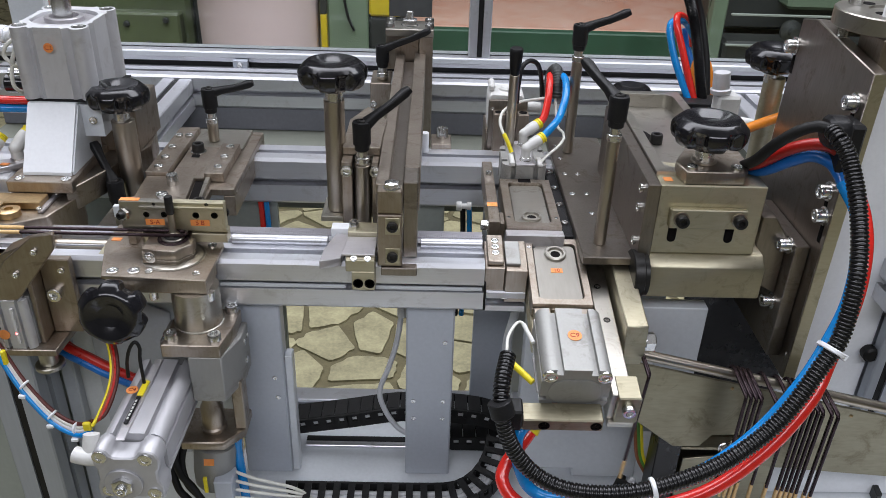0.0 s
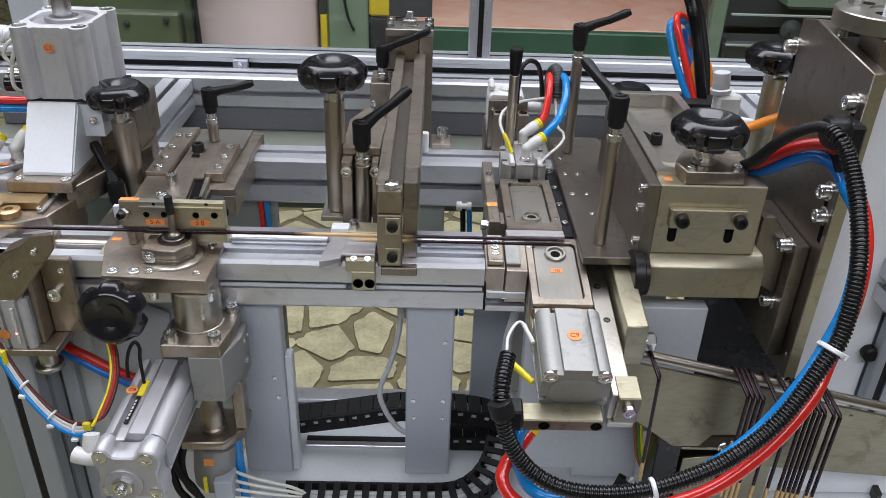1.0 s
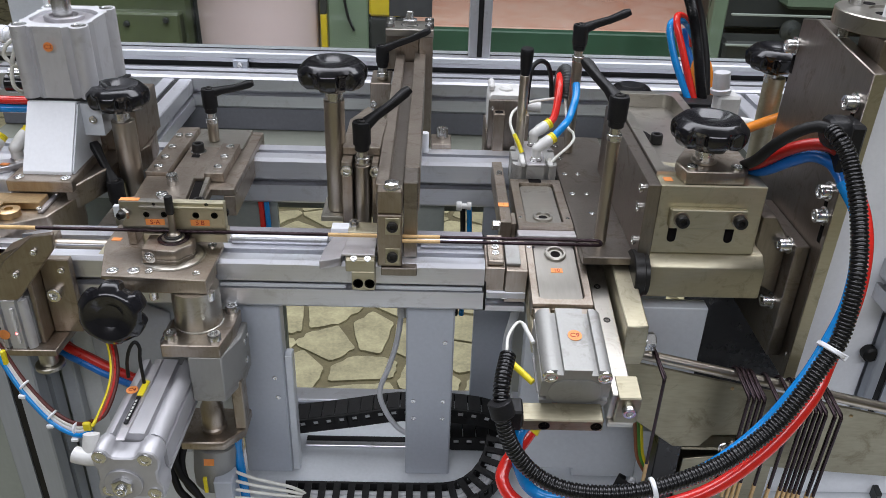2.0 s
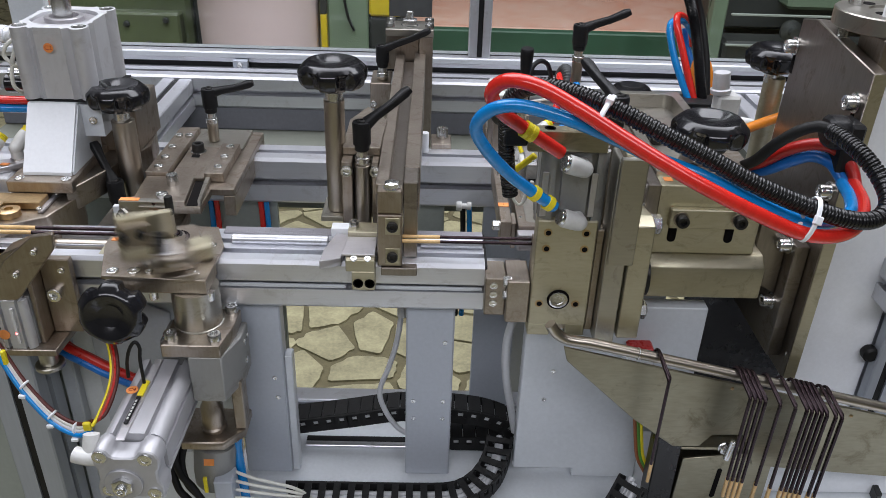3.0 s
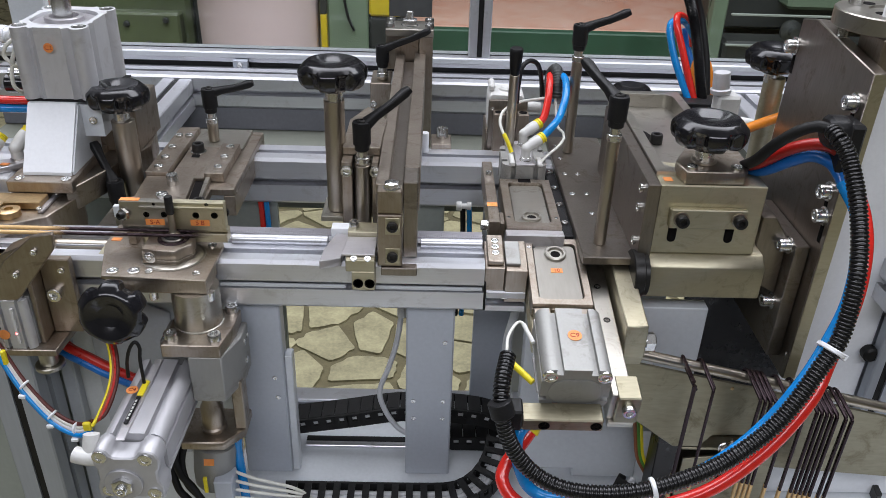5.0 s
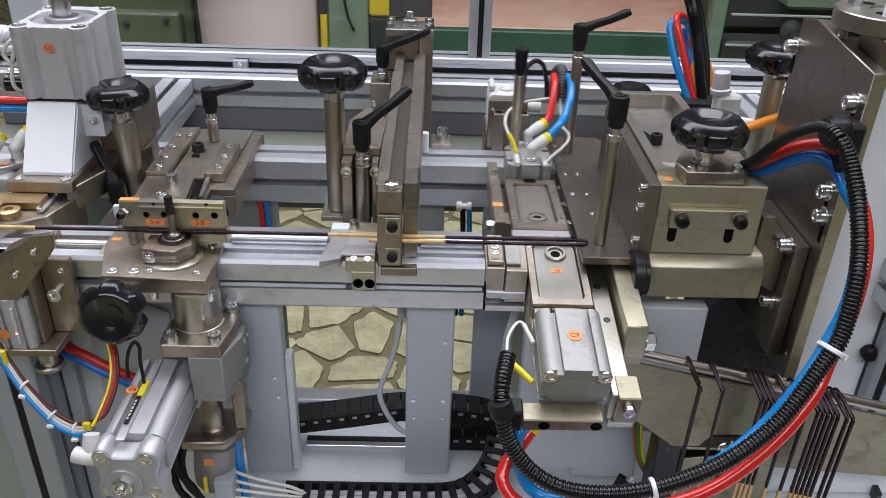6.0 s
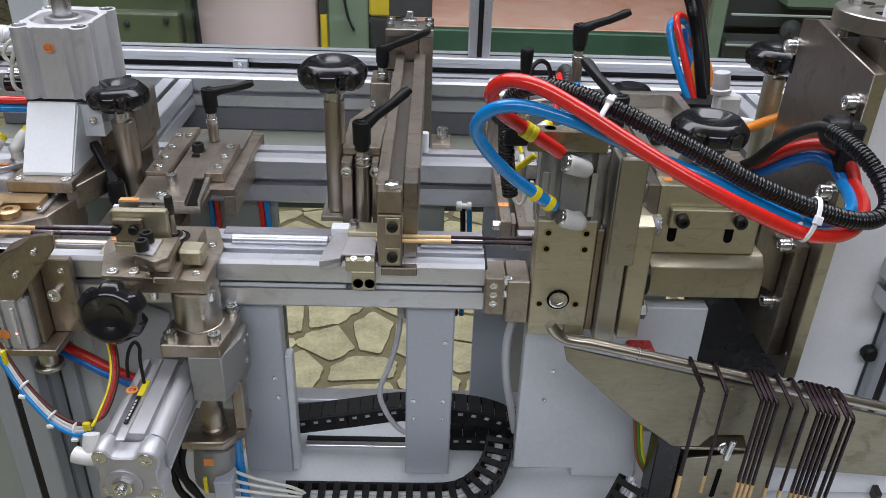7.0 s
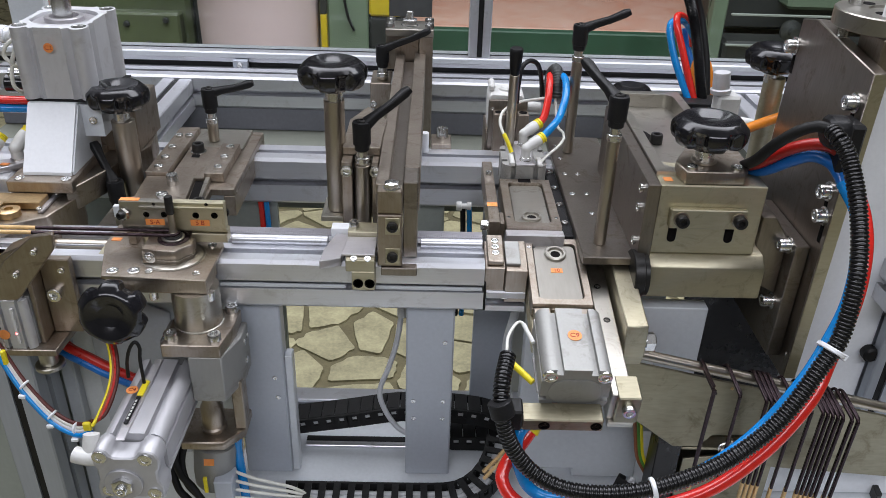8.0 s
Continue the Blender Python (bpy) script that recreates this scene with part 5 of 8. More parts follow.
def spindle_block():
    th = thing("spindle_bracket", (-0.075, 0.09, 1.0), "nickel plated bracket holding a round column and a star knob spindle", "bracket")
    bm = B()
    box(bm, -0.0815, -0.0715, 0.070, 0.105, 1.0003, 1.066, 0.0008)
    part("cheek", bm, NICKEL, th)
    bm = B()
    box(bm, -0.0535, -0.0468, 0.070, 0.105, 1.0003, 1.066, 0.0008)
    part("cheek", bm, NICKEL, th)
    bm = B()
    box(bm, -0.0712, -0.0538, 0.088, 0.105, 1.0003, 1.062, 0.0006)
    part("back", bm, NICKEL, th)
    bm = B()
    prism(bm, [(-0.0815, 0.086), (-0.0468, 0.086), (-0.044, 0.16), (-0.066, 0.20), (-0.0815, 0.16)], "z", 1.0663, 1.074, 0.0006)
    part("top_plate", bm, NICKEL, th)
    for x in (-0.0765, -0.0500):
        screw(th, (x, 0.070, 1.058), (0, -1, 0), 0.0055, 0.004)
    bm = B()
    box(bm, -0.104, -0.0665, 0.082, 0.125, 0.998, 1.0035, 0.0006)
    part("foot_plate", bm, NICKEL_BRIGHT, th)
    bm = B()
    cyl(bm, (-0.0625, 0.076, 1.0005), (-0.0625, 0.076, 1.062), 0.0078)
    part("column", bm, CHROME, th, "polished column")
    clamp_lever((-0.0625, 0.076, 1.062), 1.0755, (-0.020, 0.096, 1.128), "black clamping lever on top of the polished column", 0.0062)
    kn = thing("star_knob", (-0.0895, 0.10, 1.0035), "large black lobed hand knob on a tall steel spindle", "knob", "star knobs")
    bm = B()
    cyl(bm, (-0.0895, 0.10, 1.0037), (-0.0895, 0.10, 1.115), 0.0096)
    part("spindle", bm, CHROME, kn, "tall steel spindle")
    star_knob("star_knob", (-0.0895, 0.10, 1.123), (0, 0, 1), 0.0318, 0.0290, "", parent=kn)


def rod_stop():
    th = thing("rod_stop", (-0.06, 0.0, 0.98), "aluminium rod guide with a tapered nose clamped on the rail", "rod guide")
    bm = B()
    box(bm, -0.071, -0.0458, -0.012, 0.0, 0.9985, 1.010, 0.0006)
    prism(bm, [(-0.066, 0.9985), (-0.0458, 0.9985), (-0.0458, 0.980), (-0.066, 0.980)], "y", -0.012, 0.0, 0.0006)
    part("front_block", bm, CHAMPAGNE, th)
    bores(th, [(-0.0605, -0.012, 0.9868), (-0.0505, -0.012, 0.9868)], (0, -1, 0), 0.0036)
    for x in (-0.064, -0.052):
        screw(th, (x, -0.010, 1.0100), (0, -0.3, 1), 0.003, 0.0015)
    bm = B()
    prism(bm, [(-0.075, -0.006), (-0.046, -0.006), (-0.046, 0.026), (-0.072, 0.026)], "z", 1.0103, 1.0128, 0.0005)
    part("top_plate", bm, ALU_PLATE, th)
    bm = B()
    prism(bm, [(-0.0755, -0.006), (-0.0725, 0.026), (-0.0725, 0.038), (-0.0845, 0.040), (-0.092, 0.010), (-0.0935, -0.012)], "z", 1.0003, 1.0085, 0.0006)
    part("nose", bm, ALU_PLATE, th)
    bm = B()
    box(bm, -0.0725, -0.0458, 0.0265, 0.046, 1.0003, 1.017, 0.0006)
    part("rear_block", bm, CHAMPAGNE, th, "champagne coloured rear block")
    bm = B()
    box(bm, -0.089, -0.0725, 0.040, 0.052, 1.0003, 1.013, 0.0006)
    part("side_piece", bm, WHITE_PAINT, th, "pale plastic piece")
    screw(th, (-0.0675, 0.037, 1.017), (0, 0, 1), 0.0045, 0.006)
    # fixings on the rear rail
    th = thing("rail_nut", (0.015, 0.285, 1.0), "small clamp with a socket screw on the rear rail", "clamp")
    bm = B()
    box(bm, 0.0005, 0.0240, 0.268, 0.300, 0.9860, 1.0060, 0.0008)
    part("pad", bm, NICKEL, th)
    screw(th, (0.0135, 0.290, 1.006), (0, 0, 1), 0.0070, 0.012)
    bm = B()
    cyl(bm, (-0.0068, 0.258, 1.0003), (-0.0068, 0.258, 1.024), 0.0048)
    solo("plastic_pin", bm, WHITE_PAINT, "short white plastic pin on the rear rail", "pin", at=(-0.0085, 0.25, 1.0))


measuring_strip()
cross_arm()
spindle_block()
rod_stop()


# ---------------- folding station ----------------
def rounded(x0, x1, y0, y1, r, steps=6):
    """A rectangle with rounded corners; r is one radius, or one for the front and one for the back pair."""
    rf, rb = r if isinstance(r, tuple) else (r, r)
    out = []
    for cx, cy, rr, a0 in ((x1 - rf, y0 + rf, rf, -90), (x1 - rb, y1 - rb, rb, 0), (x0 + rb, y1 - rb, rb, 90), (x0 + rf, y0 + rf, rf, 180)):
        for k in range(steps + 1):
            a = radians(a0 + 90 * k / steps)
            out.append((cx + rr * math.cos(a), cy + rr * math.sin(a)))
    return out


def tray(parent, name, x0, x1, y0, y1, z0, z1, rim_w, deep, mat, cut=0.006, insert=0.0, insert_mat=None):
    """A plate with a sunk pocket of rounded corners; insert is how far below the rim a loose plate fills it."""
    bm = B()
    box(bm, x0, x1, y0, y1, z0, z1 - deep, 0.0006)
    box(bm, x0, x0 + rim_w, y0, y1, z1 - deep, z1, 0.0005)
    box(bm, x1 - rim_w, x1, y0, y1, z1 - deep, z1, 0.0005)
    box(bm, x0 + rim_w - 0.0006, x1 - rim_w + 0.0006, y0, y0 + rim_w, z1 - deep, z1 - 0.00004, 0.0003)
    box(bm, x0 + rim_w - 0.0006, x1 - rim_w + 0.0006, y1 - rim_w, y1, z1 - deep, z1 - 0.00004, 0.0003)
    for sx in (0, 1):
        for sy in (0, 1):
            cx, cy = (x0 + rim_w - 0.0004, x1 - rim_w + 0.0004)[sx], (y0 + rim_w - 0.0004, y1 - rim_w + 0.0004)[sy]
            dx, dy = (1, -1)[sx], (1, -1)[sy]
            pts = [(cx, cy)] + [(cx + dx * cut * (1 - math.sin(radians(15 * k))), cy + dy * cut * (1 - math.cos(radians(15 * k)))) for k in range(7)]
            prism(bm, pts if dx * dy < 0 else pts[::-1], "z", z1 - deep, z1 - 0.00008)
    body = part(name, bm, mat, parent)
    if insert:
        g = 0.0007
        bm = B()
        prism(bm, rounded(x0 + rim_w + g, x1 - rim_w - g, y0 + rim_w + g, y1 - rim_w - g, cut), "z", z1 - deep + 0.0001, z1 - insert, 0.0004)
        part("insert", bm, insert_mat or mat, body, "loose insert plate in the pocket")
        # Dark floor puts the shade of the gap round the insert into colour
        bm = B()
        box(bm, x0 + rim_w - 0.0003, x1 - rim_w + 0.0003, y0 + rim_w - 0.0003, y1 - rim_w + 0.0003, z1 - deep, z1 - deep + 0.0002, 0)
        part("gasket", bm, RECESS_SHADE, body, "dark floor for the shade in the gap round the insert")
    return body


def ring_seat(parent, at, r):
    bm = B()
    lathe(bm, at, (0, 0, 1), [(r, 0), (r, 0.0025), (r * 0.92, 0.0032), (r * 0.74, 0.0032), (r * 0.66, 0.0018), (r * 0.64, 0.0010), (r * 0.46, 0.0010), (r * 0.44, 0.0005)], 36)
    part("ring", bm, NICKEL_BRIGHT, parent, "ground steel ring seat")
    bm = B()
    lathe(bm, (at[0], at[1], at[2] + 0.0006), (0, 0, 1), [(r * 0.45, 0), (r * 0.45, 0.0002)], 28)
    part("bore", bm, RECESS_SHADE, parent, "dark bore")


def elbow(parent, at, way, r=0.0052, sleeve=YELLOW, name="elbow_fitting"):
    """A pale push-in elbow standing on `at`, with its mouth towards `way`."""
    at, way = Vector(at), Vector(way).normalized()
    bm = B()
    top = at + Vector((0, 0, 0.011))
    d = (way + Vector((0, 0, 0.2))).normalized()
    cyl(bm, at, top, r * 0.95)
    lathe(bm, top, d, [(r * 0.10, -r * 1.05), (r * 0.55, -r * 0.92), (r * 0.9, -r * 0.55), (r * 1.05, 0), (r * 1.05, 0.006), (r * 1.20, 0.008), (r * 1.20, 0.0165), (r * 1.10, 0.018), (r * 0.7, 0.018)], 24)
    part(name, bm, FITTING, parent, "pale grey push-in elbow")
    hex_bolt(parent, at - Vector((0, 0, 0.003)), (0, 0, 1), r * 1.0, 0.005, name="hex_collar")
    end = top + d * 0.018
    bm = B()
    lathe(bm, end, d, [(r * 1.0, -0.0005), (r * 1.15, 0.0), (r * 1.15, 0.0020), (r * 1.02, 0.0024), (r * 1.02, 0.0030), (r * 1.15, 0.0034), (r * 1.15, 0.0054), (r * 0.8, 0.0056)], 20)
    part("sleeve", bm, sleeve, parent, "yellow cable sleeve")
    return end + d * 0.004


def carriage():
    """The clamp carriage that slides along the rail. Returns it for keying."""
    th = thing("clamp_carriage", (0.1, 0.12, 0.99), "nickel plated clamp carriage with a pocketed plate and air fittings", "clamp carriage")
    tray(th, "pocket_plate", 0.073, 0.1255, 0.059, 0.166, 0.992, 1.010, 0.0085, 0.006, NICKEL, 0.006, 0.0032, NICKEL_BRIGHT)
    ring_seat(th, (0.099, 0.083, 1.0066), 0.0095)
    for x in (0.0765, 0.122):
        bm = B()
        lathe(bm, (x, 0.077, 1.0101), (0, 0, 1), [(0.0018, 0), (0.0016, 0.0004)], 14)
        part("pin", bm, ZINC, th)
    bm = B()
    box(bm, 0.072, 0.1265, 0.047, 0.0585, 0.990, 1.0065, 0.0006)
    part("front_lip", bm, ALU_PLATE, th)
    bm = B()
    box(bm, 0.0565, 0.0672, 0.062, 0.205, 0.990, 1.0125, 0.0006)
    box(bm, 0.0672, 0.0715, 0.062, 0.085, 0.984, 1.0110, 0.0006)
    part("side_guide", bm, NICKEL, th)
    sticker(th, at_up(0.0615, 0.098, 1.0125), 0.010, 0.008, "I", 0.005)
    screw(th, (0.062, 0.170, 1.0125), (0, 0, 1), 0.003, 0.004)
    hex_bolt(th, (0.0563, 0.072, 1.003), (-1, 0, 0), 0.0045, 0.007)
    # air cylinder and fittings at the rear
    cylinder_block(th, 0.076, 0.123, 0.168, 0.225, 0.992, 1.024, "z", "cylinder_body", ALU_MILLED)
    bm = B()
    box(bm, 0.090, 0.110, 0.1665, 0.232, 1.0242, 1.0270, 0.0008)
    part("bridge", bm, ALU_PLATE, th)
    bm = B()
    box(bm, 0.0925, 0.1055, 0.1575, 0.1660, 1.0101, 1.0104, 0)
    part("notch", bm, RECESS_SHADE, th, "dark notch")
    e1 = elbow(th, (0.1005, 0.178, 1.0290), (0.80, 0.50, 0.20))
    e2 = elbow(th, (0.1015, 0.220, 1.0290), (0.80, 0.50, 0.20))
    bm = B()
    tubing(bm, spline([e2, e2 + Vector((0.006, 0.005, 0.007)), (0.1297, 0.252, 1.073), (0.1318, 0.268, 1.084), (0.134, 0.285, 1.086), (0.137, 0.305, 1.066), (0.140, 0.325, 1.035)], 8), 0.0042, 12)
    part("red_tube", bm, RED, th, "red air tube")
    bm = B()
    tubing(bm, spline([e1, e1 + Vector((0.012, 0.010, 0.010)), (0.1379, 0.215, 1.0623), (0.1457, 0.235, 1.0778), (0.1477, 0.258, 1.0889), (0.146, 0.285, 1.084), (0.143, 0.310, 1.05)], 8), 0.0042, 12)
    part("blue_tube", bm, BLUE, th, "blue air tube")
    bm = B()
    pts = spline([(0.1404, 0.262, 1.0666), (0.1411, 0.272, 1.085), (0.1401, 0.285, 1.0933), (0.1372, 0.300, 1.0814), (0.1392, 0.320, 1.0503)], 12)
    tubing(bm, pts, 0.0062, 14, True, lambda i: 0.0066 if i % 2 else 0.0060)
    part("grey_conduit", bm, DARK_STEEL, th, "dark grey corrugated conduit")
    bm = B()
    tubing(bm, spline([(0.0925, 0.232, 1.070), (0.0935, 0.235, 1.0916), (0.0964, 0.240, 1.1076), (0.1055, 0.250, 1.1123), (0.1158, 0.260, 1.1053), (0.122, 0.268, 1.087), (0.1255, 0.275, 1.0638)], 8), 0.0026, 10)
    part("black_lead", bm, RUBBER, th, "black looped cable")
    bm = B()
    tubing(bm, spline([(0.0861, 0.190, 1.0275), (0.0782, 0.200, 1.0452), (0.0743, 0.215, 1.0554), (0.0798, 0.230, 1.063), (0.0975, 0.245, 1.0673), (0.1166, 0.250, 1.0694), (0.1339, 0.258, 1.0691)], 8), 0.0016, 10)
    part("sensor_lead", bm, WHITE_WIRE, th, "pale sensor lead")
    bm = B()
    tubing(bm, spline([(0.1150, 0.172, 1.0255), (0.1232, 0.180, 1.0313), (0.1341, 0.190, 1.0365), (0.143, 0.205, 1.0404), (0.1434, 0.215, 1.0444), (0.1388, 0.225, 1.0476), (0.1385, 0.250, 1.060), (0.1390, 0.262, 1.068)], 8), 0.0015, 10)
    part("sensor_lead", bm, WHITE_WIRE, th, "pale sensor lead")
    bm = B()
    tubing(bm, spline([(0.0866, 0.190, 1.0300), (0.0820, 0.195, 1.0400), (0.0779, 0.200, 1.0470)], 5), 0.0023, 8)
    part("tag", bm, YELLOW, th, "yellow cable tag")
    bm = B()
    box(bm, 0.0835, 0.0885, 0.165, 0.192, 1.0242, 1.0290, 0.0008)
    part("sensor", bm, FITTING, th, "pale plastic sensor")
    bm = B()
    box(bm, 0.1125, 0.1175, 0.165, 0.185, 1.0242, 1.0275, 0.0008)
    part("sensor", bm, FITTING, th, "pale plastic sensor")
    # handle
    bm = B()
    cyl(bm, (0.0872, 0.2290, 1.000), (0.0853, 0.205, 1.1112), 0.0052)
    part("handle_rod", bm, CHROME, th, "steel rod")
    bm = B()
    lathe(bm, (0.0853, 0.205, 1.1105), (0, -0.1, 1), [(0.0044, 0), (0.0050, 0.002), (0.0060, 0.010), (0.0069, 0.023), (0.0070, 0.027), (0.006, 0.0285), (0, 0.0285)], 24)
    part("grip", bm, BLACK_PLASTIC, th, "black plastic grip")
    # inner slide rail
    bm = B()
    box(bm, 0.1265, 0.1378, 0.060, 0.215, 0.985, 0.9995, 0.0006)
    part("slide_rail", bm, BLACK_PLASTIC, th, "dark slide rail")
    for y in (0.085, 0.125, 0.165, 0.205):
        screw(th, (0.132, y, 0.9995), (0, 0, 1), 0.0035, 0.003)
    return th


def valve_block():
    th = thing("valve", (0.085, 0.30, 1.0), "pale grey air valve in a nickel plated bracket", "valve")
    bm = B()
    prism(bm, [(0.066, 1.020), (0.066, 1.057), (0.069, 1.0615), (0.104, 1.0615), (0.108, 1.057), (0.108, 1.020)], "y", 0.287, 0.325, 0.0012)
    part("housing", bm, FITTING, th)
    bm = B()
    box(bm, 0.066, 0.111, 0.281, 0.2866, 0.995, 1.0565, 0.0008)
    part("face_plate", bm, NICKEL_DARK, th, "nickel plated face plate")
    for x in (0.0715, 0.0990):
        bm = B()
        box(bm, x, x + 0.0130, 0.266, 0.2808, 0.995, 1.0450, 0.0008)
        post = part("clamp_post", bm, NICKEL, th, "nickel plated clamp post")
        bm = B()
        lathe(bm, (x + 0.0065, 0.2735, 1.0450), (0, 0, 1), [(0.0048, 0), (0.0048, 0.0003), (0, 0.0003)], 20)
        part("bore", bm, RECESS_SHADE, post, "dark bore")
    screw(th, (0.0705, 0.281, 1.0465), (0, -1, 0), 0.0022, 0.001)
    bm = B()
    box(bm, 0.0665, 0.0735, 0.295, 0.322, 1.0617, 1.0700, 0.0020)
    lathe(bm, (0.087, 0.306, 1.0616), (0, 0, 1), [(0.008, 0), (0.008, 0.002), (0.006, 0.004), (0, 0.0045)], 24)
    part("button", bm, FITTING, th)
    bm = B()
    cyl(bm, (0.1085, 0.293, 1.046), (0.128, 0.290, 1.046), 0.0062)
    part("plug", bm, FITTING, th, "pale cable plug")
    bm = B()
    box(bm, 0.064, 0.112, 0.2870, 0.335, 0.9355, 1.0195, 0.001)
    part("base", bm, NICKEL, th)


def base_plates():
    th = thing("slide_base", (0.17, 0.15, 0.99), "nickel base plate drilled with rows of holes, dark reflections in its colour", "base plate")
    bm = B()
    box(bm, 0.138, 0.2005, 0.010, 0.302, 0.998, 1.006, 0.0008)
    # Base plate darkened in colour for the dark surroundings it reflects
    part("plate", bm, NICKEL_DARK, th)
    for x, y in ((0.146, 0.232), (0.146, 0.190), (0.160, 0.190), (0.147, 0.140), (0.162, 0.140), (0.160, 0.096), (0.146, 0.270)):
        screw(th, (x, y, 1.006), (0, 0, 1), 0.0030, 0.0012)
    clamp_lever((0.1570, 0.0369, 1.006), 1.1186, (0.1327, 0.0819, 1.1624), "black clamping lever on a tall post of the folding station", 0.0056)
    clamp_lever((0.158, 0.255, 1.006), 1.124, (0.209, 0.258, 1.166), "black clamping lever on a tall post at the back", 0.0058)
    # upright cheek and top tray
    th = thing("cheek_frame", (0.21, 0.1, 1.0), "nickel plated upright cheek with a milled top tray", "frame")
    bm = B()
    prism(bm, [(0.005, 1.006), (0.005, 1.080), (0.205, 1.080), (0.205, 1.006)], "x", 0.184, 0.1955, 0.0008)
    part("cheek", bm, NICKEL_DARK, th)
    for y, z in ((0.020, 1.070), (0.020, 1.052), (0.018, 1.020)):
        screw(th, (0.184, y, z), (-1, 0, 0), 0.004, 0.003)
    tray(th, "top_tray", 0.196, 0.272, 0.030, 0.250, 1.056, 1.082, 0.010, 0.015, NICKEL_BRIGHT, 0.012)
    screw(th, (0.2222, 0.134, 1.0675), (0, 0, 1), 0.0062, 0.009, BLACK_STEEL)
    bm = B()
    prism(bm, [(0.2180, 0.128), (0.2275, 0.130), (0.2200, 0.160), (0.2170, 0.166), (0.2120, 0.168), (0.2085, 0.164), (0.2110, 0.160), (0.2140, 0.155)], "z", 1.0671, 1.0674)
    part("slot", bm, RECESS_SHADE, th, "dark slot")
    

def press_head():
    th = thing("press_block", (0.24, 0.02, 0.97), "champagne coloured nickel plated press block with two slotted screws", "press block")
    bm = B()
    box(bm, 0.196, 0.288, 0.010, 0.060, 1.012, 1.078, 0.0010)
    part("upper_block", bm, CHAMPAGNE, th)
    bm = B()
    prism(bm, [(0.0, 0.972), (0.0, 1.003), (0.010, 1.0118), (0.06, 1.0118), (0.06, 0.972)], "x", 0.194, 0.2985, 0.0012)
    part("lower_block", bm, CHAMPAGNE, th)
    bm = B()
    box(bm, 0.207, 0.273, 0.0035, 0.0098, 1.040, 1.058, 0.0008)
    part("clamp_bar", bm, CHAMPAGNE, th)
    for x in (0.2165, 0.2665):
        bm = B()
        lathe(bm, (x, 0.0035, 1.049), (0, -1, 0), [(0.0068, 0), (0.0068, 0.0012), (0.0052, 0.0014)], 28)
        part("washer", bm, NICKEL, th)
        screw(th, (x, 0.0018, 1.049), (0, -1, 0), 0.0056, 0.006, BLACK_STEEL)
        bm = B()
        pts = [(x - 0.0038 + 0.0038 * math.cos(a), 1.0275 + 0.0038 * math.sin(a)) for a in [math.pi + math.pi * k / 8 for k in range(9)]]
        prism(bm, pts + [(x, 1.0398), (x - 0.0076, 1.0398)], "y", 0.0094, 0.0104)
        part("slot", bm, RECESS_SHADE, th, "dark slot")
    bm = B()
    prism(bm, [(0.2165, 0.0115), (0.2665, 0.0115), (0.2760, 0.030), (0.2760, 0.062), (0.262, 0.072), (0.232, 0.072), (0.2125, 0.034)], "z", 1.0783, 1.0900, 0.0008)
    part("cap", bm, NICKEL, th)
    for x in (0.2225, 0.2605):
        screw(th, (x, 0.019, 1.0900), (0, 0, 1), 0.0048, 0.003)
    kn = thing("star_knob", (0.232, 0.033, 1.0945), "large black lobed hand knob on the press block", "knob", "star knobs")
    bm = B()
    cyl(bm, (0.2365, 0.034, 1.0902), (0.2365, 0.034, 1.0925), 0.0110)
    part("spindle", bm, CHROME, kn)
    star_knob("star_knob", (0.2365, 0.034, 1.102), (0, 0, 1), 0.0325, 0.0300, "", parent=kn)
    sticker(th, at_up(0.2045, 0.0215, 1.0781), 0.0075, 0.0080, "", 0.005)
    # hinge bearing of the folding arm
    bm = B()
    lathe(bm, (0.1805, HINGE.y, HINGE.z + 0.003), (1, 0, 0), [(0.0205, 0), (0.0215, 0.0008), (0.0215, 0.009), (0.0200, 0.0098), (0.0200, 0.0135)], 48)
    part("bearing", bm, BLACK_STEEL, th, "dark bearing journal")
    # bracket to the big plate
    bm = B()
    prism(bm, [(0.2885, 0.955), (0.2885, 1.0395), (0.3112, 1.0395), (0.3267, 1.0173), (0.3267, 0.945)], "y", 0.0605, 0.078, 0.0008)
    prism(bm, [(0.2988, 0.975), (0.2988, 1.0395), (0.3112, 1.0395), (0.3267, 1.0173), (0.3267, 0.960)], "y", 0.030, 0.0603, 0.0008)
    # Shade on the gusset is put into its darker nickel
    part("bracket", bm, NICKEL_DARK, th, "gusset bracket with its shade in the colour")
    bm = B()
    box(bm, 0.3270, 0.3397, 0.0130, 0.110, 0.900, 1.0200, 0.0008)
    part("flange", bm, NICKEL_DARK, th, "dark bracket flange")
    for y, z in ((0.0255, 1.0145), (0.0300, 0.9520)):
        bm = B()
        lathe(bm, (0.3270, y, z), (-1, 0, 0), [(0.0082, 0), (0.0082, 0.0015), (0.0060, 0.0018)], 28)
        part("washer", bm, ZINC, th)
        screw(th, (0.3255, y, z), (-1, 0, 0), 0.0062, 0.009)
    # far spindle
    kn = thing("star_knob", (0.352, 0.215, 0.99), "black lobed hand knob on a steel spindle behind the tall plate", "knob", "star knobs")
    bm = B()
    cyl(bm, (0.3605, 0.215, 1.0), (0.3605, 0.215, 1.1125), 0.0108)
    part("spindle", bm, CHAMPAGNE, kn, "steel spindle")
    star_knob("star_knob", (0.3570, 0.215, 1.1165), (0, 0, 1), 0.0310, 0.0290, "", parent=kn)
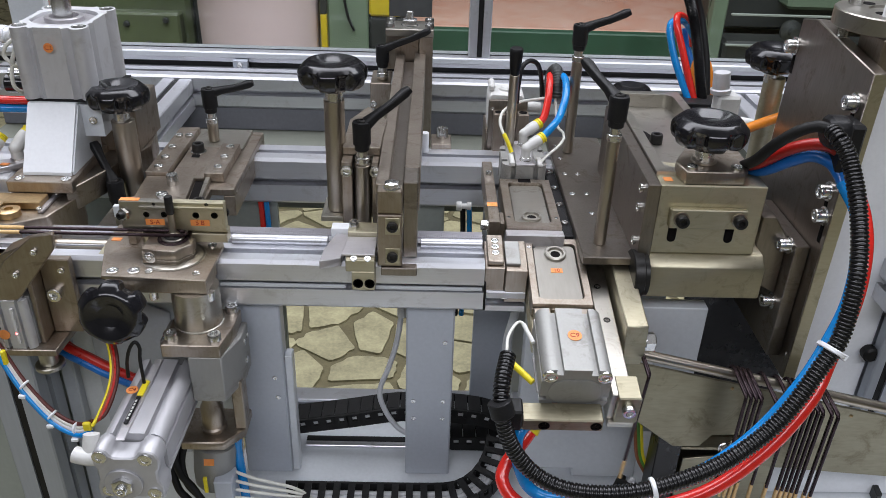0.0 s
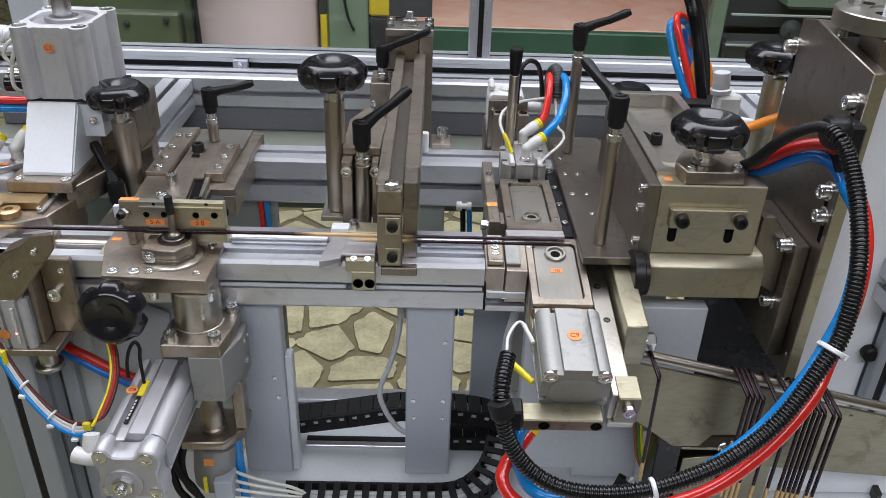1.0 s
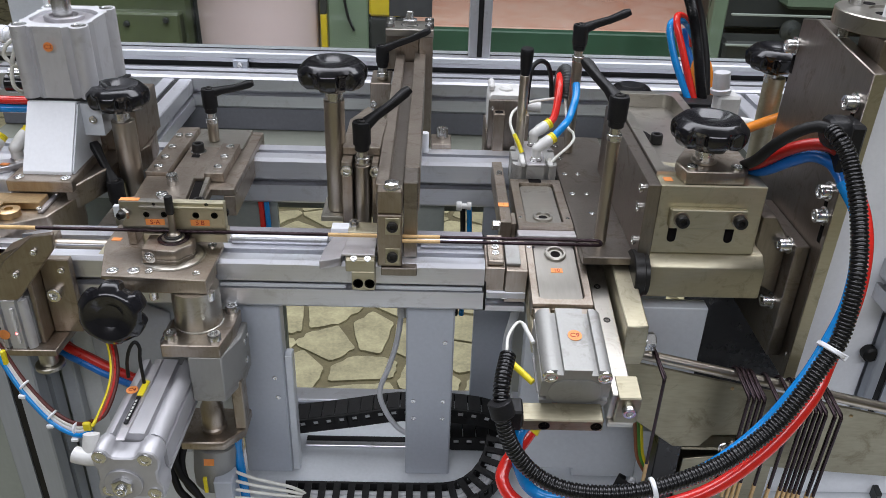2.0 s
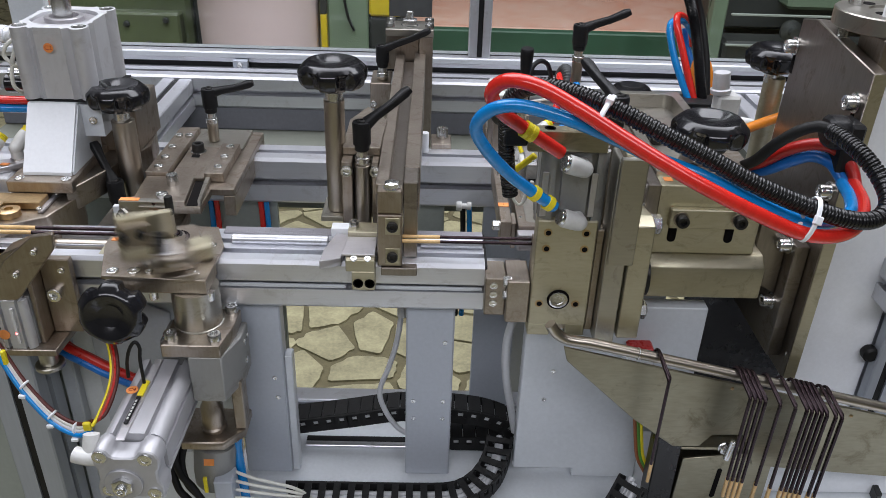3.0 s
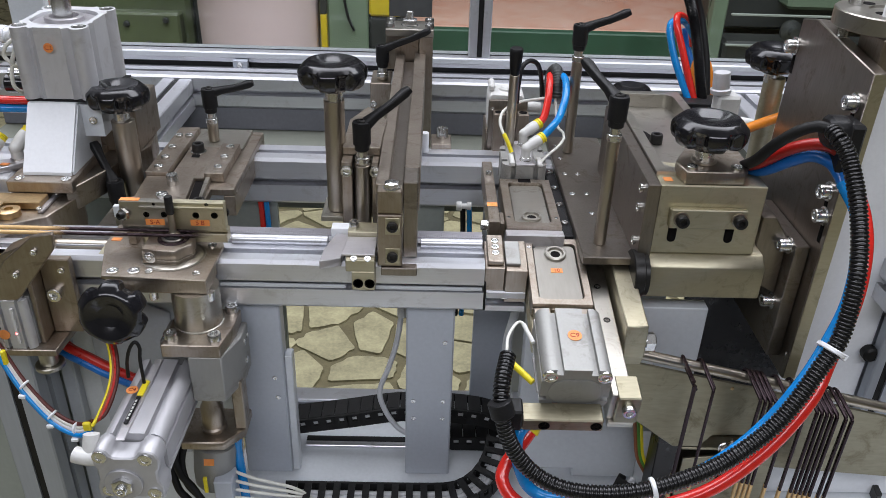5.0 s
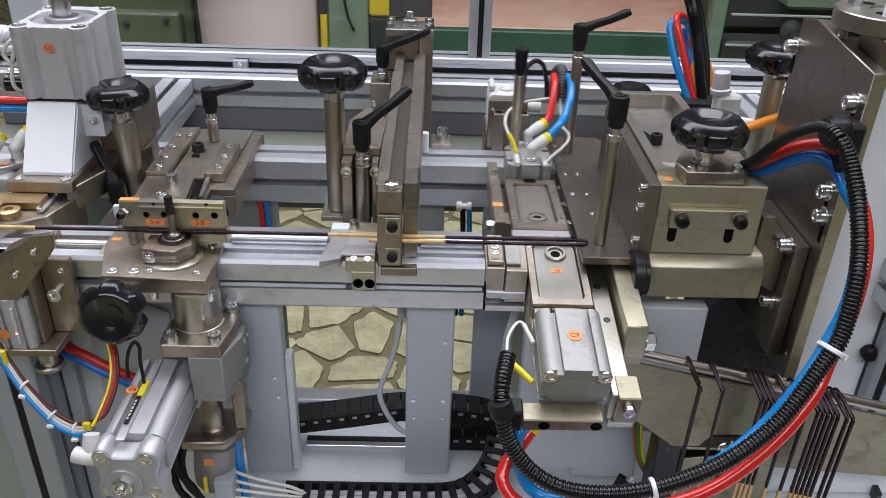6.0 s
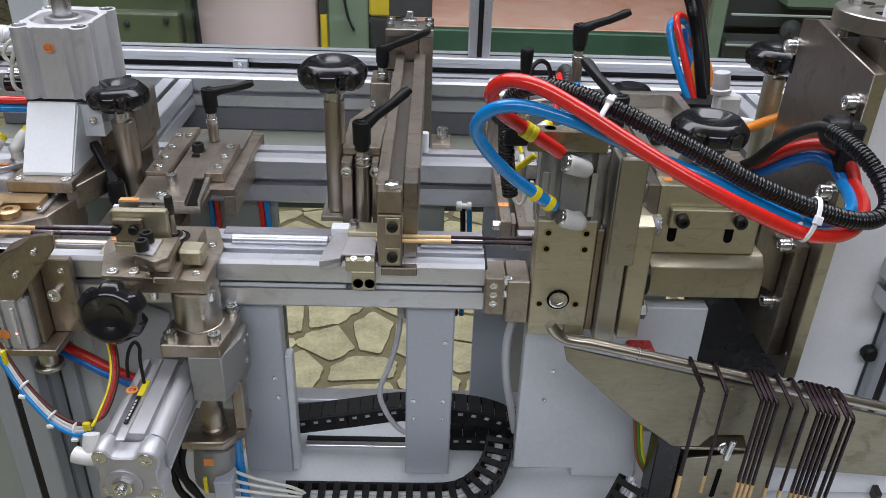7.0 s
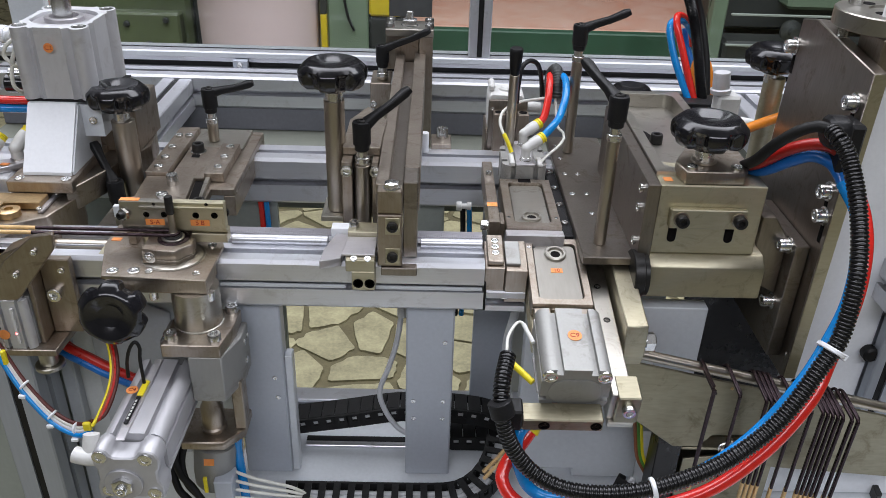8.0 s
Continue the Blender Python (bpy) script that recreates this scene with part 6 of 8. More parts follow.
    star_knob("star_knob", (0.252, 0.375, 1.027), (0, 0, 1), 0.0270, 0.022, "black lobed hand knob near the rear rail")
    bm = B()
    cyl(bm, (0.252, 0.375, 0.9355), (0.252, 0.375, 1.027), 0.008)
    solo("spindle_post", bm, CHROME, "steel post under a hand knob", "post", at=(0.243, 0.375, 0.9355))


def tall_plate():
    th = thing("tall_plate", (0.345, 0.07, 0.9), "tall nickel plated plate with socket screws, dark reflections in its colour", "plate")
    bm = B()
    prism(bm, [(-0.0062, 1.183), (0.108, 1.197), (0.138, 1.191), (0.150, 0.940), (0.103, 0.9065), (0.0875, 0.884), (0.0, 0.884), (-0.0030, 0.886)], "x", 0.340, 0.3515, 0.0008)
    # Dark reflections on the plate are put into its darker nickel
    part("plate", bm, NICKEL_DARK, th)
    # Edge strip brightened in colour for the light the front edge reflects
    bm = B()
    prism(bm, [(-0.0074, 1.1825), (-0.0064, 1.1825), (-0.0032, 0.8865), (-0.0042, 0.8865)], "x", 0.3405, 0.3510)
    part("ground_edge", bm, CHAMPAGNE, th, "front edge strip with reflected light put into its colour")
    for y, z in ((0.008, 1.155), (0.009, 1.076), (0.005, 1.055), (0.139, 1.165)):
        bm = B()
        lathe(bm, (0.340, y, z), (-1, 0, 0), [(0.0085, 0), (0.0085, 0.0015), (0.0062, 0.0018)], 28)
        part("washer", bm, ZINC, th)
        screw(th, (0.3385, y, z), (-1, 0, 0), 0.0064, 0.008)
    for y, z in ((0.008, 1.139), (0.009, 1.060), (0.004, 1.040), (0.137, 1.150)):
        bm = B()
        box(bm, 0.3396, 0.3399, y - 0.0028, y + 0.0028, z - 0.010, z + 0.008, 0)
        part("slot", bm, RECESS_SHADE, th, "dark slot")
    bm = B()
    cyl(bm, (0.3385, 0.0024, 0.9106), (0.3400, 0.0024, 0.9106), 0.0016)
    part("pin", bm, ZINC, th)
    # turned flange above
    fl = thing("flange", (0.355, 0.06, 1.205), "round nickel plated flange on a spacer block", "flange")
    bm = B()
    lathe(bm, (0.3745, 0.056, 1.204), (0, 0, 1), [(0.043, 0), (0.044, 0.001), (0.044, 0.013), (0.043, 0.014), (0.018, 0.014), (0.018, 0.012)], 56)
    part("disc", bm, NICKEL_BRIGHT, fl)
    bm = B()
    prism(bm, [(0.015, 1.172), (0.015, 1.2035), (0.055, 1.2035), (0.055, 1.185)], "x", 0.3525, 0.39, 0.001)
    part("spacer", bm, NICKEL, fl)
    for x, y in ((0.3525, 0.076), (0.3740, 0.0330)):
        screw(fl, (x, y, 1.2182), (0, 0, 1), 0.0062, 0.005)
    for x, y in ((0.3600, 0.0420), (0.3650, 0.0800)):
        bm = B()
        lathe(bm, (x, y, 1.2181), (0, 0, 1), [(0.0062, 0), (0.0058, 0.0003), (0, 0.0003)], 24)
        part("bore", bm, RECESS_SHADE, fl, "dark bore")
    bm = B()
    pts = [(0.3455, 0.070, 1.188 + 0.0008 * i) for i in range(21)]
    tubing(bm, pts, 0.004, 14, True, lambda i: 0.0046 if i % 2 else 0.0038)
    part("threaded_stud", bm, ZINC, fl, "threaded stud")
    # cable clip
    cl = thing("cable_clip", (0.325, -0.02, 1.13), "black plastic clip holding the corrugated conduit", "cable clip")
    bm = B()
    prism(bm, [(-0.033, 1.130), (-0.031, 1.149), (-0.022, 1.153), (-0.008, 1.151), (-0.004, 1.134), (-0.014, 1.127)], "x", 0.3075, 0.3245, 0.003)
    box(bm, 0.3240, 0.3397, -0.022, 0.006, 1.104, 1.146, 0.0025)
    part("body", bm, BLACK_PLASTIC, cl)
    bm = B()
    lathe(bm, (0.3073, -0.018, 1.143), (-1, 0, 0), [(0.004, 0), (0.004, 0.001), (0.002, 0.001), (0.002, 0.0003), (0, 0.0003)], 18)
    part("pin", bm, RUBBER, cl)
    # white covers behind
    bm = B()
    box(bm, 0.3545, 0.4365, 0.030, 0.034, 0.800, 1.30, 0.0006)
    solo("cover_sheet", bm, WHITE_PAINT, "white painted cover sheet behind the tall plate", "sheet", at=(0.48, 0.032, 0.88))
    # Black sheet added to stand in for the dark void below the press block
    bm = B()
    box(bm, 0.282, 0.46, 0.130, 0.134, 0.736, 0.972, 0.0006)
    solo("shadow_sheet", bm, BLACK_SHEET, "black glossy sheet in place of the dark void below the press block", "sheet", at=(0.27, 0.132, 0.74))
    up = thing("upright_profile", (0.4375, 0.016, 0.735), "slotted aluminium upright beside the white cover", "aluminium profile", "machine frame profiles")
    profile_bar("bar", "z", (0.4375, 0.016), 0.735, 1.30, 0.05, 0.03, [("bottom", 0.013), ("bottom", 0.037), ("left", 0.015)], "", up, ALU_MATTE)
    # Shade of the upright's two channels, put in as black strips
    for x in (0.4505, 0.4745):
        bm = B()
        box(bm, x - 0.0036, x + 0.0036, 0.0175, 0.019, 0.736, 1.299, 0)
        part("slot_insert", bm, BLACK_PLASTIC, up, "black strip for the shade inside the slot", smooth=False)
    bm = B()
    lathe(bm, (0.4335, 0.0299, 0.897), (0, -1, 0), [(0.006, 0), (0.0075, 0.001), (0.008, 0.003), (0.008, 0.009), (0.006, 0.011), (0, 0.0115)], 28)
    solo("rubber_button", bm, RUBBER, "round black rubber button on the cover frame", "button", at=(0.4335, 0.03, 0.897))


# ---------------- folding arm ----------------
HINGE = Vector((0.117, 0.006, 0.990))


def folding_arm():
    """Built lying flat and pointing to the front, with its origin on the hinge. Returns it for keying."""
    th = thing("folding_arm", HINGE, "hinged folding arm with an air cylinder and a pocketed plate", "folding arm")
    X, Z = HINGE.x, HINGE.z

    def slab(bm, x0, x1, a0, a1, n0, n1, bev=0.0008):
        """A block from a0 to a1 along the arm, n0 to n1 over the hinge."""
        return box(bm, X + x0, X + x1, HINGE.y - a1, HINGE.y - a0, Z + n0, Z + n1, bev)

    def at(x, a, n):
        return (X + x, HINGE.y - a, Z + n)
    tray(th, "pocket_plate", X - 0.027, X + 0.0258, HINGE.y - 0.040, HINGE.y + 0.0495, Z - 0.014, Z + 0.001, 0.0066, 0.006, NICKEL, 0.0055, 0.0026, SATIN)
    ring_seat(th, at(0.0002, -0.029, -0.0018), 0.0100)
    sticker(th, at_up(*at(-0.0008, -0.0065, -0.00165)), 0.0105, 0.0058, "10", 0.0058)
    for x in (-0.0238, 0.0228):
        bm = B()
        lathe(bm, at(x, -0.036, 0.0011), (0, 0, 1), [(0.0018, 0), (0.0016, 0.0004)], 14)
        part("pin", bm, ZINC, th)
    # base block, seen from below when the arm stands up
    bm = B()
    slab(bm, -0.0276, 0.0225, -0.034, 0.069, -0.0303, -0.0145, 0.0010)
    part("base_block", bm, CHAMPAGNE, th)
    for x, a in ((-0.0184, 0.058), (0.0132, 0.058), (-0.0187, 0.043), (0.0132, 0.043), (-0.0200, -0.0117), (0.0115, -0.0115)):
        bm = B()
        lathe(bm, at(x, a, -0.0303), (0, 0, -1), [(0.0036, 0), (0.0036, 0.0003), (0.0030, 0.0003), (0.0029, 0.0001), (0.0020, 0.0001)], 24)
        rim_ = part("threaded_hole", bm, BRASS, th, "threaded hole with a bright rim")
        bm = B()
        lathe(bm, at(x + 0.0004, a - 0.0004, -0.0304), (0, 0, -1), [(0.0023, 0), (0.0023, 0.0002), (0, 0.0002)], 20)
        part("bore", bm, RECESS_SHADE, rim_, "dark bore")
    bm = B()
    lathe(bm, at(-0.0037, -0.0072, -0.0304), (0, 0, -1), [(0.0098, 0), (0.0098, 0.0006), (0.0085, 0.0006), (0.0085, 0.0001)], 32)
    part("counterbore", bm, RECESS_SHADE, th)
    screw(th, at(-0.0037, -0.0072, -0.0304), (0, 0, -1), 0.0080, 0.002)
    bm = B()
    slab(bm, -0.0276, -0.008, -0.0465, -0.0343, -0.0285, -0.0145)
    slab(bm, 0.006, 0.0225, -0.0465, -0.0343, -0.0285, -0.0145)
    part("heel", bm, CHAMPAGNE, th)
    # slide between plate and cylinder
    for x0, x1 in ((-0.0255, -0.0115), (0.0115, 0.0255)):
        bm = B()
        slab(bm, x0, x1, 0.0405, 0.0525, -0.012, -0.003, 0.0005)
        part("guide_lug", bm, NICKEL, th)
    # cylinder
    cylinder_block(th, X - 0.0275, X + 0.0265, HINGE.y - 0.1285, HINGE.y - 0.0600, Z - 0.0285, Z + 0.0150, "y", "cylinder_body", ALU_MILLED)
    bm = B()
    lathe(bm, at(-0.0005, 0.1287, -0.009), (0, -1, 0), [(0.0128, 0), (0.0128, 0.0006), (0.0120, 0.0010), (0.0001, 0.0010)], 48, lambda a, r, z: r * (1 + 0.62 * abs(math.cos(a)) ** 1.5))
    part("end_cap", bm, ALU_MILLED, th, "oval end cap")
    for x in (-0.0215, 0.0205):
        screw(th, at(x, 0.1285, 0.0085), (0, -1, 0), 0.0058, 0.002)
    sticker(th, at_up(*at(0.001, 0.0915, 0.0151)), 0.0115, 0.0115, "C9", 0.0064, True)
    for x in (-0.027, 0.012):
        bm = B()
        slab(bm, x, x + 0.005, 0.073, 0.112, -0.0305, -0.0286, 0.0004)
        part("sensor_rail", bm, ALU_PLATE, th)
    # end bar with two holes
    bm = B()
    slab(bm, -0.0415, 0.0215, 0.1300, 0.1480, -0.0330, -0.0205, 0.0010)
    part("end_bar", bm, GUIDE, th)
    bores(th, [at(-0.0245, 0.1480, -0.0270), at(0.0160, 0.1480, -0.0270)], (0, -1, 0), 0.0036)
    # clamp for the conduit
    bm = B()
    slab(bm, -0.0600, -0.0417, 0.134, 0.1495, -0.0325, -0.0100, 0.0015)
    lathe(bm, at(-0.0612, 0.1480, 0.0010), (0.30, -0.44, -0.85), [(0.0086, 0), (0.0094, 0.001), (0.0094, 0.012), (0.0086, 0.013)], 28)
    part("conduit_clamp", bm, BLACK_PLASTIC, th, "black conduit clamp")
    # side rail and outer bar
    bm = B()
    slab(bm, 0.0296, 0.0462, -0.045, 0.128, -0.042, -0.013)
    part("side_rail", bm, NICKEL_BRIGHT, th)
    bm = B()
    slab(bm, 0.0300, 0.0510, 0.038, 0.132, -0.0480, -0.0422)
    part("wear_bar", bm, NICKEL_BRIGHT, th, "ground steel wear bar")
    bores(th, [at(0.0365, 0.001, -0.013), at(0.0385, 0.044, -0.013)], (0, 0, 1), 0.0024)
    bm = B()
    slab(bm, 0.0340, 0.0530, 0.1075, 0.132, -0.0420, -0.0125, 0.0010)
    part("stop_block", bm, GUIDE, th)
    screw(th, at(0.0435, 0.132, -0.024), (0, -1, 0), 0.0055, 0.006)
    bm = B()
    prism(bm, [(HINGE.y - 0.074, Z - 0.026), (HINGE.y - 0.068, Z + 0.0035), (HINGE.y + 0.016, Z + 0.0035), (HINGE.y + 0.040, Z - 0.014), (HINGE.y + 0.040, Z - 0.040), (HINGE.y - 0.070, Z - 0.040)], "x", X + 0.0490, X + 0.0675, 0.0010)
    part("outer_bar", bm, CHAMPAGNE, th)
    bm = B()
    slab(bm, 0.0228, 0.0292, -0.040, 0.060, -0.028, -0.017)
    part("cross_bar", bm, NICKEL, th)
    for a in (0.0625, -0.0235):
        hex_bolt(th, at(0.0675, a, -0.019), (1, 0, 0), 0.0072, 0.010)
    # jaw on the inner side
    bm = B()
    slab(bm, -0.0645, -0.0500, -0.034, 0.003, 0.0110, 0.0165)
    part("jaw", bm, NICKEL, th)
    for a in (-0.025, -0.0165, -0.008):
        screw(th, at(-0.0572, a, 0.0165), (0, 0, 1), 0.0034, 0.001)
    bm = B()
    slab(bm, -0.0665, -0.0484, -0.032, 0.006, -0.020, 0.0108)
    part("jaw_base", bm, NICKEL, th)
    for a in (-0.001, -0.010, -0.019):
        screw(th, at(-0.0590, a, -0.020), (0, 0, -1), 0.0034, 0.001)
    bm = B()
    slab(bm, -0.0481, -0.0285, -0.034, 0.008, -0.028, 0.010)
    part("jaw_carrier", bm, NICKEL, th)
    bm = B()
    slab(bm, -0.0480, -0.0350, -0.030, 0.002, 0.0102, 0.0128, 0.0005)
    part("wear_plate", bm, ALU_MILLED, th, "milled aluminium wear plate")
    for a in (0.0040, -0.0085):
        hex_bolt(th, at(-0.0440, a, -0.0215), (-1, 0, 0), 0.0042, 0.0075)
    # air fittings on the underside
    for x, a in ((0.0040, 0.072), (0.0032, 0.119)):
        bm = B()
        p = Vector(at(x, a, -0.0285))
        w = Vector((-0.018, -0.007, -0.004)).normalized()
        k = p + Vector((0, 0, -0.0095))
        cyl(bm, p, k, 0.0060)
        lathe(bm, k, w, [(0.0008, -0.0072), (0.0040, -0.0062), (0.0064, -0.0035), (0.0072, 0), (0.0072, 0.004), (0.0076, 0.005), (0.0076, 0.0145), (0.0068, 0.0155), (0.0045, 0.0155)], 24)
        part("elbow_fitting", bm, FITTING, th, "pale grey push-in elbow")
        bm = B()
        d, q = w, k + w * 0.0155
        cyl(bm, q - d * 0.0005, q + d * 0.0030, 0.0066)
        part("release_ring", bm, ZINC, th, "bright release ring")
    # sensor lead at the side
    bm = B()
    tubing(bm, spline([at(-0.0300, 0.088, 0.003), at(-0.0368, 0.069, 0.004), at(-0.0424, 0.0675, 0.004), at(-0.0503, 0.0823, 0.004), at(-0.0523, 0.096, 0.003), at(-0.0520, 0.0985, -0.003), at(-0.0500, 0.1005, -0.006)], 8), 0.0013, 10)
    part("sensor_lead", bm, WHITE_WIRE, th, "white sensor lead")
    bm = B()
    cyl(bm, at(-0.0510, 0.0990, -0.006), at(-0.0320, 0.1185, -0.011), 0.0027)
    part("tag", bm, YELLOW, th, "yellow cable tag")
    bm = B()
    cyl(bm, at(-0.0370, 0.0685, 0.004), at(-0.0305, 0.0890, 0.003), 0.0018)
    part("sensor", bm, FITTING, th, "pale plastic sensor")
    return th


CARRIAGE = carriage()
valve_block()
base_plates()
press_head()
tall_plate()
ARM = folding_arm()


# ---------------- hang rail and rods ----------------
RAIL_A, RAIL_B = Vector((0.1832, -0.05, 0.9457)), Vector((0.4152, -0.05, 0.8911))


def hang_rail():
    th = thing("hang_rail", (0.2, -0.05, 0.85), "sloping bright steel rod over a bent steel guide plate", "hang rail")
    bm = B()
    pts = spline([(0.1041, -0.05, 0.9745), (0.1105, -0.05, 0.9652), (0.1208, -0.05, 0.9590), (0.140, -0.05, 0.9558)], 8)
    tubing(bm, pts + [Vector((0.1832, -0.05, 0.9457)), Vector((0.50, -0.05, 0.8711))], 0.0048, 16)
    part("rod", bm, CHROME, th)
    bm = B()
    cyl(bm, RAIL_A.lerp(RAIL_B, 0.0), RAIL_A.lerp(RAIL_B, -0.004), 0.0055)
    part("sleeve", bm, ZINC, th)
    bm = B()
    prism(bm, [(0.120, 0.9445), (0.50, 0.857), (0.50, 0.795), (0.3142, 0.8103), (0.298, 0.8484), (0.2689, 0.8476), (0.2583, 0.8334), (0.2342, 0.8328), (0.1921, 0.865), (0.124, 0.930)], "y", -0.042, -0.039, 0.0006)
    part("guide_plate", bm, GUIDE, th, "brownish steel guide plate")
    bm = B()
    prism(bm, [(0.249, 0.8120), (0.312, 0.8205), (0.3142, 0.8098), (0.336, 0.8085), (0.336, 0.736), (0.246, 0.736)], "y", -0.036, -0.033, 0.0006)
    low = part("lower_plate", bm, GUIDE, th, "darker lower plate with a slot")
    bm = B()
    prism(bm, [(0.2850, 0.7995), (0.2875, 0.8005), (0.2895, 0.7985), (0.2880, 0.7640), (0.2855, 0.7615), (0.2830, 0.7635)], "y", -0.0364, -0.0345)
    part("slot", bm, RECESS_SHADE, low, "dark slot")
    bm = B()
    box(bm, 0.222, 0.2455, -0.036, -0.012, 0.7355, 0.850, 0.001)
    part("leg", bm, BLACK_SHEET, th, "dark upright leg")
    bm = B()
    box(bm, 0.2457, 0.330, -0.016, -0.012, 0.7355, 0.858, 0.001)
    box(bm, 0.2457, 0.312, -0.034, -0.0162, 0.8215, 0.8245, 0.0006)
    part("back_plate", bm, GUIDE, th, "brownish steel back plate")
    bm = B()
    cyl(bm, (0.285, -0.046, 0.822), (0.288, -0.046, 0.845), 0.003)
    part("pin", bm, ZINC, th)
    hex_bolt(th, (0.2855, -0.036, 0.828), (0, -1, 0), 0.005, 0.006)
    for x, z in ((0.276, 0.903), (0.392, 0.874)):
        bm = B()
        lathe(bm, (x, -0.042, z), (0, -1, 0), [(0.0017, 0), (0.0016, 0.0006), (0.001, 0.0010), (0, 0.0011)], 14)
        part("weld_pip", bm, BRASS, th)


LEG_GAP = 0.0085
KNEE_X, LOOP_X, TIP_X = 0.102, 0.140, -0.043
ROD_Y, ROD_Z = 0.006, 1.0226


def tip_and_leg(parent, name, start, end, sleeve, r=0.0016):
    """A straight leg whose far end carries a tan sleeve."""
    start, end = Vector(start), Vector(end)
    d = (end - start).normalized()
    bm = B()
    cyl(bm, start, end - d * sleeve, r, n=12, ch=0.0002)
    leg = part(name, bm, ROD, parent)
    bm = B()
    cyl(bm, end - d * sleeve, end, r * 1.15, n=12, ch=0.0003)
    part("tip", bm, TAN, leg, "tan end sleeve")
    return leg


def hung_hairpin(label, group):
    """A finished hairpin as it hangs: loop over the rod, then forward, then straight down. Origin on top of the rod."""
    th = thing("bent_hairpin", (0, 0, 0), label, "bent rod", group)
    for k, dx in ((0, -0.0006), (1, 0.0012)):
        y = -0.031 + 0.004 * k
        bm = B()
        tubing(bm, spline([(-0.002, 0.0058, -0.0050), (-0.001, 0.0052, -0.0008), (0.0003 + dx * 0.3, 0.001, 0.0018), (0.0012 + dx * 0.7, y * 0.5, -0.001), (0.0028 + dx, y * 0.95, -0.005), (0.0030 + dx, y, -0.0075), (0.0030 + dx, y, -0.0105)], 6), 0.00138, 12)
        part("hook", bm, ROD, th)
        tip_and_leg(th, "leg", (0.0030 + dx, y, -0.0100), (0.0030 + dx, y + 0.002, -0.122), 0.0215, 0.00138)
    return th


def hairpin(label):
    """A hairpin lying along the line, folded at the knee by keys: loop section and straight legs. Origin on the knee."""
    th = thing("hairpin_rod", (KNEE_X, ROD_Y, ROD_Z), label, "bent rod", "hairpin rods")
    h = LEG_GAP / 2
    legs = []
    for s in (-1, 1):
        legs.append(tip_and_leg(th, "leg", (KNEE_X, ROD_Y + s * h, ROD_Z), (TIP_X, ROD_Y + s * h, ROD_Z), 0.042, 0.00145))
    pts = [Vector((KNEE_X, ROD_Y - h, ROD_Z)), Vector((LOOP_X - h, ROD_Y - h, ROD_Z))]
    pts += [Vector((LOOP_X - h + h * math.sin(a), ROD_Y - h * math.cos(a), ROD_Z)) for a in [math.pi * k / 10 for k in range(1, 10)]]
    pts += [Vector((LOOP_X - h, ROD_Y + h, ROD_Z)), Vector((KNEE_X, ROD_Y + h, ROD_Z))]
    bm = B()
    tubing(bm, pts, 0.0016, 10)
    loop = part("loop", bm, ROD, th)
    return th, loop, legs


BEND = math.pi * LEG_GAP / 2
HALF, SLEEVE = 0.186, 0.066


def blank(label):
    """A straight rod centred on the bending pin: fixed half, six short links, swinging half. Origin at the start of the bend."""
    th = thing("rod_blank", (PIN[0], ROD_Y + LEG_GAP / 2, ROD_Z), label, "rod", "hairpin rods")
    o = Vector(th.location)
    tip_and_leg(th, "leg", o, o + Vector((-HALF, 0, 0)), SLEEVE)
    links = []
    for i in range(6):
        bm = B()
        cyl(bm, (-BEND / 12 * 1.15, 0, 0), (BEND / 12 * 1.15, 0, 0), 0.0016, n=12, ch=0.0002)
        links.append(part("bend_link", bm, ROD, None))
        links[-1].parent = th
    bm = B()
    cyl(bm, (0, 0, 0), (HALF - SLEEVE, 0, 0), 0.0016, n=12, ch=0.0002)
    swing = part("leg", bm, ROD, None)
    swing.parent = th
    bm = B()
    cyl(bm, (HALF - SLEEVE, 0, 0), (HALF, 0, 0), 0.0018, n=12, ch=0.0003)
    t = part("tip", bm, TAN, None, "tan end sleeve")
    t.parent = swing
    return th, links, swing


def bend_pose(i, angle):
    """The pose of bend link i, or of the swinging half for i = 6, when the rod is bent by `angle` degrees."""
    a = radians(angle)
    s = BEND * (i + 0.5) / 6 if i < 6 else BEND
    if a < 1e-4:
        return pose(s, 0, 0)
    r = BEND / a
    phi = a * s / BEND
    return pose(r * math.sin(phi), -r * (1 - math.cos(phi)), 0, 0, 0, -math.degrees(phi))


hang_rail()
FIRST = hung_hairpin("dark bent hairpin rod hooked over the sloping rail", "hung hairpins")
HUNG = [FIRST]
for k in range(13):
    HUNG.append(copy_thing(FIRST, pose(0, 0, 0)))
PIN_ONE, LOOP_ONE, LEGS_ONE = hairpin("dark hairpin rod with tan ends passing along the line")
BLANK_TWO = blank("straight dark rod with tan ends, later bent into a hairpin")
BLANK_THREE = blank("dark rod with tan ends fed in from the side")


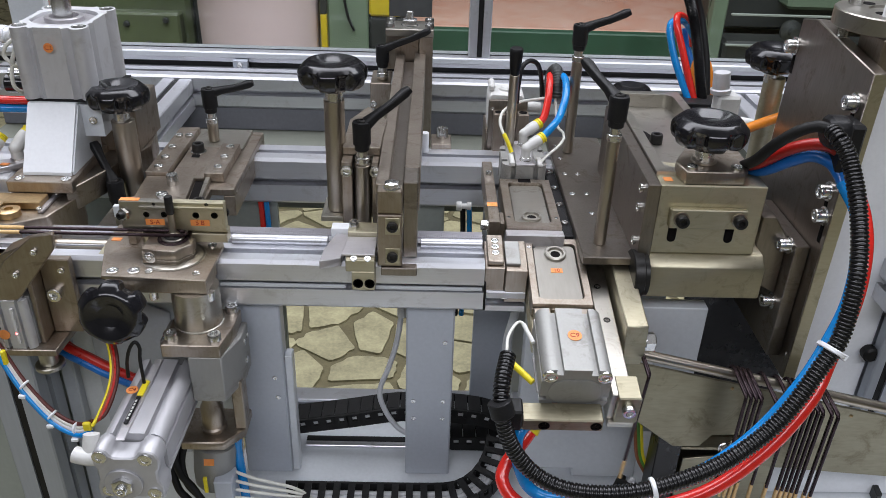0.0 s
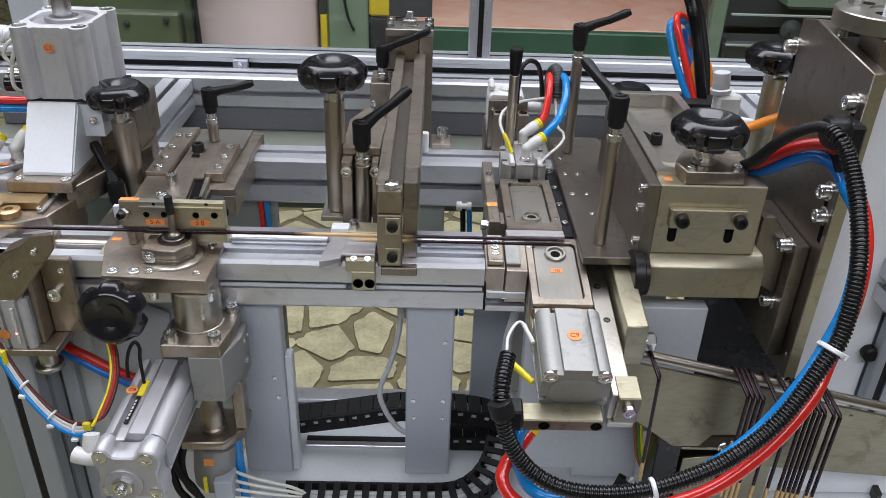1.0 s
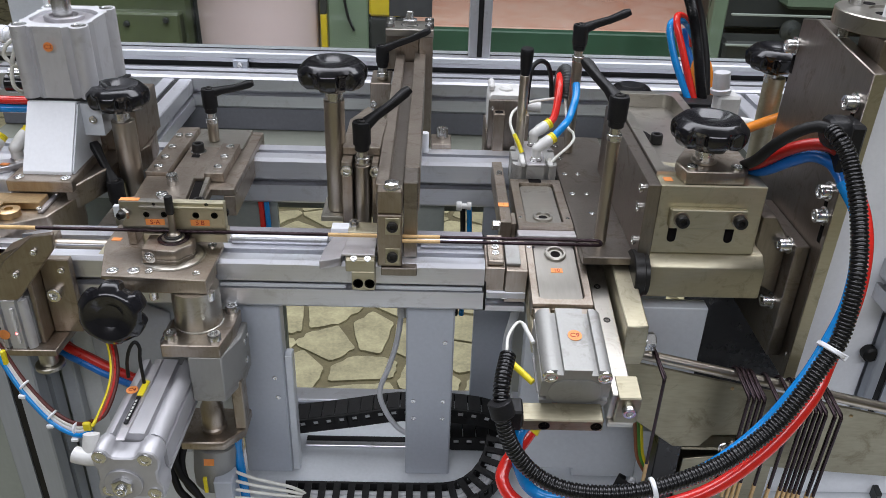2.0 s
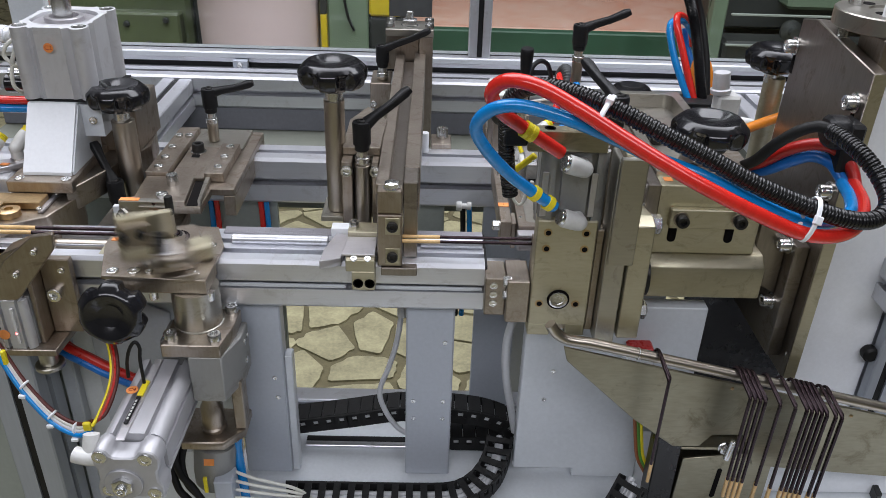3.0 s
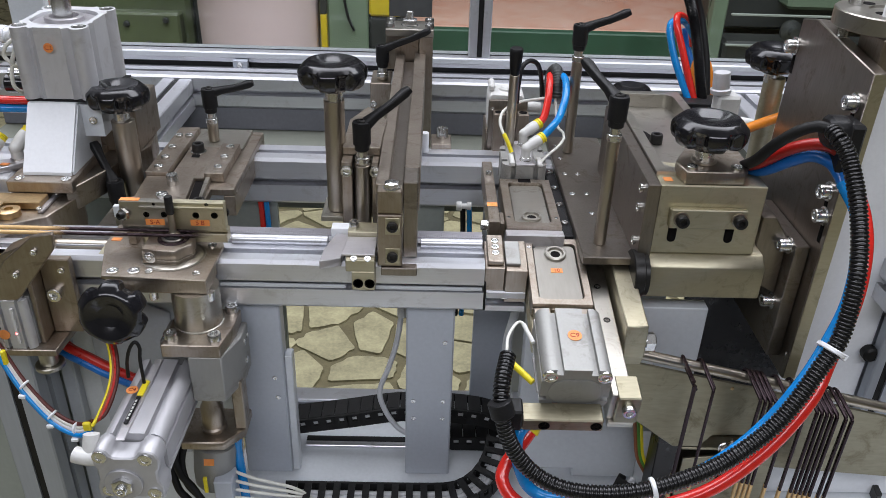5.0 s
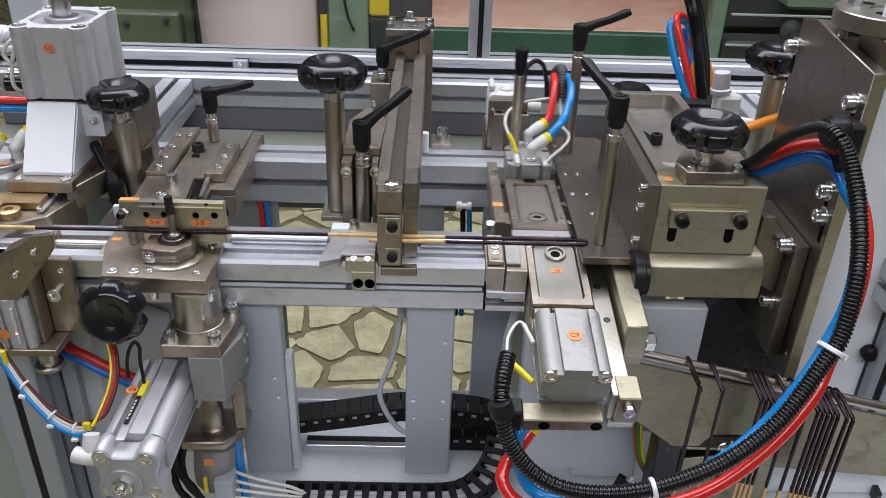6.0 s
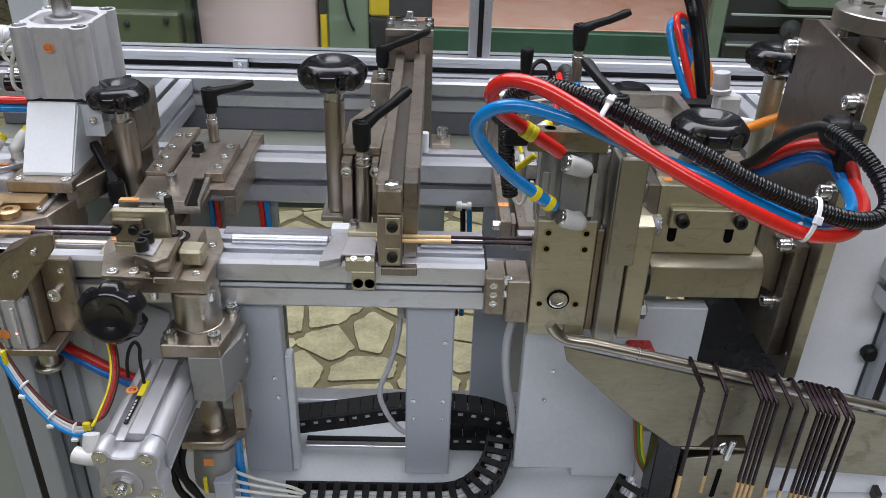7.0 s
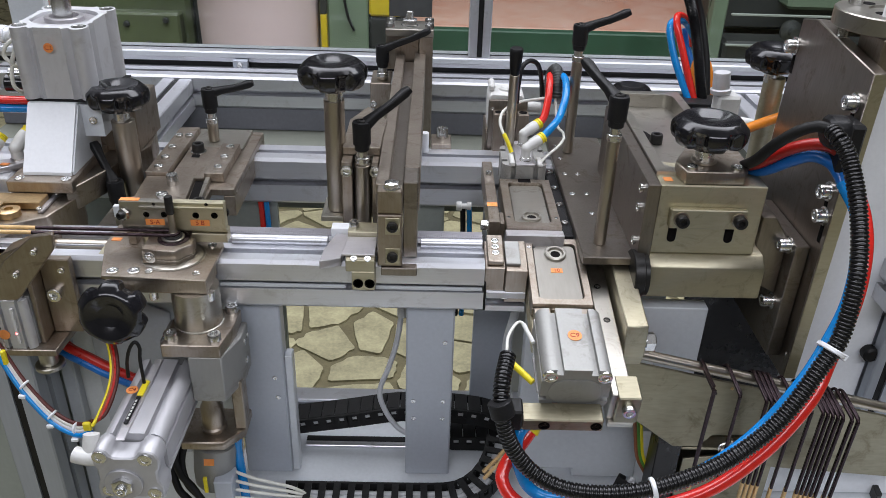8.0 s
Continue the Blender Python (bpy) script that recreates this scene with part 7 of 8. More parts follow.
# ---------------- hoses that follow the arm ----------------
C_DOWN = [(0.3059, -0.03, 1.1448), (0.3082, -0.04, 1.1428), (0.3137, -0.05, 1.1333), (0.3169, -0.07, 1.1124), (0.318, -0.085, 1.0919), (0.3174, -0.097, 1.0747),
        (0.3145, -0.11, 1.0533), (0.3069, -0.124, 1.0175), (0.2944, -0.132, 0.9971), (0.281, -0.14, 0.9755), (0.2687, -0.146, 0.9584), (0.255, -0.151, 0.9446),
        (0.2354, -0.157, 0.9305), (0.2139, -0.163, 0.9208), (0.1771, -0.17, 0.9101), (0.1421, -0.17, 0.9027), (0.1085, -0.165, 0.9015), (0.0851, -0.156, 0.9084),
        (0.0691, -0.15, 0.9255), (0.0608, -0.145, 0.9451), (0.0575, -0.138, 0.9638), (0.059, -0.125, 0.9750), (0.0639, -0.105, 0.9826)]
C_UP = [(0.3059, -0.030, 1.1448), (0.3113, -0.044, 1.1432), (0.3201, -0.063, 1.1365), (0.3284, -0.080, 1.1242), (0.3265, -0.097, 1.1158), (0.3148, -0.107, 1.1086),
        (0.2916, -0.112, 1.1105), (0.2566, -0.112, 1.1212), (0.2184, -0.109, 1.1362), (0.1894, -0.104, 1.1503), (0.1573, -0.097, 1.1642), (0.1281, -0.087, 1.1762),
        (0.0999, -0.072, 1.1826), (0.0754, -0.055, 1.1820), (0.0608, -0.040, 1.1706), (0.0581, -0.026, 1.1497), (0.0592, -0.017, 1.1289), (0.0614, -0.015, 1.1046),
        (0.0660, -0.015, 1.0772)]
R_DOWN = [(0.3355, -0.03, 1.1014), (0.3368, -0.055, 1.0865), (0.3325, -0.08, 1.0659), (0.3243, -0.1, 1.0347), (0.3102, -0.115, 0.9925), (0.2946, -0.132, 0.9647),
        (0.2628, -0.148, 0.9283), (0.2234, -0.158, 0.8970), (0.1769, -0.164, 0.8815), (0.1285, -0.166, 0.8776), (0.0891, -0.162, 0.8748), (0.0697, -0.155, 0.8817),
        (0.0621, -0.145, 0.8926), (0.0681, -0.135, 0.9030), (0.0790, -0.129, 0.9160), (0.0900, -0.119, 0.9280), (0.1020, -0.108, 0.9350), (0.1160, -0.100, 0.9380)]
R_UP = [(0.3355, -0.030, 1.1014), (0.3305, -0.060, 1.0981), (0.3131, -0.091, 1.0957), (0.2868, -0.112, 1.0971), (0.2577, -0.120, 1.1032), (0.2213, -0.122, 1.1189),
        (0.1881, -0.120, 1.1343), (0.1567, -0.114, 1.1496), (0.1260, -0.106, 1.1656), (0.0993, -0.098, 1.1800), (0.0714, -0.087, 1.1918), (0.0515, -0.076, 1.1919),
        (0.0417, -0.067, 1.1802), (0.0485, -0.058, 1.1648), (0.0631, -0.052, 1.1522), (0.0858, -0.046, 1.1360), (0.0987, -0.042, 1.1265)]
B_DOWN = [(0.3266, -0.03, 1.1012), (0.3341, -0.05, 1.0839), (0.3332, -0.068, 1.0611), (0.3255, -0.088, 1.0295), (0.3096, -0.105, 1.0007), (0.2881, -0.122, 0.9718),
        (0.2585, -0.136, 0.9368), (0.2233, -0.146, 0.9090), (0.185, -0.152, 0.8899), (0.1383, -0.155, 0.8809), (0.1013, -0.153, 0.8791), (0.0834, -0.148, 0.8858),
        (0.075, -0.142, 0.9027), (0.0729, -0.136, 0.9141), (0.0752, -0.13, 0.9263), (0.0871, -0.12, 0.9293), (0.1065, -0.11, 0.9276)]
B_UP = [(0.3266, -0.030, 1.1012), (0.3221, -0.055, 1.1003), (0.3097, -0.081, 1.0998), (0.2825, -0.099, 1.1004), (0.2559, -0.104, 1.1071), (0.2197, -0.105, 1.1223),
        (0.1854, -0.103, 1.1376), (0.1531, -0.099, 1.1479), (0.1209, -0.096, 1.1617), (0.0897, -0.092, 1.1722), (0.0592, -0.088, 1.1784), (0.0402, -0.081, 1.1721),
        (0.0316, -0.073, 1.1564), (0.0400, -0.066, 1.1377), (0.0588, -0.056, 1.1143), (0.0782, -0.048, 1.0966), (0.0980, -0.042, 1.0806)]
DOWN, UP = 10.0, -90.0


def hose_line(down, up, angle, count):
    """The line of a hose when the arm stands at `angle`: fixed at its start, carried by the arm at its end."""
    k = (DOWN - angle) / (DOWN - UP)
    a, b = even(spline(down, 12), count), even(spline(up, 12), count)
    out = []
    for i in range(count):
        s = i / (count - 1)
        w = s * s * (3 - 2 * s)
        p = HINGE + Matrix.Rotation(radians(w * (angle - DOWN)), 3, "X") @ (a[i] - HINGE)
        q = HINGE + Matrix.Rotation(radians(w * (angle - UP)), 3, "X") @ (b[i] - HINGE)
        out.append(p.lerp(q, k))
    return out


def hose(name, down, up, count, radius, material, label, ribs=0):
    """A hose in short rigid pieces. Returns (thing, pieces, lines) for keying."""
    th = thing(name, down[0], label, "hose", "arm hoses")
    longest = max((b - a).length for d, u in ((down, down), (up, up)) for a, b in zip(even(spline(d, 12), count), even(spline(d, 12), count)[1:]))
    l = longest * (1.06 if ribs else 1.35)
    bm = B()
    if ribs:
        prof = []
        for j in range(ribs):
            z = -l / 2 + l * j / ribs
            d = l / ribs
            prof += [(radius * 0.84, z), (radius * 0.84, z + d * 0.22), (radius * 0.95, z + d * 0.32), (radius, z + d * 0.46), (radius, z + d * 0.74), (radius * 0.95, z + d * 0.88), (radius * 0.84, z + d * 0.98)]
        lathe(bm, (0, 0, 0), (0, 0, 1), prof, 18)
    else:
        lathe(bm, (0, 0, 0), (0, 0, 1), [(radius * 0.9, -l / 2), (radius * 0.99, -l / 2 * 0.9), (radius, -l / 2 * 0.7), (radius, l / 2 * 0.7), (radius * 0.99, l / 2 * 0.9), (radius * 0.9, l / 2)], 20)
    me = bpy.data.meshes.new("hose_piece")
    bm.to_mesh(me)
    bm.free()
    me.materials.append(material)
    for p in me.polygons:
        p.use_smooth = True
    me.set_sharp_from_angle(angle=radians(50))
    pieces = []
    for i in range(count - 1):
        ob = new("hose_piece", me)
        ob.parent = th
        pieces.append(ob)
    return th, pieces, (down, up, count)


HOSES = [hose("conduit", C_DOWN, C_UP, 90, 0.0066, CONDUIT, "black corrugated conduit looping to the folding arm", 2),
         hose("air_hose", R_DOWN, R_UP, 120, 0.0053, RED, "glossy red air hose tied to the black conduit"),
         hose("air_hose", B_DOWN, B_UP, 120, 0.0048, BLUE, "glossy blue air hose tied to the black conduit")]


# ---------------- drag chains, cables and tubes below ----------------
def drag_chain(name, line, count, label, cover=0.24):
    th = thing(name, line[0], label, "drag chain", "drag chains")
    pts = even(spline(line, 10), count)
    l = (pts[1] - pts[0]).length
    bm = B()
    w, h = 0.0125, 0.0088
    for s in (-1, 1):
        y0, y1 = s * w - 0.0013, s * w + 0.0013
        prism(bm, [(-l * 0.60, -h), (-l * 0.60, -h * 0.05), (l * 0.30, -h * 0.05), (l * 0.5, -h * 0.2), (l * 0.5, -h * 0.85), (l * 0.30, -h)], "y", y0, y1)
        prism(bm, [(-l * 0.60, h * 0.62), (-l * 0.60, h), (l * 0.42, h), (l * 0.5, h * 0.8), (l * 0.5, h * 0.62)], "y", y0, y1)
        box(bm, -l * 0.60, -l * 0.20, y0, y1, -h * 0.05, h * 0.62, 0)
        box(bm, l * 0.20, l * 0.5, y0, y1, -h * 0.05, h * 0.62, 0)
    box(bm, -l * 0.26, l * 0.26, -w + 0.0013, w - 0.0013, -h - 0.0012, -h + 0.0012, 0)
    box(bm, -l * cover, l * cover, -w + 0.0013, w - 0.0013, h - 0.0016, h + 0.0004, 0)
    me = bpy.data.meshes.new("link")
    bm.to_mesh(me)
    bm.free()
    me.materials.append(CHAIN)
    for i in range(count - 1):
        d = pts[i + 1] - pts[i]
        ob = new("link", me)
        ob.parent = th
        ob.matrix_basis = Matrix.Translation((pts[i] + pts[i + 1]) / 2 - Vector(line[0])) @ d.to_track_quat("X", "Z").to_matrix().to_4x4()
    bm = B()
    for dy in (-0.0065, 0.0, 0.0065):
        tubing(bm, [p + Vector((0, dy, -0.001)) for p in pts], 0.0036, 8)
    part("cable", bm, WHITE_TUBE, th, "pale cables inside the chain")
    return th


drag_chain("drag_chain", [(-0.150, 0.062, 0.764), (-0.082, 0.062, 0.776), (-0.0198, 0.062, 0.787), (0.048, 0.062, 0.784), (0.085, 0.062, 0.772), (0.100, 0.062, 0.758), (0.090, 0.062, 0.7475), (0.062, 0.062, 0.7472), (0.028, 0.062, 0.7472)], 25,
           "black plastic drag chain bending back behind the upright plates", 0.47)
drag_chain("drag_chain", [(-0.136, -0.032, 0.7475), (-0.083, -0.032, 0.7475), (-0.0155, -0.032, 0.7475), (0.030, -0.030, 0.7478), (0.052, -0.020, 0.7500), (0.067, -0.004, 0.7540), (0.076, 0.016, 0.7580), (0.081, 0.040, 0.7610)], 19,
           "black plastic drag chain lying on the white bed plate")
drag_chain("drag_chain", [(0.115, -0.110, 0.7475), (0.150, -0.090, 0.7480), (0.185, -0.060, 0.760), (0.205, -0.040, 0.785)], 11,
           "short black plastic drag chain rising from the bed plate")


def loose_line(name, line, r, material, label, category="cable", group="", n=18):
    bm = B()
    tubing(bm, spline(line, 8), r, n)
    return solo(name, bm, material, label, category, group, at=line[0])


loose_line("air_tube", [(-0.024, 0.045, 0.9500), (-0.0255, 0.045, 0.912), (-0.030, 0.046, 0.880), (-0.0375, 0.048, 0.850), (-0.0470, 0.049, 0.818), (-0.0420, 0.048, 0.794), (-0.0280, 0.045, 0.772), (-0.010, 0.040, 0.764)], 0.0028, WHITE_TUBE,
           "milky plastic air tube hanging below the rail", "tube")
loose_line("air_tube", [(0.090, 0.045, 0.9510), (0.086, 0.045, 0.92), (0.0805, 0.045, 0.885), (0.0825, 0.045, 0.845), (0.091, 0.045, 0.80), (0.097, 0.045, 0.77)], 0.0042, WHITE_TUBE,
           "milky plastic air tube hanging beside the folding arm", "tube")
bm = B()
cyl(bm, (-0.024, 0.045, 0.915), (-0.024, 0.045, 0.9515), 0.0048)
solo("tube_fitting", bm, FITTING, "grey push-in fitting under the front rail", "fitting", at=(-0.024, 0.045, 0.915))


# ---------------- cables, tubes and small pieces ----------------
def cable_run(parent, name, line, r, material, label, ribs=False):
    bm = B()
    pts = spline(line, 30 if ribs else 8)
    tubing(bm, pts, r, 12, True, (lambda i: r if i % 2 else r * 0.86) if ribs else None)
    return part(name, bm, material, parent, label)


def small_runs():
    # bundle hanging behind the top tray
    th = thing("hose_bundle", (0.30, 0.30, 1.06), "red, blue and black lines standing up behind the tray", "hose bundle")
    cable_run(th, "blue_tube", [(0.3160, 0.360, 1.1124), (0.3008, 0.355, 1.1322), (0.2856, 0.340, 1.1393), (0.2768, 0.335, 1.1364), (0.2760, 0.330, 1.1258), (0.2821, 0.320, 1.1022), (0.2916, 0.310, 1.0785), (0.3022, 0.300, 1.0560)], 0.0042, BLUE, "blue air tube")
    cable_run(th, "red_tube", [(0.3177, 0.370, 1.1029), (0.3081, 0.360, 1.1258), (0.2961, 0.350, 1.1399), (0.2847, 0.340, 1.1445), (0.2823, 0.330, 1.1358), (0.2896, 0.320, 1.1124), (0.2983, 0.310, 1.0855), (0.3082, 0.300, 1.0562)], 0.0042, RED, "red air tube")
    cable_run(th, "conduit", [(0.2883, 0.335, 1.1763), (0.2986, 0.335, 1.1512), (0.3051, 0.330, 1.1299), (0.3105, 0.320, 1.1030), (0.3141, 0.310, 1.0791), (0.3184, 0.300, 1.0551)], 0.0064, CONDUIT, "black corrugated conduit", True)
    cable_run(th, "blue_lead", [(0.3075, 0.380, 1.1208), (0.3124, 0.375, 1.1014), (0.3185, 0.365, 1.0833), (0.3270, 0.350, 1.0598)], 0.0034, DARK_BLUE, "dark blue lead")
    cable_run(th, "black_lead", [(0.3069, 0.370, 1.1698), (0.3188, 0.365, 1.1416), (0.3252, 0.355, 1.1140), (0.3297, 0.345, 1.0895), (0.3315, 0.335, 1.0647), (0.3326, 0.325, 1.0433)], 0.0044, RUBBER, "black cable")
    cable_run(th, "orange_cable", [(0.3223, 0.345, 1.0397), (0.3188, 0.350, 1.0667), (0.3207, 0.355, 1.0863), (0.3283, 0.355, 1.0900), (0.3352, 0.350, 1.0826), (0.3391, 0.345, 1.0617), (0.3396, 0.335, 1.0400)], 0.0042, ORANGE_CABLE, "orange cable")
    bm = B()
    box(bm, 0.288, 0.334, 0.280, 0.312, 1.047, 1.0598, 0.0015)
    part("strain_clamp", bm, BLACK_PLASTIC, th, "black strain clamp")
    bm = B()
    box(bm, 0.286, 0.336, 0.276, 0.318, 0.9255, 1.0468, 0.001)
    part("stand", bm, NICKEL, th, "steel stand")
    th = thing("connector", (0.33, 0.26, 1.05), "white plug connector with a ribbed grey collar", "connector")
    bm = B()
    lathe(bm, (0.3259, 0.2680, 1.0762), (-0.10, 0.03, 1), [(0.011, 0), (0.0115, 0.002), (0.0115, 0.005), (0.0095, 0.006), (0.0095, 0.022), (0.009, 0.024), (0, 0.024)], 28, lambda a, r, z: r * (1 + 0.02 * math.cos(14 * a)) if z > 0.005 else r)
    part("collar", bm, ALU_DULL, th)
    bm = B()
    box(bm, 0.3215, 0.3475, 0.256, 0.280, 1.046, 1.0759, 0.003)
    part("plug", bm, FITTING, th)
    bm = B()
    cyl(bm, (0.340, 0.250, 1.050), (0.362, 0.240, 1.050), 0.006)
    part("side_plug", bm, FITTING, th)
    bm = B()
    box(bm, 0.312, 0.350, 0.250, 0.285, 0.9255, 1.0458, 0.001)
    part("stand", bm, ALU_DULL, th)
    loose_line("orange_cable", [(0.2717, 0.1450, 1.0586), (0.3034, 0.1600, 1.0663), (0.3280, 0.1750, 1.0698), (0.3511, 0.1850, 1.0747), (0.3670, 0.1900, 1.0783), (0.3879, 0.1950, 1.0857)], 0.0052, ORANGE_CABLE, "orange cable passing behind the press knob")
    # fixed lines up to the clip on the tall plate
    loose_line("black_cable", [(0.2700, 0.045, 1.0802), (0.2723, 0.03, 1.090), (0.2722, 0.01, 1.1036), (0.2767, -0.005, 1.1219), (0.2874, -0.015, 1.1376), (0.2990, -0.02, 1.1445), (0.3070, -0.024, 1.1440)], 0.0047, RUBBER, "thick black cable rising from the press block to the clip")
    loose_line("red_tube", [(0.276, 0.048, 1.0802), (0.284, 0.030, 1.092), (0.297, 0.010, 1.113), (0.312, 0.0, 1.122), (0.326, -0.008, 1.121), (0.335, -0.022, 1.111), (0.337, -0.032, 1.0995)], 0.0050, DARK_RED, "dark red air tube behind the black cable", "tube")
    loose_line("blue_tube", [(0.278, 0.050, 1.0790), (0.288, 0.030, 1.085), (0.302, 0.012, 1.102), (0.314, 0.004, 1.110), (0.325, -0.006, 1.109), (0.329, -0.020, 1.103), (0.3285, -0.031, 1.0985)], 0.0050, DARK_BLUE, "dark blue air tube behind the black cable", "tube")
    # tubes seen under the rear rail
    for x, mat, name in ((-0.1965, RED, "red_tube"), (-0.1900, BLUE, "blue_tube"), (-0.2480, RED, "red_tube"), (-0.2545, BLUE, "blue_tube"), (0.0465, BLUE, "blue_tube"), (0.039, RUBBER, "black_tube")):
        loose_line(name, [(x, 0.236, 0.9448), (x + 0.001, 0.234, 0.925), (x + 0.0015, 0.230, 0.90), (x - 0.001, 0.226, 0.86), (x - 0.004, 0.22, 0.80)], 0.0032, mat, name.split("_")[0] + " air tube hanging under the rear rail", "tube")
    bm = B()
    lathe(bm, (0.030, 0.200, 0.960), (1, 0, 0), [(0.004, 0), (0.0052, 0.001), (0.0052, 0.006), (0.003, 0.0065), (0.003, 0.012), (0.0045, 0.0125), (0.0045, 0.017)], 20)
    solo("tube_joint", bm, FITTING, "pale push-in tube joint behind the front rail", "fitting", at=(0.030, 0.2, 0.96))
    # wiring loom at the infeed
    th = thing("wiring_loom", (-0.34, -0.06, 0.90), "loom of blue, brown and white wires with cable ties", "wiring")
    base = [(-0.3720, -0.050, 0.955), (-0.3610, -0.055, 0.934), (-0.3437, -0.065, 0.9082), (-0.3205, -0.075, 0.8845), (-0.2967, -0.085, 0.8790), (-0.2810, -0.088, 0.8850)]
    for mat, lab, dy, dz, r in ((BLUE, "blue wire", -0.003, -0.003, 0.0022), (WHITE_TUBE, "grey wire", -0.001, -0.0004, 0.0016), (WHITE_WIRE, "white wire", 0.001, 0.0018, 0.0015), (MAROON, "dark brown wire", 0.003, 0.0040, 0.0018)):
        cable_run(th, "wire", [(x, y + dy, z + dz) for x, y, z in base], r, mat, lab)
    for i in (2, 3, 4):
        x, y, z = base[i]
        bm = B()
        lathe(bm, (x, y + 0.001, z + 0.001), (0.7, -0.2, -0.6 if i < 4 else 0.1), [(0.0048, -0.0010), (0.0054, 0), (0.0048, 0.0010)], 18)
        box(bm, x - 0.0030, x + 0.0030, y - 0.0075, y - 0.0045, z - 0.0075, z - 0.0040, 0.0006)
        part("cable_tie", bm, WHITE_PAINT, th, "white cable tie")
    for mat, lab, d in ((DARK_RED, "dark red wire", 0.0010), (MAROON, "dark brown wire", 0.0032), (YELLOW, "yellow wire", -0.0024), (BROWN_WIRE, "brown wire", -0.0010)):
        cable_run(th, "wire", [(-0.281, -0.086 + d, 0.886), (-0.2745 + d, -0.078, 0.893), (-0.272 + d, -0.055, 0.905), (-0.276 + d, -0.035, 0.918), (-0.280 + d, -0.028, 0.945)], 0.0016, mat, lab)
    bm = B()
    box(bm, -0.2865, -0.2800, -0.0935, -0.0900, 0.8850, 0.8935, 0.0008)
    part("tag", bm, YELLOW, th, "yellow cable tag")
    for mat, dz, dy in ((DARK_RED, 0.004, 0.0), (DARK_BLUE, -0.003, -0.002), (DARK_BLUE, -0.012, 0.006), (DARK_RED, -0.010, 0.014)):
        loose_line("air_tube", [(-0.350, 0.01 + dy, 0.905 + dz), (-0.3374, 0.0 + dy, 0.9015 + dz), (-0.3173, -0.005 + dy, 0.8935 + dz), (-0.2961, -0.010 + dy, 0.8848 + dz), (-0.272, -0.012 + dy, 0.874 + dz), (-0.25, -0.01 + dy, 0.862 + dz)], 0.0040, mat, "air tube crossing below the gripper", "tube", "tubes below the gripper")
    # fittings behind the gripper at the very edge
    th = thing("valve_island", (-0.43, 0.12, 1.02), "pale air fittings with yellow rings beside the clamp tower", "valve")
    bm = B()
    box(bm, -0.455, -0.405, 0.10, 0.16, 1.0, 1.028, 0.002)
    part("body", bm, ALU_DULL, th)
    elbow(th, (-0.4060, 0.128, 1.0360), (0.50, 0.80, 0.45), 0.0062)
    elbow(th, (-0.4240, 0.110, 1.0360), (0.30, 0.80, 0.45), 0.0062)
    bm = B()
    prism(bm, [(-0.428, 0.098), (-0.396, 0.122), (-0.400, 0.140), (-0.440, 0.120)], "z", 1.0283, 1.0345, 0.0008)
    part("plate", bm, ALU_PLATE, th, "milled plate under the fittings")
    sticker(th, at_up(-0.414, 0.116, 1.0347), 0.008, 0.006, "", 0.005)
    bm = B()
    box(bm, -0.455, -0.385, 0.075, 0.099, 0.985, 1.012, 0.001)
    part("bracket", bm, NICKEL, th)
    for mat, z in ((RED, 1.0705), (BLUE, 1.0615)):
        loose_line("air_tube", [(-0.52, 0.20, z - 0.001), (-0.47, 0.20, z), (-0.44, 0.20, z), (-0.415, 0.203, z - 0.001), (-0.39, 0.21, z - 0.002)], 0.0044, mat, "air tube behind the clamp tower", "tube")
    loose_line("sensor_lead", [(-0.4046, 0.1650, 1.1504), (-0.4006, 0.1600, 1.1464), (-0.4083, 0.1580, 1.1392), (-0.4120, 0.1580, 1.1303), (-0.4075, 0.1580, 1.1238), (-0.4002, 0.1600, 1.1195), (-0.4002, 0.1700, 1.1126)], 0.0019, WHITE_WIRE, "white sensor lead looping beside the silver cylinder")
    loose_line("sensor_lead", [(-0.4014, 0.1650, 1.1505), (-0.3983, 0.1580, 1.1432), (-0.4009, 0.1570, 1.1342), (-0.4046, 0.1570, 1.1253), (-0.4031, 0.1600, 1.1189), (-0.4004, 0.1700, 1.1115)], 0.0019, WHITE_WIRE, "white sensor lead looping beside the silver cylinder")
    loose_line("sensor_lead", [(-0.4056, 0.1570, 1.1208), (-0.4082, 0.1570, 1.1118), (-0.4089, 0.1570, 1.1016), (-0.4069, 0.1600, 1.0950), (-0.4042, 0.1700, 1.0895)], 0.0019, WHITE_WIRE, "white sensor lead hanging beside the silver cylinder")
    th = thing("sensor_plug", (-0.4129, 0.1700, 1.1478), "white sensor plug with a latch beside the silver cylinder", "plug")
    bm = B()
    cyl(bm, (-0.4278, 0.1700, 1.1485), (-0.4098, 0.1680, 1.1479), 0.0085)
    cyl(bm, (-0.4109, 0.1680, 1.1478), (-0.4037, 0.1670, 1.1488), 0.0065)
    part("body", bm, WHITE_PAINT, th)
    kn = thing("locking_knob", (-0.4357, 0.2150, 1.0847), "black knurled knob with a silver nut beside the tower", "knob")
    bm = B()
    cyl(bm, (-0.4453, 0.2150, 1.0838), (-0.4241, 0.2150, 1.0838), 0.0100)
    part("knob", bm, BAKELITE, kn)
    bm = B()
    cyl(bm, (-0.4405, 0.2150, 1.0943), (-0.4252, 0.2150, 1.0947), 0.0060)
    part("nut", bm, ZINC, kn, "bright steel nut")
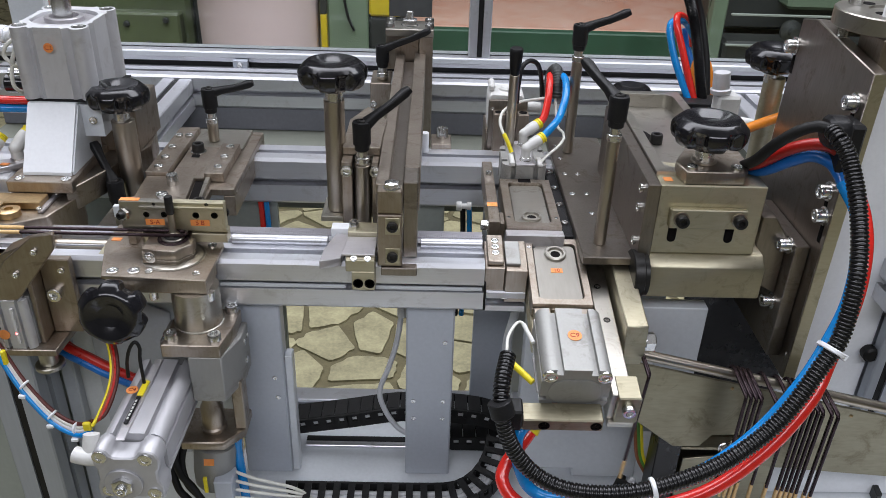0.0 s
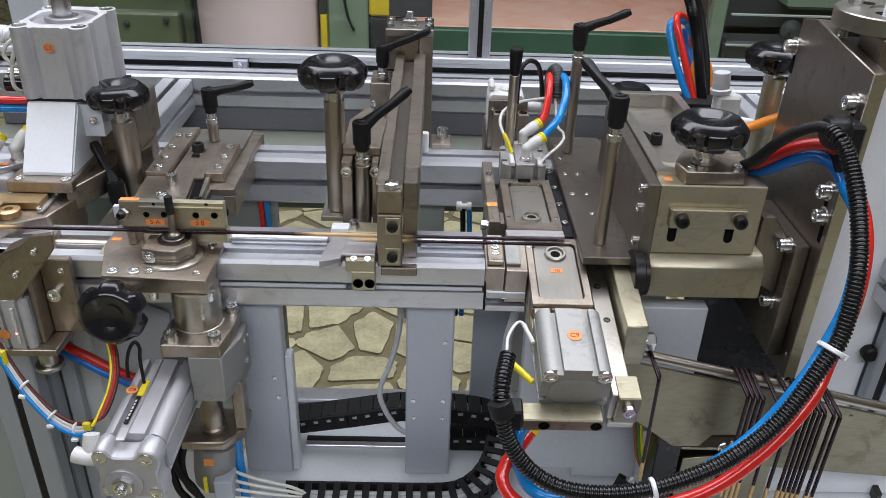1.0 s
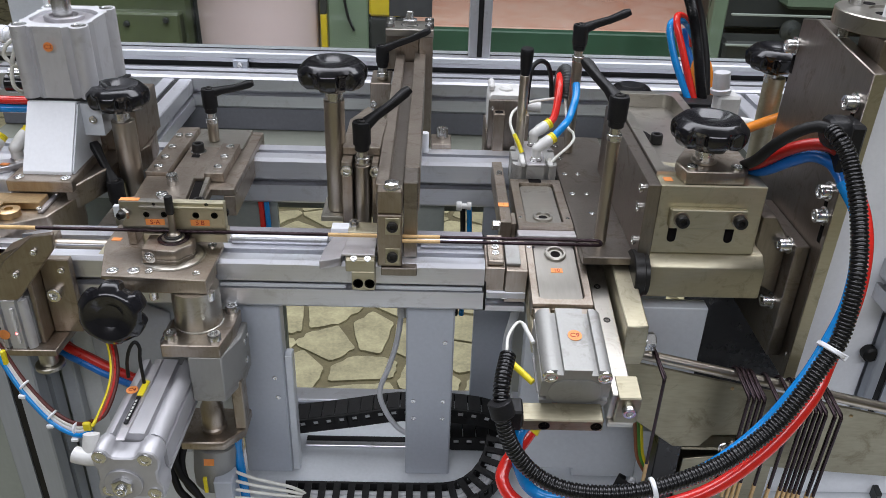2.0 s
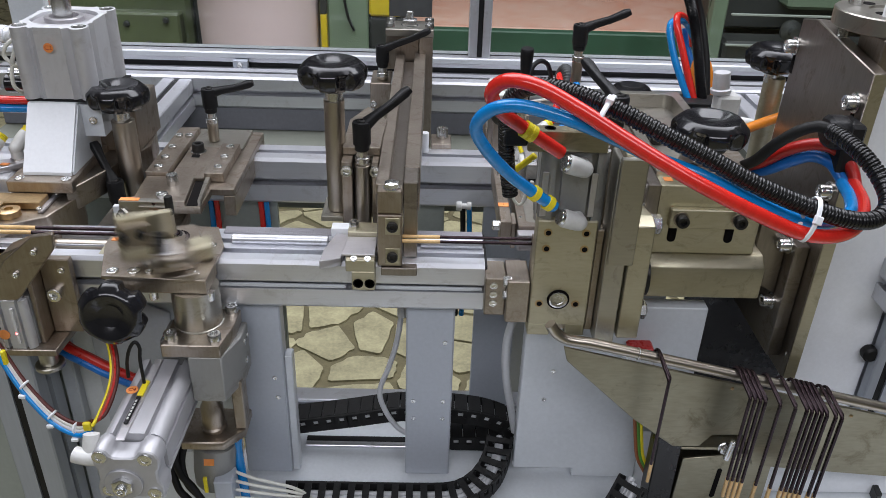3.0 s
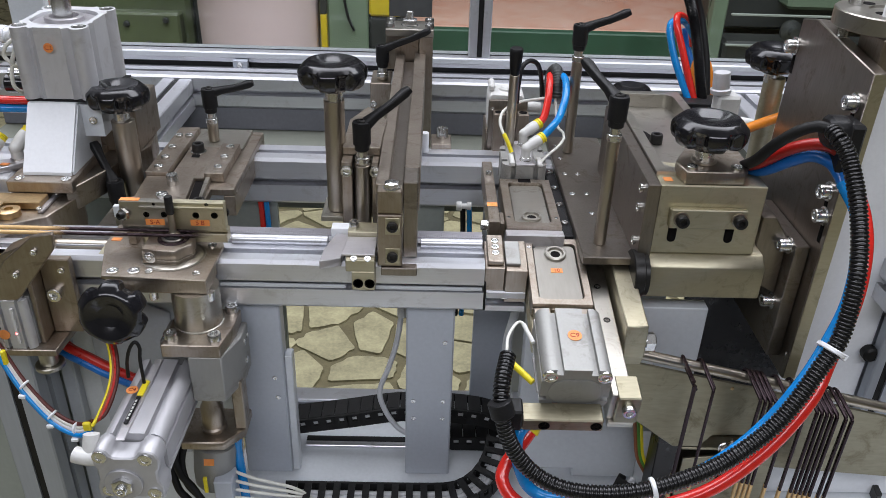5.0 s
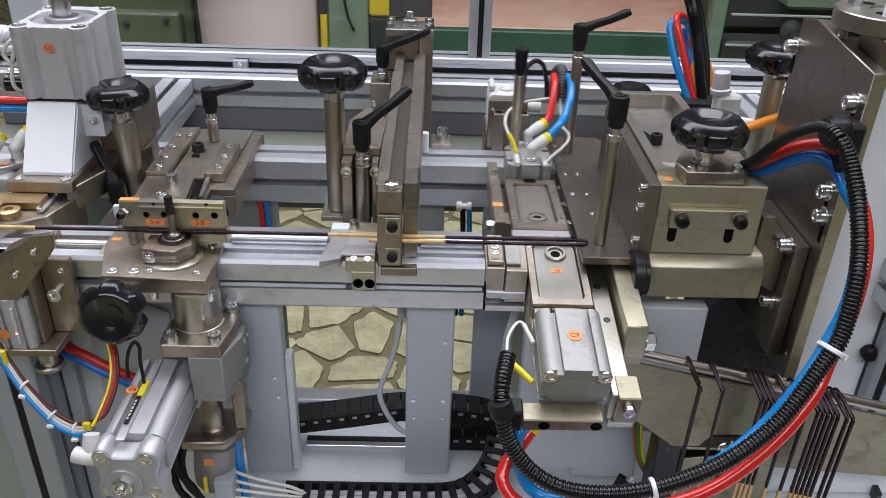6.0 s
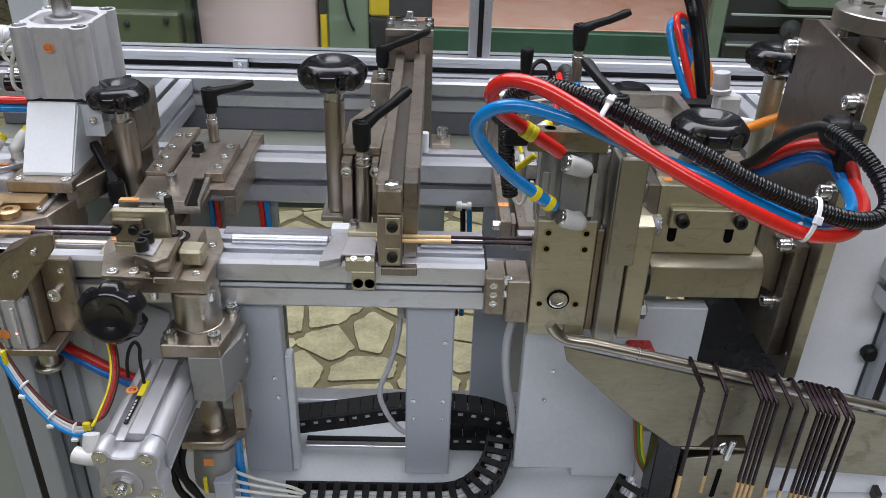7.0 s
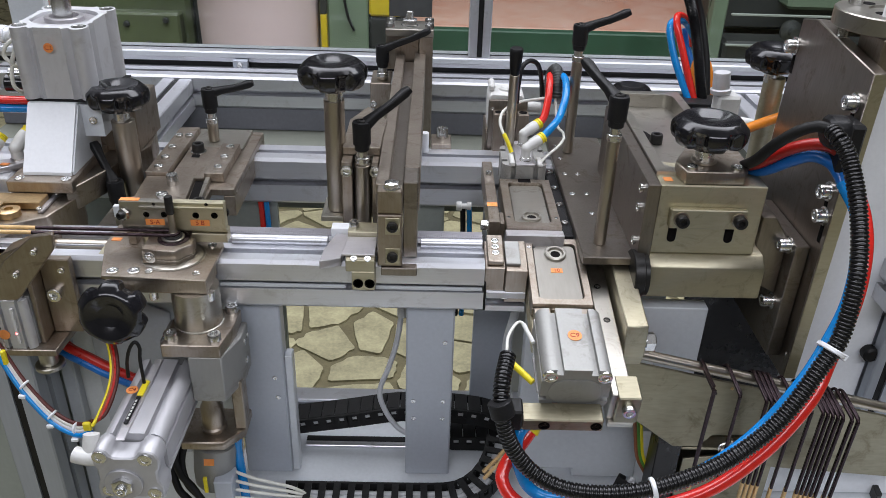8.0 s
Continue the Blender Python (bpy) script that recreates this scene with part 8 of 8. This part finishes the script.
    # low cylinder and lines in front of the first upright
    th = thing("small_cylinder", (-0.205, -0.02, 0.76), "small pale cylinder with an orange sticker under the stand", "pneumatic cylinder", "pneumatic cylinders")
    bm = B()
    lathe(bm, (-0.2055, -0.026, 0.760), (0.10, 0.05, 1), [(0.0150, 0), (0.0190, 0.006), (0.0205, 0.020), (0.0205, 0.044), (0.0190, 0.052), (0.0120, 0.056)], 32)
    part("barrel", bm, ALU_MILLED, th)
    bm = B()
    box(bm, -0.1990, -0.1815, -0.052, -0.030, 0.736, 0.786, 0.001)
    part("bracket", bm, GREY_PAINT, th, "blue grey bracket")
    sticker(th, pose(-0.2010, -0.0485, 0.8085, 70, 0, 0), 0.0095, 0.0065, "", 0.005)
    bm = B()
    box(bm, -0.2090, -0.2055, -0.0500, -0.0470, 0.7700, 0.7890, 0.0005)
    part("tag", bm, YELLOW, th, "yellow cable tag")
    for dx, dz in ((0.0, 0.0), (0.005, -0.012), (-0.004, -0.020)):
        loose_line("black_cable", [(-0.2300 + dx, -0.030, 0.835 + dz), (-0.2340 + dx, -0.042, 0.815 + dz), (-0.2290 + dx, -0.050, 0.795 + dz), (-0.2180 + dx, -0.052, 0.778 + dz), (-0.2080 + dx, -0.052, 0.750 + dz)], 0.0034, RUBBER, "black cable hanging below the silver cylinder")
    loose_line("blue_tube", [(-0.180, -0.020, 0.82), (-0.1806, -0.022, 0.7988), (-0.1787, -0.025, 0.7727), (-0.1765, -0.028, 0.738)], 0.0045, BLUE, "blue air tube hanging beside the first upright", "tube")
    for k in range(5):
        loose_line("thin_wire", [(-0.1896 - 0.004 * k, -0.03 - 0.005 * k, 0.782 - 0.007 * k), (-0.163, -0.036 - 0.003 * k, 0.776 - 0.006 * k), (-0.1279, -0.036 - 0.002 * k, 0.765 - 0.004 * k), (-0.11, -0.034, 0.750)], 0.0016, WHITE_WIRE, "thin pale wire entering the drag chain", "wire", "thin wires")
    for mat, dx in ((GREEN_WIRE, 0.0), (YELLOW, 0.003), (BROWN_WIRE, -0.003)):
        loose_line("earth_wire", [(0.2105 + dx, 0.0, 0.83), (0.2133 + dx, -0.005, 0.8085), (0.2177 + dx, -0.008, 0.786), (0.2299 + dx, -0.01, 0.763), (0.24 + dx, -0.01, 0.74)], 0.0018, mat, "striped earth wire beside the hang rail leg", "wire", "earth wires")
    # black corner bracket on the bed
    bm = B()
    prism(bm, [(0.4649, -0.0173), (0.4720, -0.0148), (0.4761, 0.0128), (0.4935, 0.0173), (0.4943, 0.0239), (0.4716, 0.0201)], "z", 0.7352, 0.7480, 0.0006)
    solo("corner_bracket", bm, BLACK_STEEL, "black bent corner bracket on the bed plate", "bracket", at=(0.4716, 0.0201, 0.7352))
    # clear film hanging beside the bundle
    rng = random.Random(5)
    bm = B()
    rows = []
    for i in range(9):
        z = 1.170 - 0.0125 * i
        wide = 0.017 - 0.0007 * i
        mid = 0.3300 + 0.0012 * i
        rows.append([bm.verts.new((mid + wide * (k / 4 - 0.5) * 2 * 0.5 + rng.uniform(-0.0012, 0.0012), 0.400 + rng.uniform(-0.003, 0.003), z + rng.uniform(-0.002, 0.002))) for k in range(5)])
    for a, b in zip(rows, rows[1:]):
        for k in range(4):
            bm.faces.new((a[k], a[k + 1], b[k + 1], b[k]))
    film = solo("plastic_film", bm, CLEAR, "crumpled clear plastic film hanging beside the hose bundle", "plastic film", at=(0.333, 0.40, 1.12))
    film.visible_shadow = False
    film.modifiers.new("thickness", "SOLIDIFY").thickness = 0.0003
    # red cap seen beyond the arm
    th = thing("terminal_box", (0.225, 0.005, 0.88), "white terminal box with a dark red lid", "terminal box")
    bm = B()
    box(bm, 0.188, 0.214, -0.003, 0.012, 0.880, 0.909, 0.001)
    part("box", bm, WHITE_PAINT, th)
    bm = B()
    box(bm, 0.189, 0.213, -0.006, 0.012, 0.9092, 0.917, 0.002)
    part("lid", bm, DARK_RED, th, "dark red lid")


TIE_AT = ((0.325, 0.305), (0.64, 0.635))


def cable_ties():
    """White ties, each round the conduit and the hoses beside it; returned for keying."""
    out = []
    for _ in TIE_AT:
        bm = B()
        a, b, w = 0.0155, 0.0092, 0.0019
        rings = [[bm.verts.new((p * math.cos(k * math.pi / 18), q * math.sin(k * math.pi / 18), z)) for k in range(36)]
                 for p, q, z in ((a, b, -w), (a + 0.0012, b + 0.0012, -w * 0.6), (a + 0.0012, b + 0.0012, w * 0.6), (a, b, w), (a - 0.0004, b - 0.0004, 0))]
        for m, low in enumerate(rings):
            high = rings[(m + 1) % 5]
            for k in range(36):
                bm.faces.new((low[k], low[(k + 1) % 36], high[(k + 1) % 36], high[k]))
        box(bm, -0.003, 0.003, b - 0.001, b + 0.0035, -0.0026, 0.0026, 0.0005)
        ob = part("cable_tie", bm, WHITE_PAINT, None, "white cable tie")
        ob.parent = HOSES[0][0]
        out.append(ob)
    return out


def hose_sleeves():
    """Yellow cable sleeves that ride on the air hoses near the arm."""
    for hose_, places, r in ((HOSES[1], (110,), 0.0053), (HOSES[2], (113, 117), 0.0048)):
        for i in places:
            bm = B()
            lathe(bm, (0, 0, 0), (0, 0, 1), [(r * 1.02, -0.0050), (r * 1.26, -0.0048), (r * 1.26, -0.0012), (r * 1.16, -0.0006), (r * 1.16, 0.0006), (r * 1.26, 0.0012), (r * 1.26, 0.0048), (r * 1.02, 0.0050)] if r > 0.0050
                  else [(r * 1.02, -0.0026), (r * 1.30, -0.0024), (r * 1.30, 0.0024), (r * 1.02, 0.0026)], 20)
            me = bpy.data.meshes.new("sleeve")
            bm.to_mesh(me)
            bm.free()
            me.materials.append(YELLOW)
            ob = new("sleeve", me)
            ob.parent = hose_[1][i]
            ob["label"] = "yellow cable sleeve"


def lower_frame():
    # uprights and panels at the infeed end
    for x, y in ((-0.418, 0.002), (-0.418, 0.44), (0.56, 0.06), (0.56, 0.44)):
        th = thing("upright_profile", (x, y, 0.0), "slotted aluminium upright of the machine frame", "aluminium profile", "machine frame profiles")
        profile_bar("bar", "z", (x, y), 0.012, 0.951, 0.045, 0.045, [("bottom", 0.0225), ("left", 0.0225), ("right", 0.0225)], "", th, ALU_MATTE)
        # Black strip carries the shade inside the upright's slot
        bm = B()
        box(bm, x + 0.0190, x + 0.0260, y + 0.0015, y + 0.003, 0.013, 0.950, 0)
        part("slot_insert", bm, BLACK_PLASTIC, th, "black strip for the shade inside the slot", smooth=False)
        bm = B()
        lathe(bm, (x + 0.0225, y + 0.0225, 0.0), (0, 0, 1), [(0.030, 0), (0.030, 0.004), (0.022, 0.0118)], 28)
        part("foot", bm, RUBBER, th, "black levelling foot")
    bm = B()
    box(bm, -0.80, -0.374, 0.060, 0.066, 0.30, 0.944, 0.001)
    solo("end_panel", bm, GREEN_GREY, "grey green panel closing the infeed end", "panel", at=(-0.6, 0.063, 0.3))
    th = thing("loom_backing", (-0.3, 0.063, 0.4), "blue grey panel behind the wiring loom", "panel")
    bm = B()
    box(bm, -0.372, -0.200, 0.060, 0.066, 0.40, 0.944, 0.001)
    part("sheet", bm, PALE_PAINT, th)
    bm = B()
    box(bm, -0.372, -0.358, 0.0465, 0.0597, 0.40, 0.944, 0.0015)
    part("folded_edge", bm, GREY_PAINT, th, "folded sheet edge")
    bm = B()
    prism(bm, [(-0.338, 0.72), (-0.255, 0.72), (-0.255, 0.905), (-0.300, 0.925), (-0.338, 0.885)], "y", 0.0565, 0.0597, 0.0008)
    part("cover_plate", bm, GREY_PAINT, th, "smooth bolted cover plate")
    bm = B()
    box(bm, 0.345, 0.62, -0.002, 0.002, 0.736, 0.775, 0.001)
    solo("low_cover", bm, WHITE_PAINT, "low white cover sheet behind the hung rods", "sheet", at=(0.48, 0, 0.736))


small_runs()
TIES = cable_ties()
hose_sleeves()
lower_frame()


# ---------------- everything that moves ----------------
def motions():
    f = 1 / 30
    up_a, down_a, up_b, down_b = 2.1333, 3.28, 6.34, 7.51
    rise = [(0, DOWN), (1, 6), (2, -14), (3, -48), (4, -78), (5, -91), (6, -93), (8, UP)]
    drop = [(0, UP), (1, -74), (2, -44), (3, -12), (4, 6), (5, DOWN)]
    drop_b = [(0, UP), (1, -84), (2, -62), (3, -30), (4, -4), (5, 8), (6, DOWN)]
    angles = [(0.0, DOWN)] + [(up_a + f * k, a) for k, a in rise] + [(down_a + f * k, a) for k, a in drop] \
        + [(up_b + f * k, a) for k, a in rise] + [(down_b + f * k, a) for k, a in drop_b] + [(8.0, DOWN)]
    walk(ARM, [(t, Matrix.Translation(HINGE) @ pose(0, 0, 0, a)) for t, a in angles])

    # hoses follow the arm
    for th, pieces, (down, up, count) in HOSES:
        o = Vector(th.location)
        lines = {a: hose_line(down, up, a, count) for _, a in angles}
        for i, ob in enumerate(pieces):
            rows, q, last = [], None, None
            for t, a in angles:
                p0, p1 = lines[a][i], lines[a][i + 1]
                d = (p1 - p0).normalized()
                q = d.to_track_quat("Z", "Y") if q is None else last.rotation_difference(d) @ q
                last = d
                rows.append((t, Matrix.Translation((p0 + p1) / 2 - o) @ q.to_matrix().to_4x4()))
            walk(ob, rows)

    # cable ties stay round the conduit and its nearest hose
    th0, _, (c_down, c_up, _) = HOSES[0]
    for ob, (low, high) in zip(TIES, TIE_AT):
        rows = []
        for t, a in angles:
            c = hose_line(c_down, c_up, a, 120)
            i = int((low + (high - low) * (DOWN - a) / (DOWN - UP)) * 119)
            d = (c[i + 1] - c[i - 1]).normalized()
            near = [min(hose_line(h[2][0], h[2][1], a, 160), key=lambda p: (p - c[i]).length) for h in HOSES[1:]]
            far = max(near, key=lambda p: (p - c[i]).length if (p - c[i]).length < 0.04 else 0)
            x = far - c[i]
            x = (x - d * x.dot(d)).normalized()
            y = d.cross(x)
            m = Matrix((x, y, d)).transposed().to_4x4()
            rows.append((t, Matrix.Translation(c[i] + x * 0.0075 - Vector(th0.location)) @ m))
        walk(ob, rows)

    # clamp carriage opens by a few millimetres while the arm is up
    c = Vector(CARRIAGE.location)
    shift = lambda d: Matrix.Translation(c + Vector((d, 0, 0)))
    walk(CARRIAGE, [(0, shift(0)), (1.7667, shift(0)), (1.9, shift(0.011)), (3.3667, shift(0.011)), (3.4667, shift(0)), (5.9333, shift(0)), (6.0667, shift(0.011)), (7.5667, shift(0.011)), (7.6667, shift(0)), (8, shift(0))])

    # infeed clamp lifts
    c2 = Vector(TOWER.location)
    lift = lambda d: Matrix.Translation(c2 + Vector((0, 0, d)))
    walk(TOWER, [(0, lift(0)), (1.3, lift(0)), (1.4333, lift(0.0055)), (1.9, lift(0.0055)), (2.0333, lift(0)), (5.5, lift(0)), (5.6333, lift(0.0055)), (5.9, lift(0.0055)), (6.0, lift(0)), (8, lift(0))])

    # bending table: half a turn and back
    b = Vector(BENDER.location)
    rot = lambda a: Matrix.Translation(b) @ pose(0, 0, 0, 0, 0, -a)
    table = []
    for s in (0.0, 4.24):
        table += [(2.5 + s, 0), (2.5667 + s, 28), (2.6333 + s, 85), (2.7 + s, 145), (2.7667 + s, 180), (2.96 + s, 180), (3.0 + s, 158), (3.0667 + s, 85), (3.1333 + s, 20), (3.18 + s, 0)]
    walk(BENDER, [(0, rot(0))] + [(t, rot(a)) for t, a in table] + [(8, rot(0))])

    # rods on the line
    feed = 0.350
    run = [(0.7667, 0.0), (0.8333, 0.18), (0.9, 0.5), (0.9667, 0.82), (1.0333, 1.0)]
    k = Vector((KNEE_X, ROD_Y, ROD_Z))
    line = lambda d: Matrix.Translation(k + Vector((d, 0, 0)))
    hook = Vector((0, 0, 0.0048))

    def on_rail(s):
        return RAIL_A.lerp(RAIL_B, s) + hook

    def hanging(s, share=1.0, lift_=0.0):
        knee = on_rail(s) + Vector((0.0, -0.034, -0.002 + lift_))
        return Matrix.Translation(knee) @ pose(0, 0, 0, 2 * share) @ Matrix.Rotation(radians(120 * share), 4, Vector((-1, -1, -1)))
    rows = [(0.0, line(-feed))] + [(t, line(-feed + feed * u)) for t, u in run] + [(1.7667, line(0)), (1.9, line(0.011)), (3.3333, line(0.011))]
    def swinging(s, tilt):
        return Matrix.Translation(on_rail(s)) @ pose(0, 0, 0, 0, tilt, 0) @ Matrix.Translation(-on_rail(s)) @ hanging(s)

    def falling(x, y, z, tilt):
        return Matrix.Translation(Vector((x, y, z))) @ pose(0, 0, 0, 0, tilt, 0) @ Matrix.Rotation(radians(120), 4, Vector((-1, -1, -1)))
    rows += [(3.4, Matrix.Translation(k.lerp(on_rail(-0.2), 0.5)) @ Matrix.Rotation(radians(55), 4, Vector((-1, -1, -1)))),
             (3.4667, falling(0.163, -0.060, 0.960, -43)), (3.5333, falling(0.165, -0.060, 0.957, -36)), (3.6, swinging(-0.06, -8)), (3.7, swinging(-0.01, 11)), (3.8, swinging(0.0, 17)), (3.9, swinging(0.0, 8)), (4.0, swinging(0.01, -3)), (4.1, hanging(0.03)), (4.4, hanging(0.13)), (4.7, hanging(0.165)), (6.5, hanging(0.20)), (7.5, hanging(0.22)), (8.0, hanging(0.25))]
    walk(PIN_ONE, rows)
    fold = lambda a: pose(0, 0, 0, 0, -a, 0)
    edge_on = lambda a, roll: fold(a) @ pose(0, 0, 0, roll, 0, 0)
    walk(LOOP_ONE, [(0, fold(0)), (3.3333, fold(0)), (3.4, edge_on(60, 30)), (3.4667, edge_on(92, 70)), (8, edge_on(92, 70))])
    for leg, side in zip(LEGS_ONE, (1, -1)):
        near = pose(0, side * (LEG_GAP / 2 - 0.0004), 0)
        walk(leg, [(0, pose(0, 0, 0)), (3.3333, pose(0, 0, 0)), (3.4667, near), (8, near)])

    # the next rod comes in straight, is bent about the pin, and moves on one cycle later
    for (th, links, swing), s in ((BLANK_TWO, 0.0), (BLANK_THREE, 4.2)):
        o = Vector(th.location)
        put = lambda d: Matrix.Translation(o + Vector((d, 0, 0)))
        rows = [(0.0, put(-feed))] + [(t + s, put(-feed + feed * u)) for t, u in run]
        if s == 0.0:
            rows += [(t + 4.2, put(feed * u)) for t, u in run]
            rows += [(5.9333, put(feed)), (6.0667, put(feed + 0.011)), (7.5333, put(feed + 0.011)), (7.6333, Matrix.Translation(Vector((0.155, -0.040, 0.95))) @ pose(0, 0, 0, 0, -72, 0)),
                     (7.7333, Matrix.Translation(Vector((0.160, -0.036, 0.945))) @ pose(0, 0, 0, 0, -92, 0)), (7.9, Matrix.Translation(Vector((0.160, -0.035, 0.945))) @ pose(0, 0, 0, 0, -64, 0)),
                     (8.0, Matrix.Translation(Vector((0.160, -0.035, 0.945))) @ pose(0, 0, 0, 0, -57, 0))]
        else:
            rows += [(8.0, put(0.0))]
        walk(th, rows)
        bend = [(2.5, 0), (2.5667, 28), (2.6333, 85), (2.7, 145), (2.7667, 180)]
        for i, ob in enumerate([*links, swing]):
            walk(ob, [(0.0, bend_pose(i, 0))] + [(t + (0.0 if s == 0.0 else 4.24), bend_pose(i, a)) for t, a in bend] + [(8.0, bend_pose(i, 180))])

    # hung hairpins creep down the sloping rail
    for th, place in zip(HUNG, (-0.075, 0.368, 0.388, 0.408, 0.428, 0.485, 0.545, 0.590, 0.610, 0.630, 0.650, 0.670, 0.705, 0.730)):
        lead = th is HUNG[0]
        rows = []
        for t, d in ((0.0, 0.0), (0.1, 0.001), (0.3, 0.002), (0.6, 0.004), (1.5, 0.01), (3.3, 0.02), (3.9, 0.05), (4.6, 0.055), (6.4, 0.06), (7.5, 0.065), (8.0, 0.08)):
            s = place + d * (1 if not lead else 0)
            if lead:
                s = {0.0: 0.0, 0.1: 0.002, 0.3: 0.008, 0.6: 0.02, 1.5: 0.05, 3.3: 0.09, 3.9: 0.16, 4.6: 0.22, 6.4: 0.285, 7.5: 0.31, 8.0: 0.345}[t]
            tilt = {0.0: 4, 0.1: -2, 0.3: -13, 0.6: -4}.get(t, 0) if lead else 0
            rows.append((t, Matrix.Translation(on_rail(s)) @ pose(0, 0, 0, 0, tilt, 0)))
        walk(th, rows)


motions()
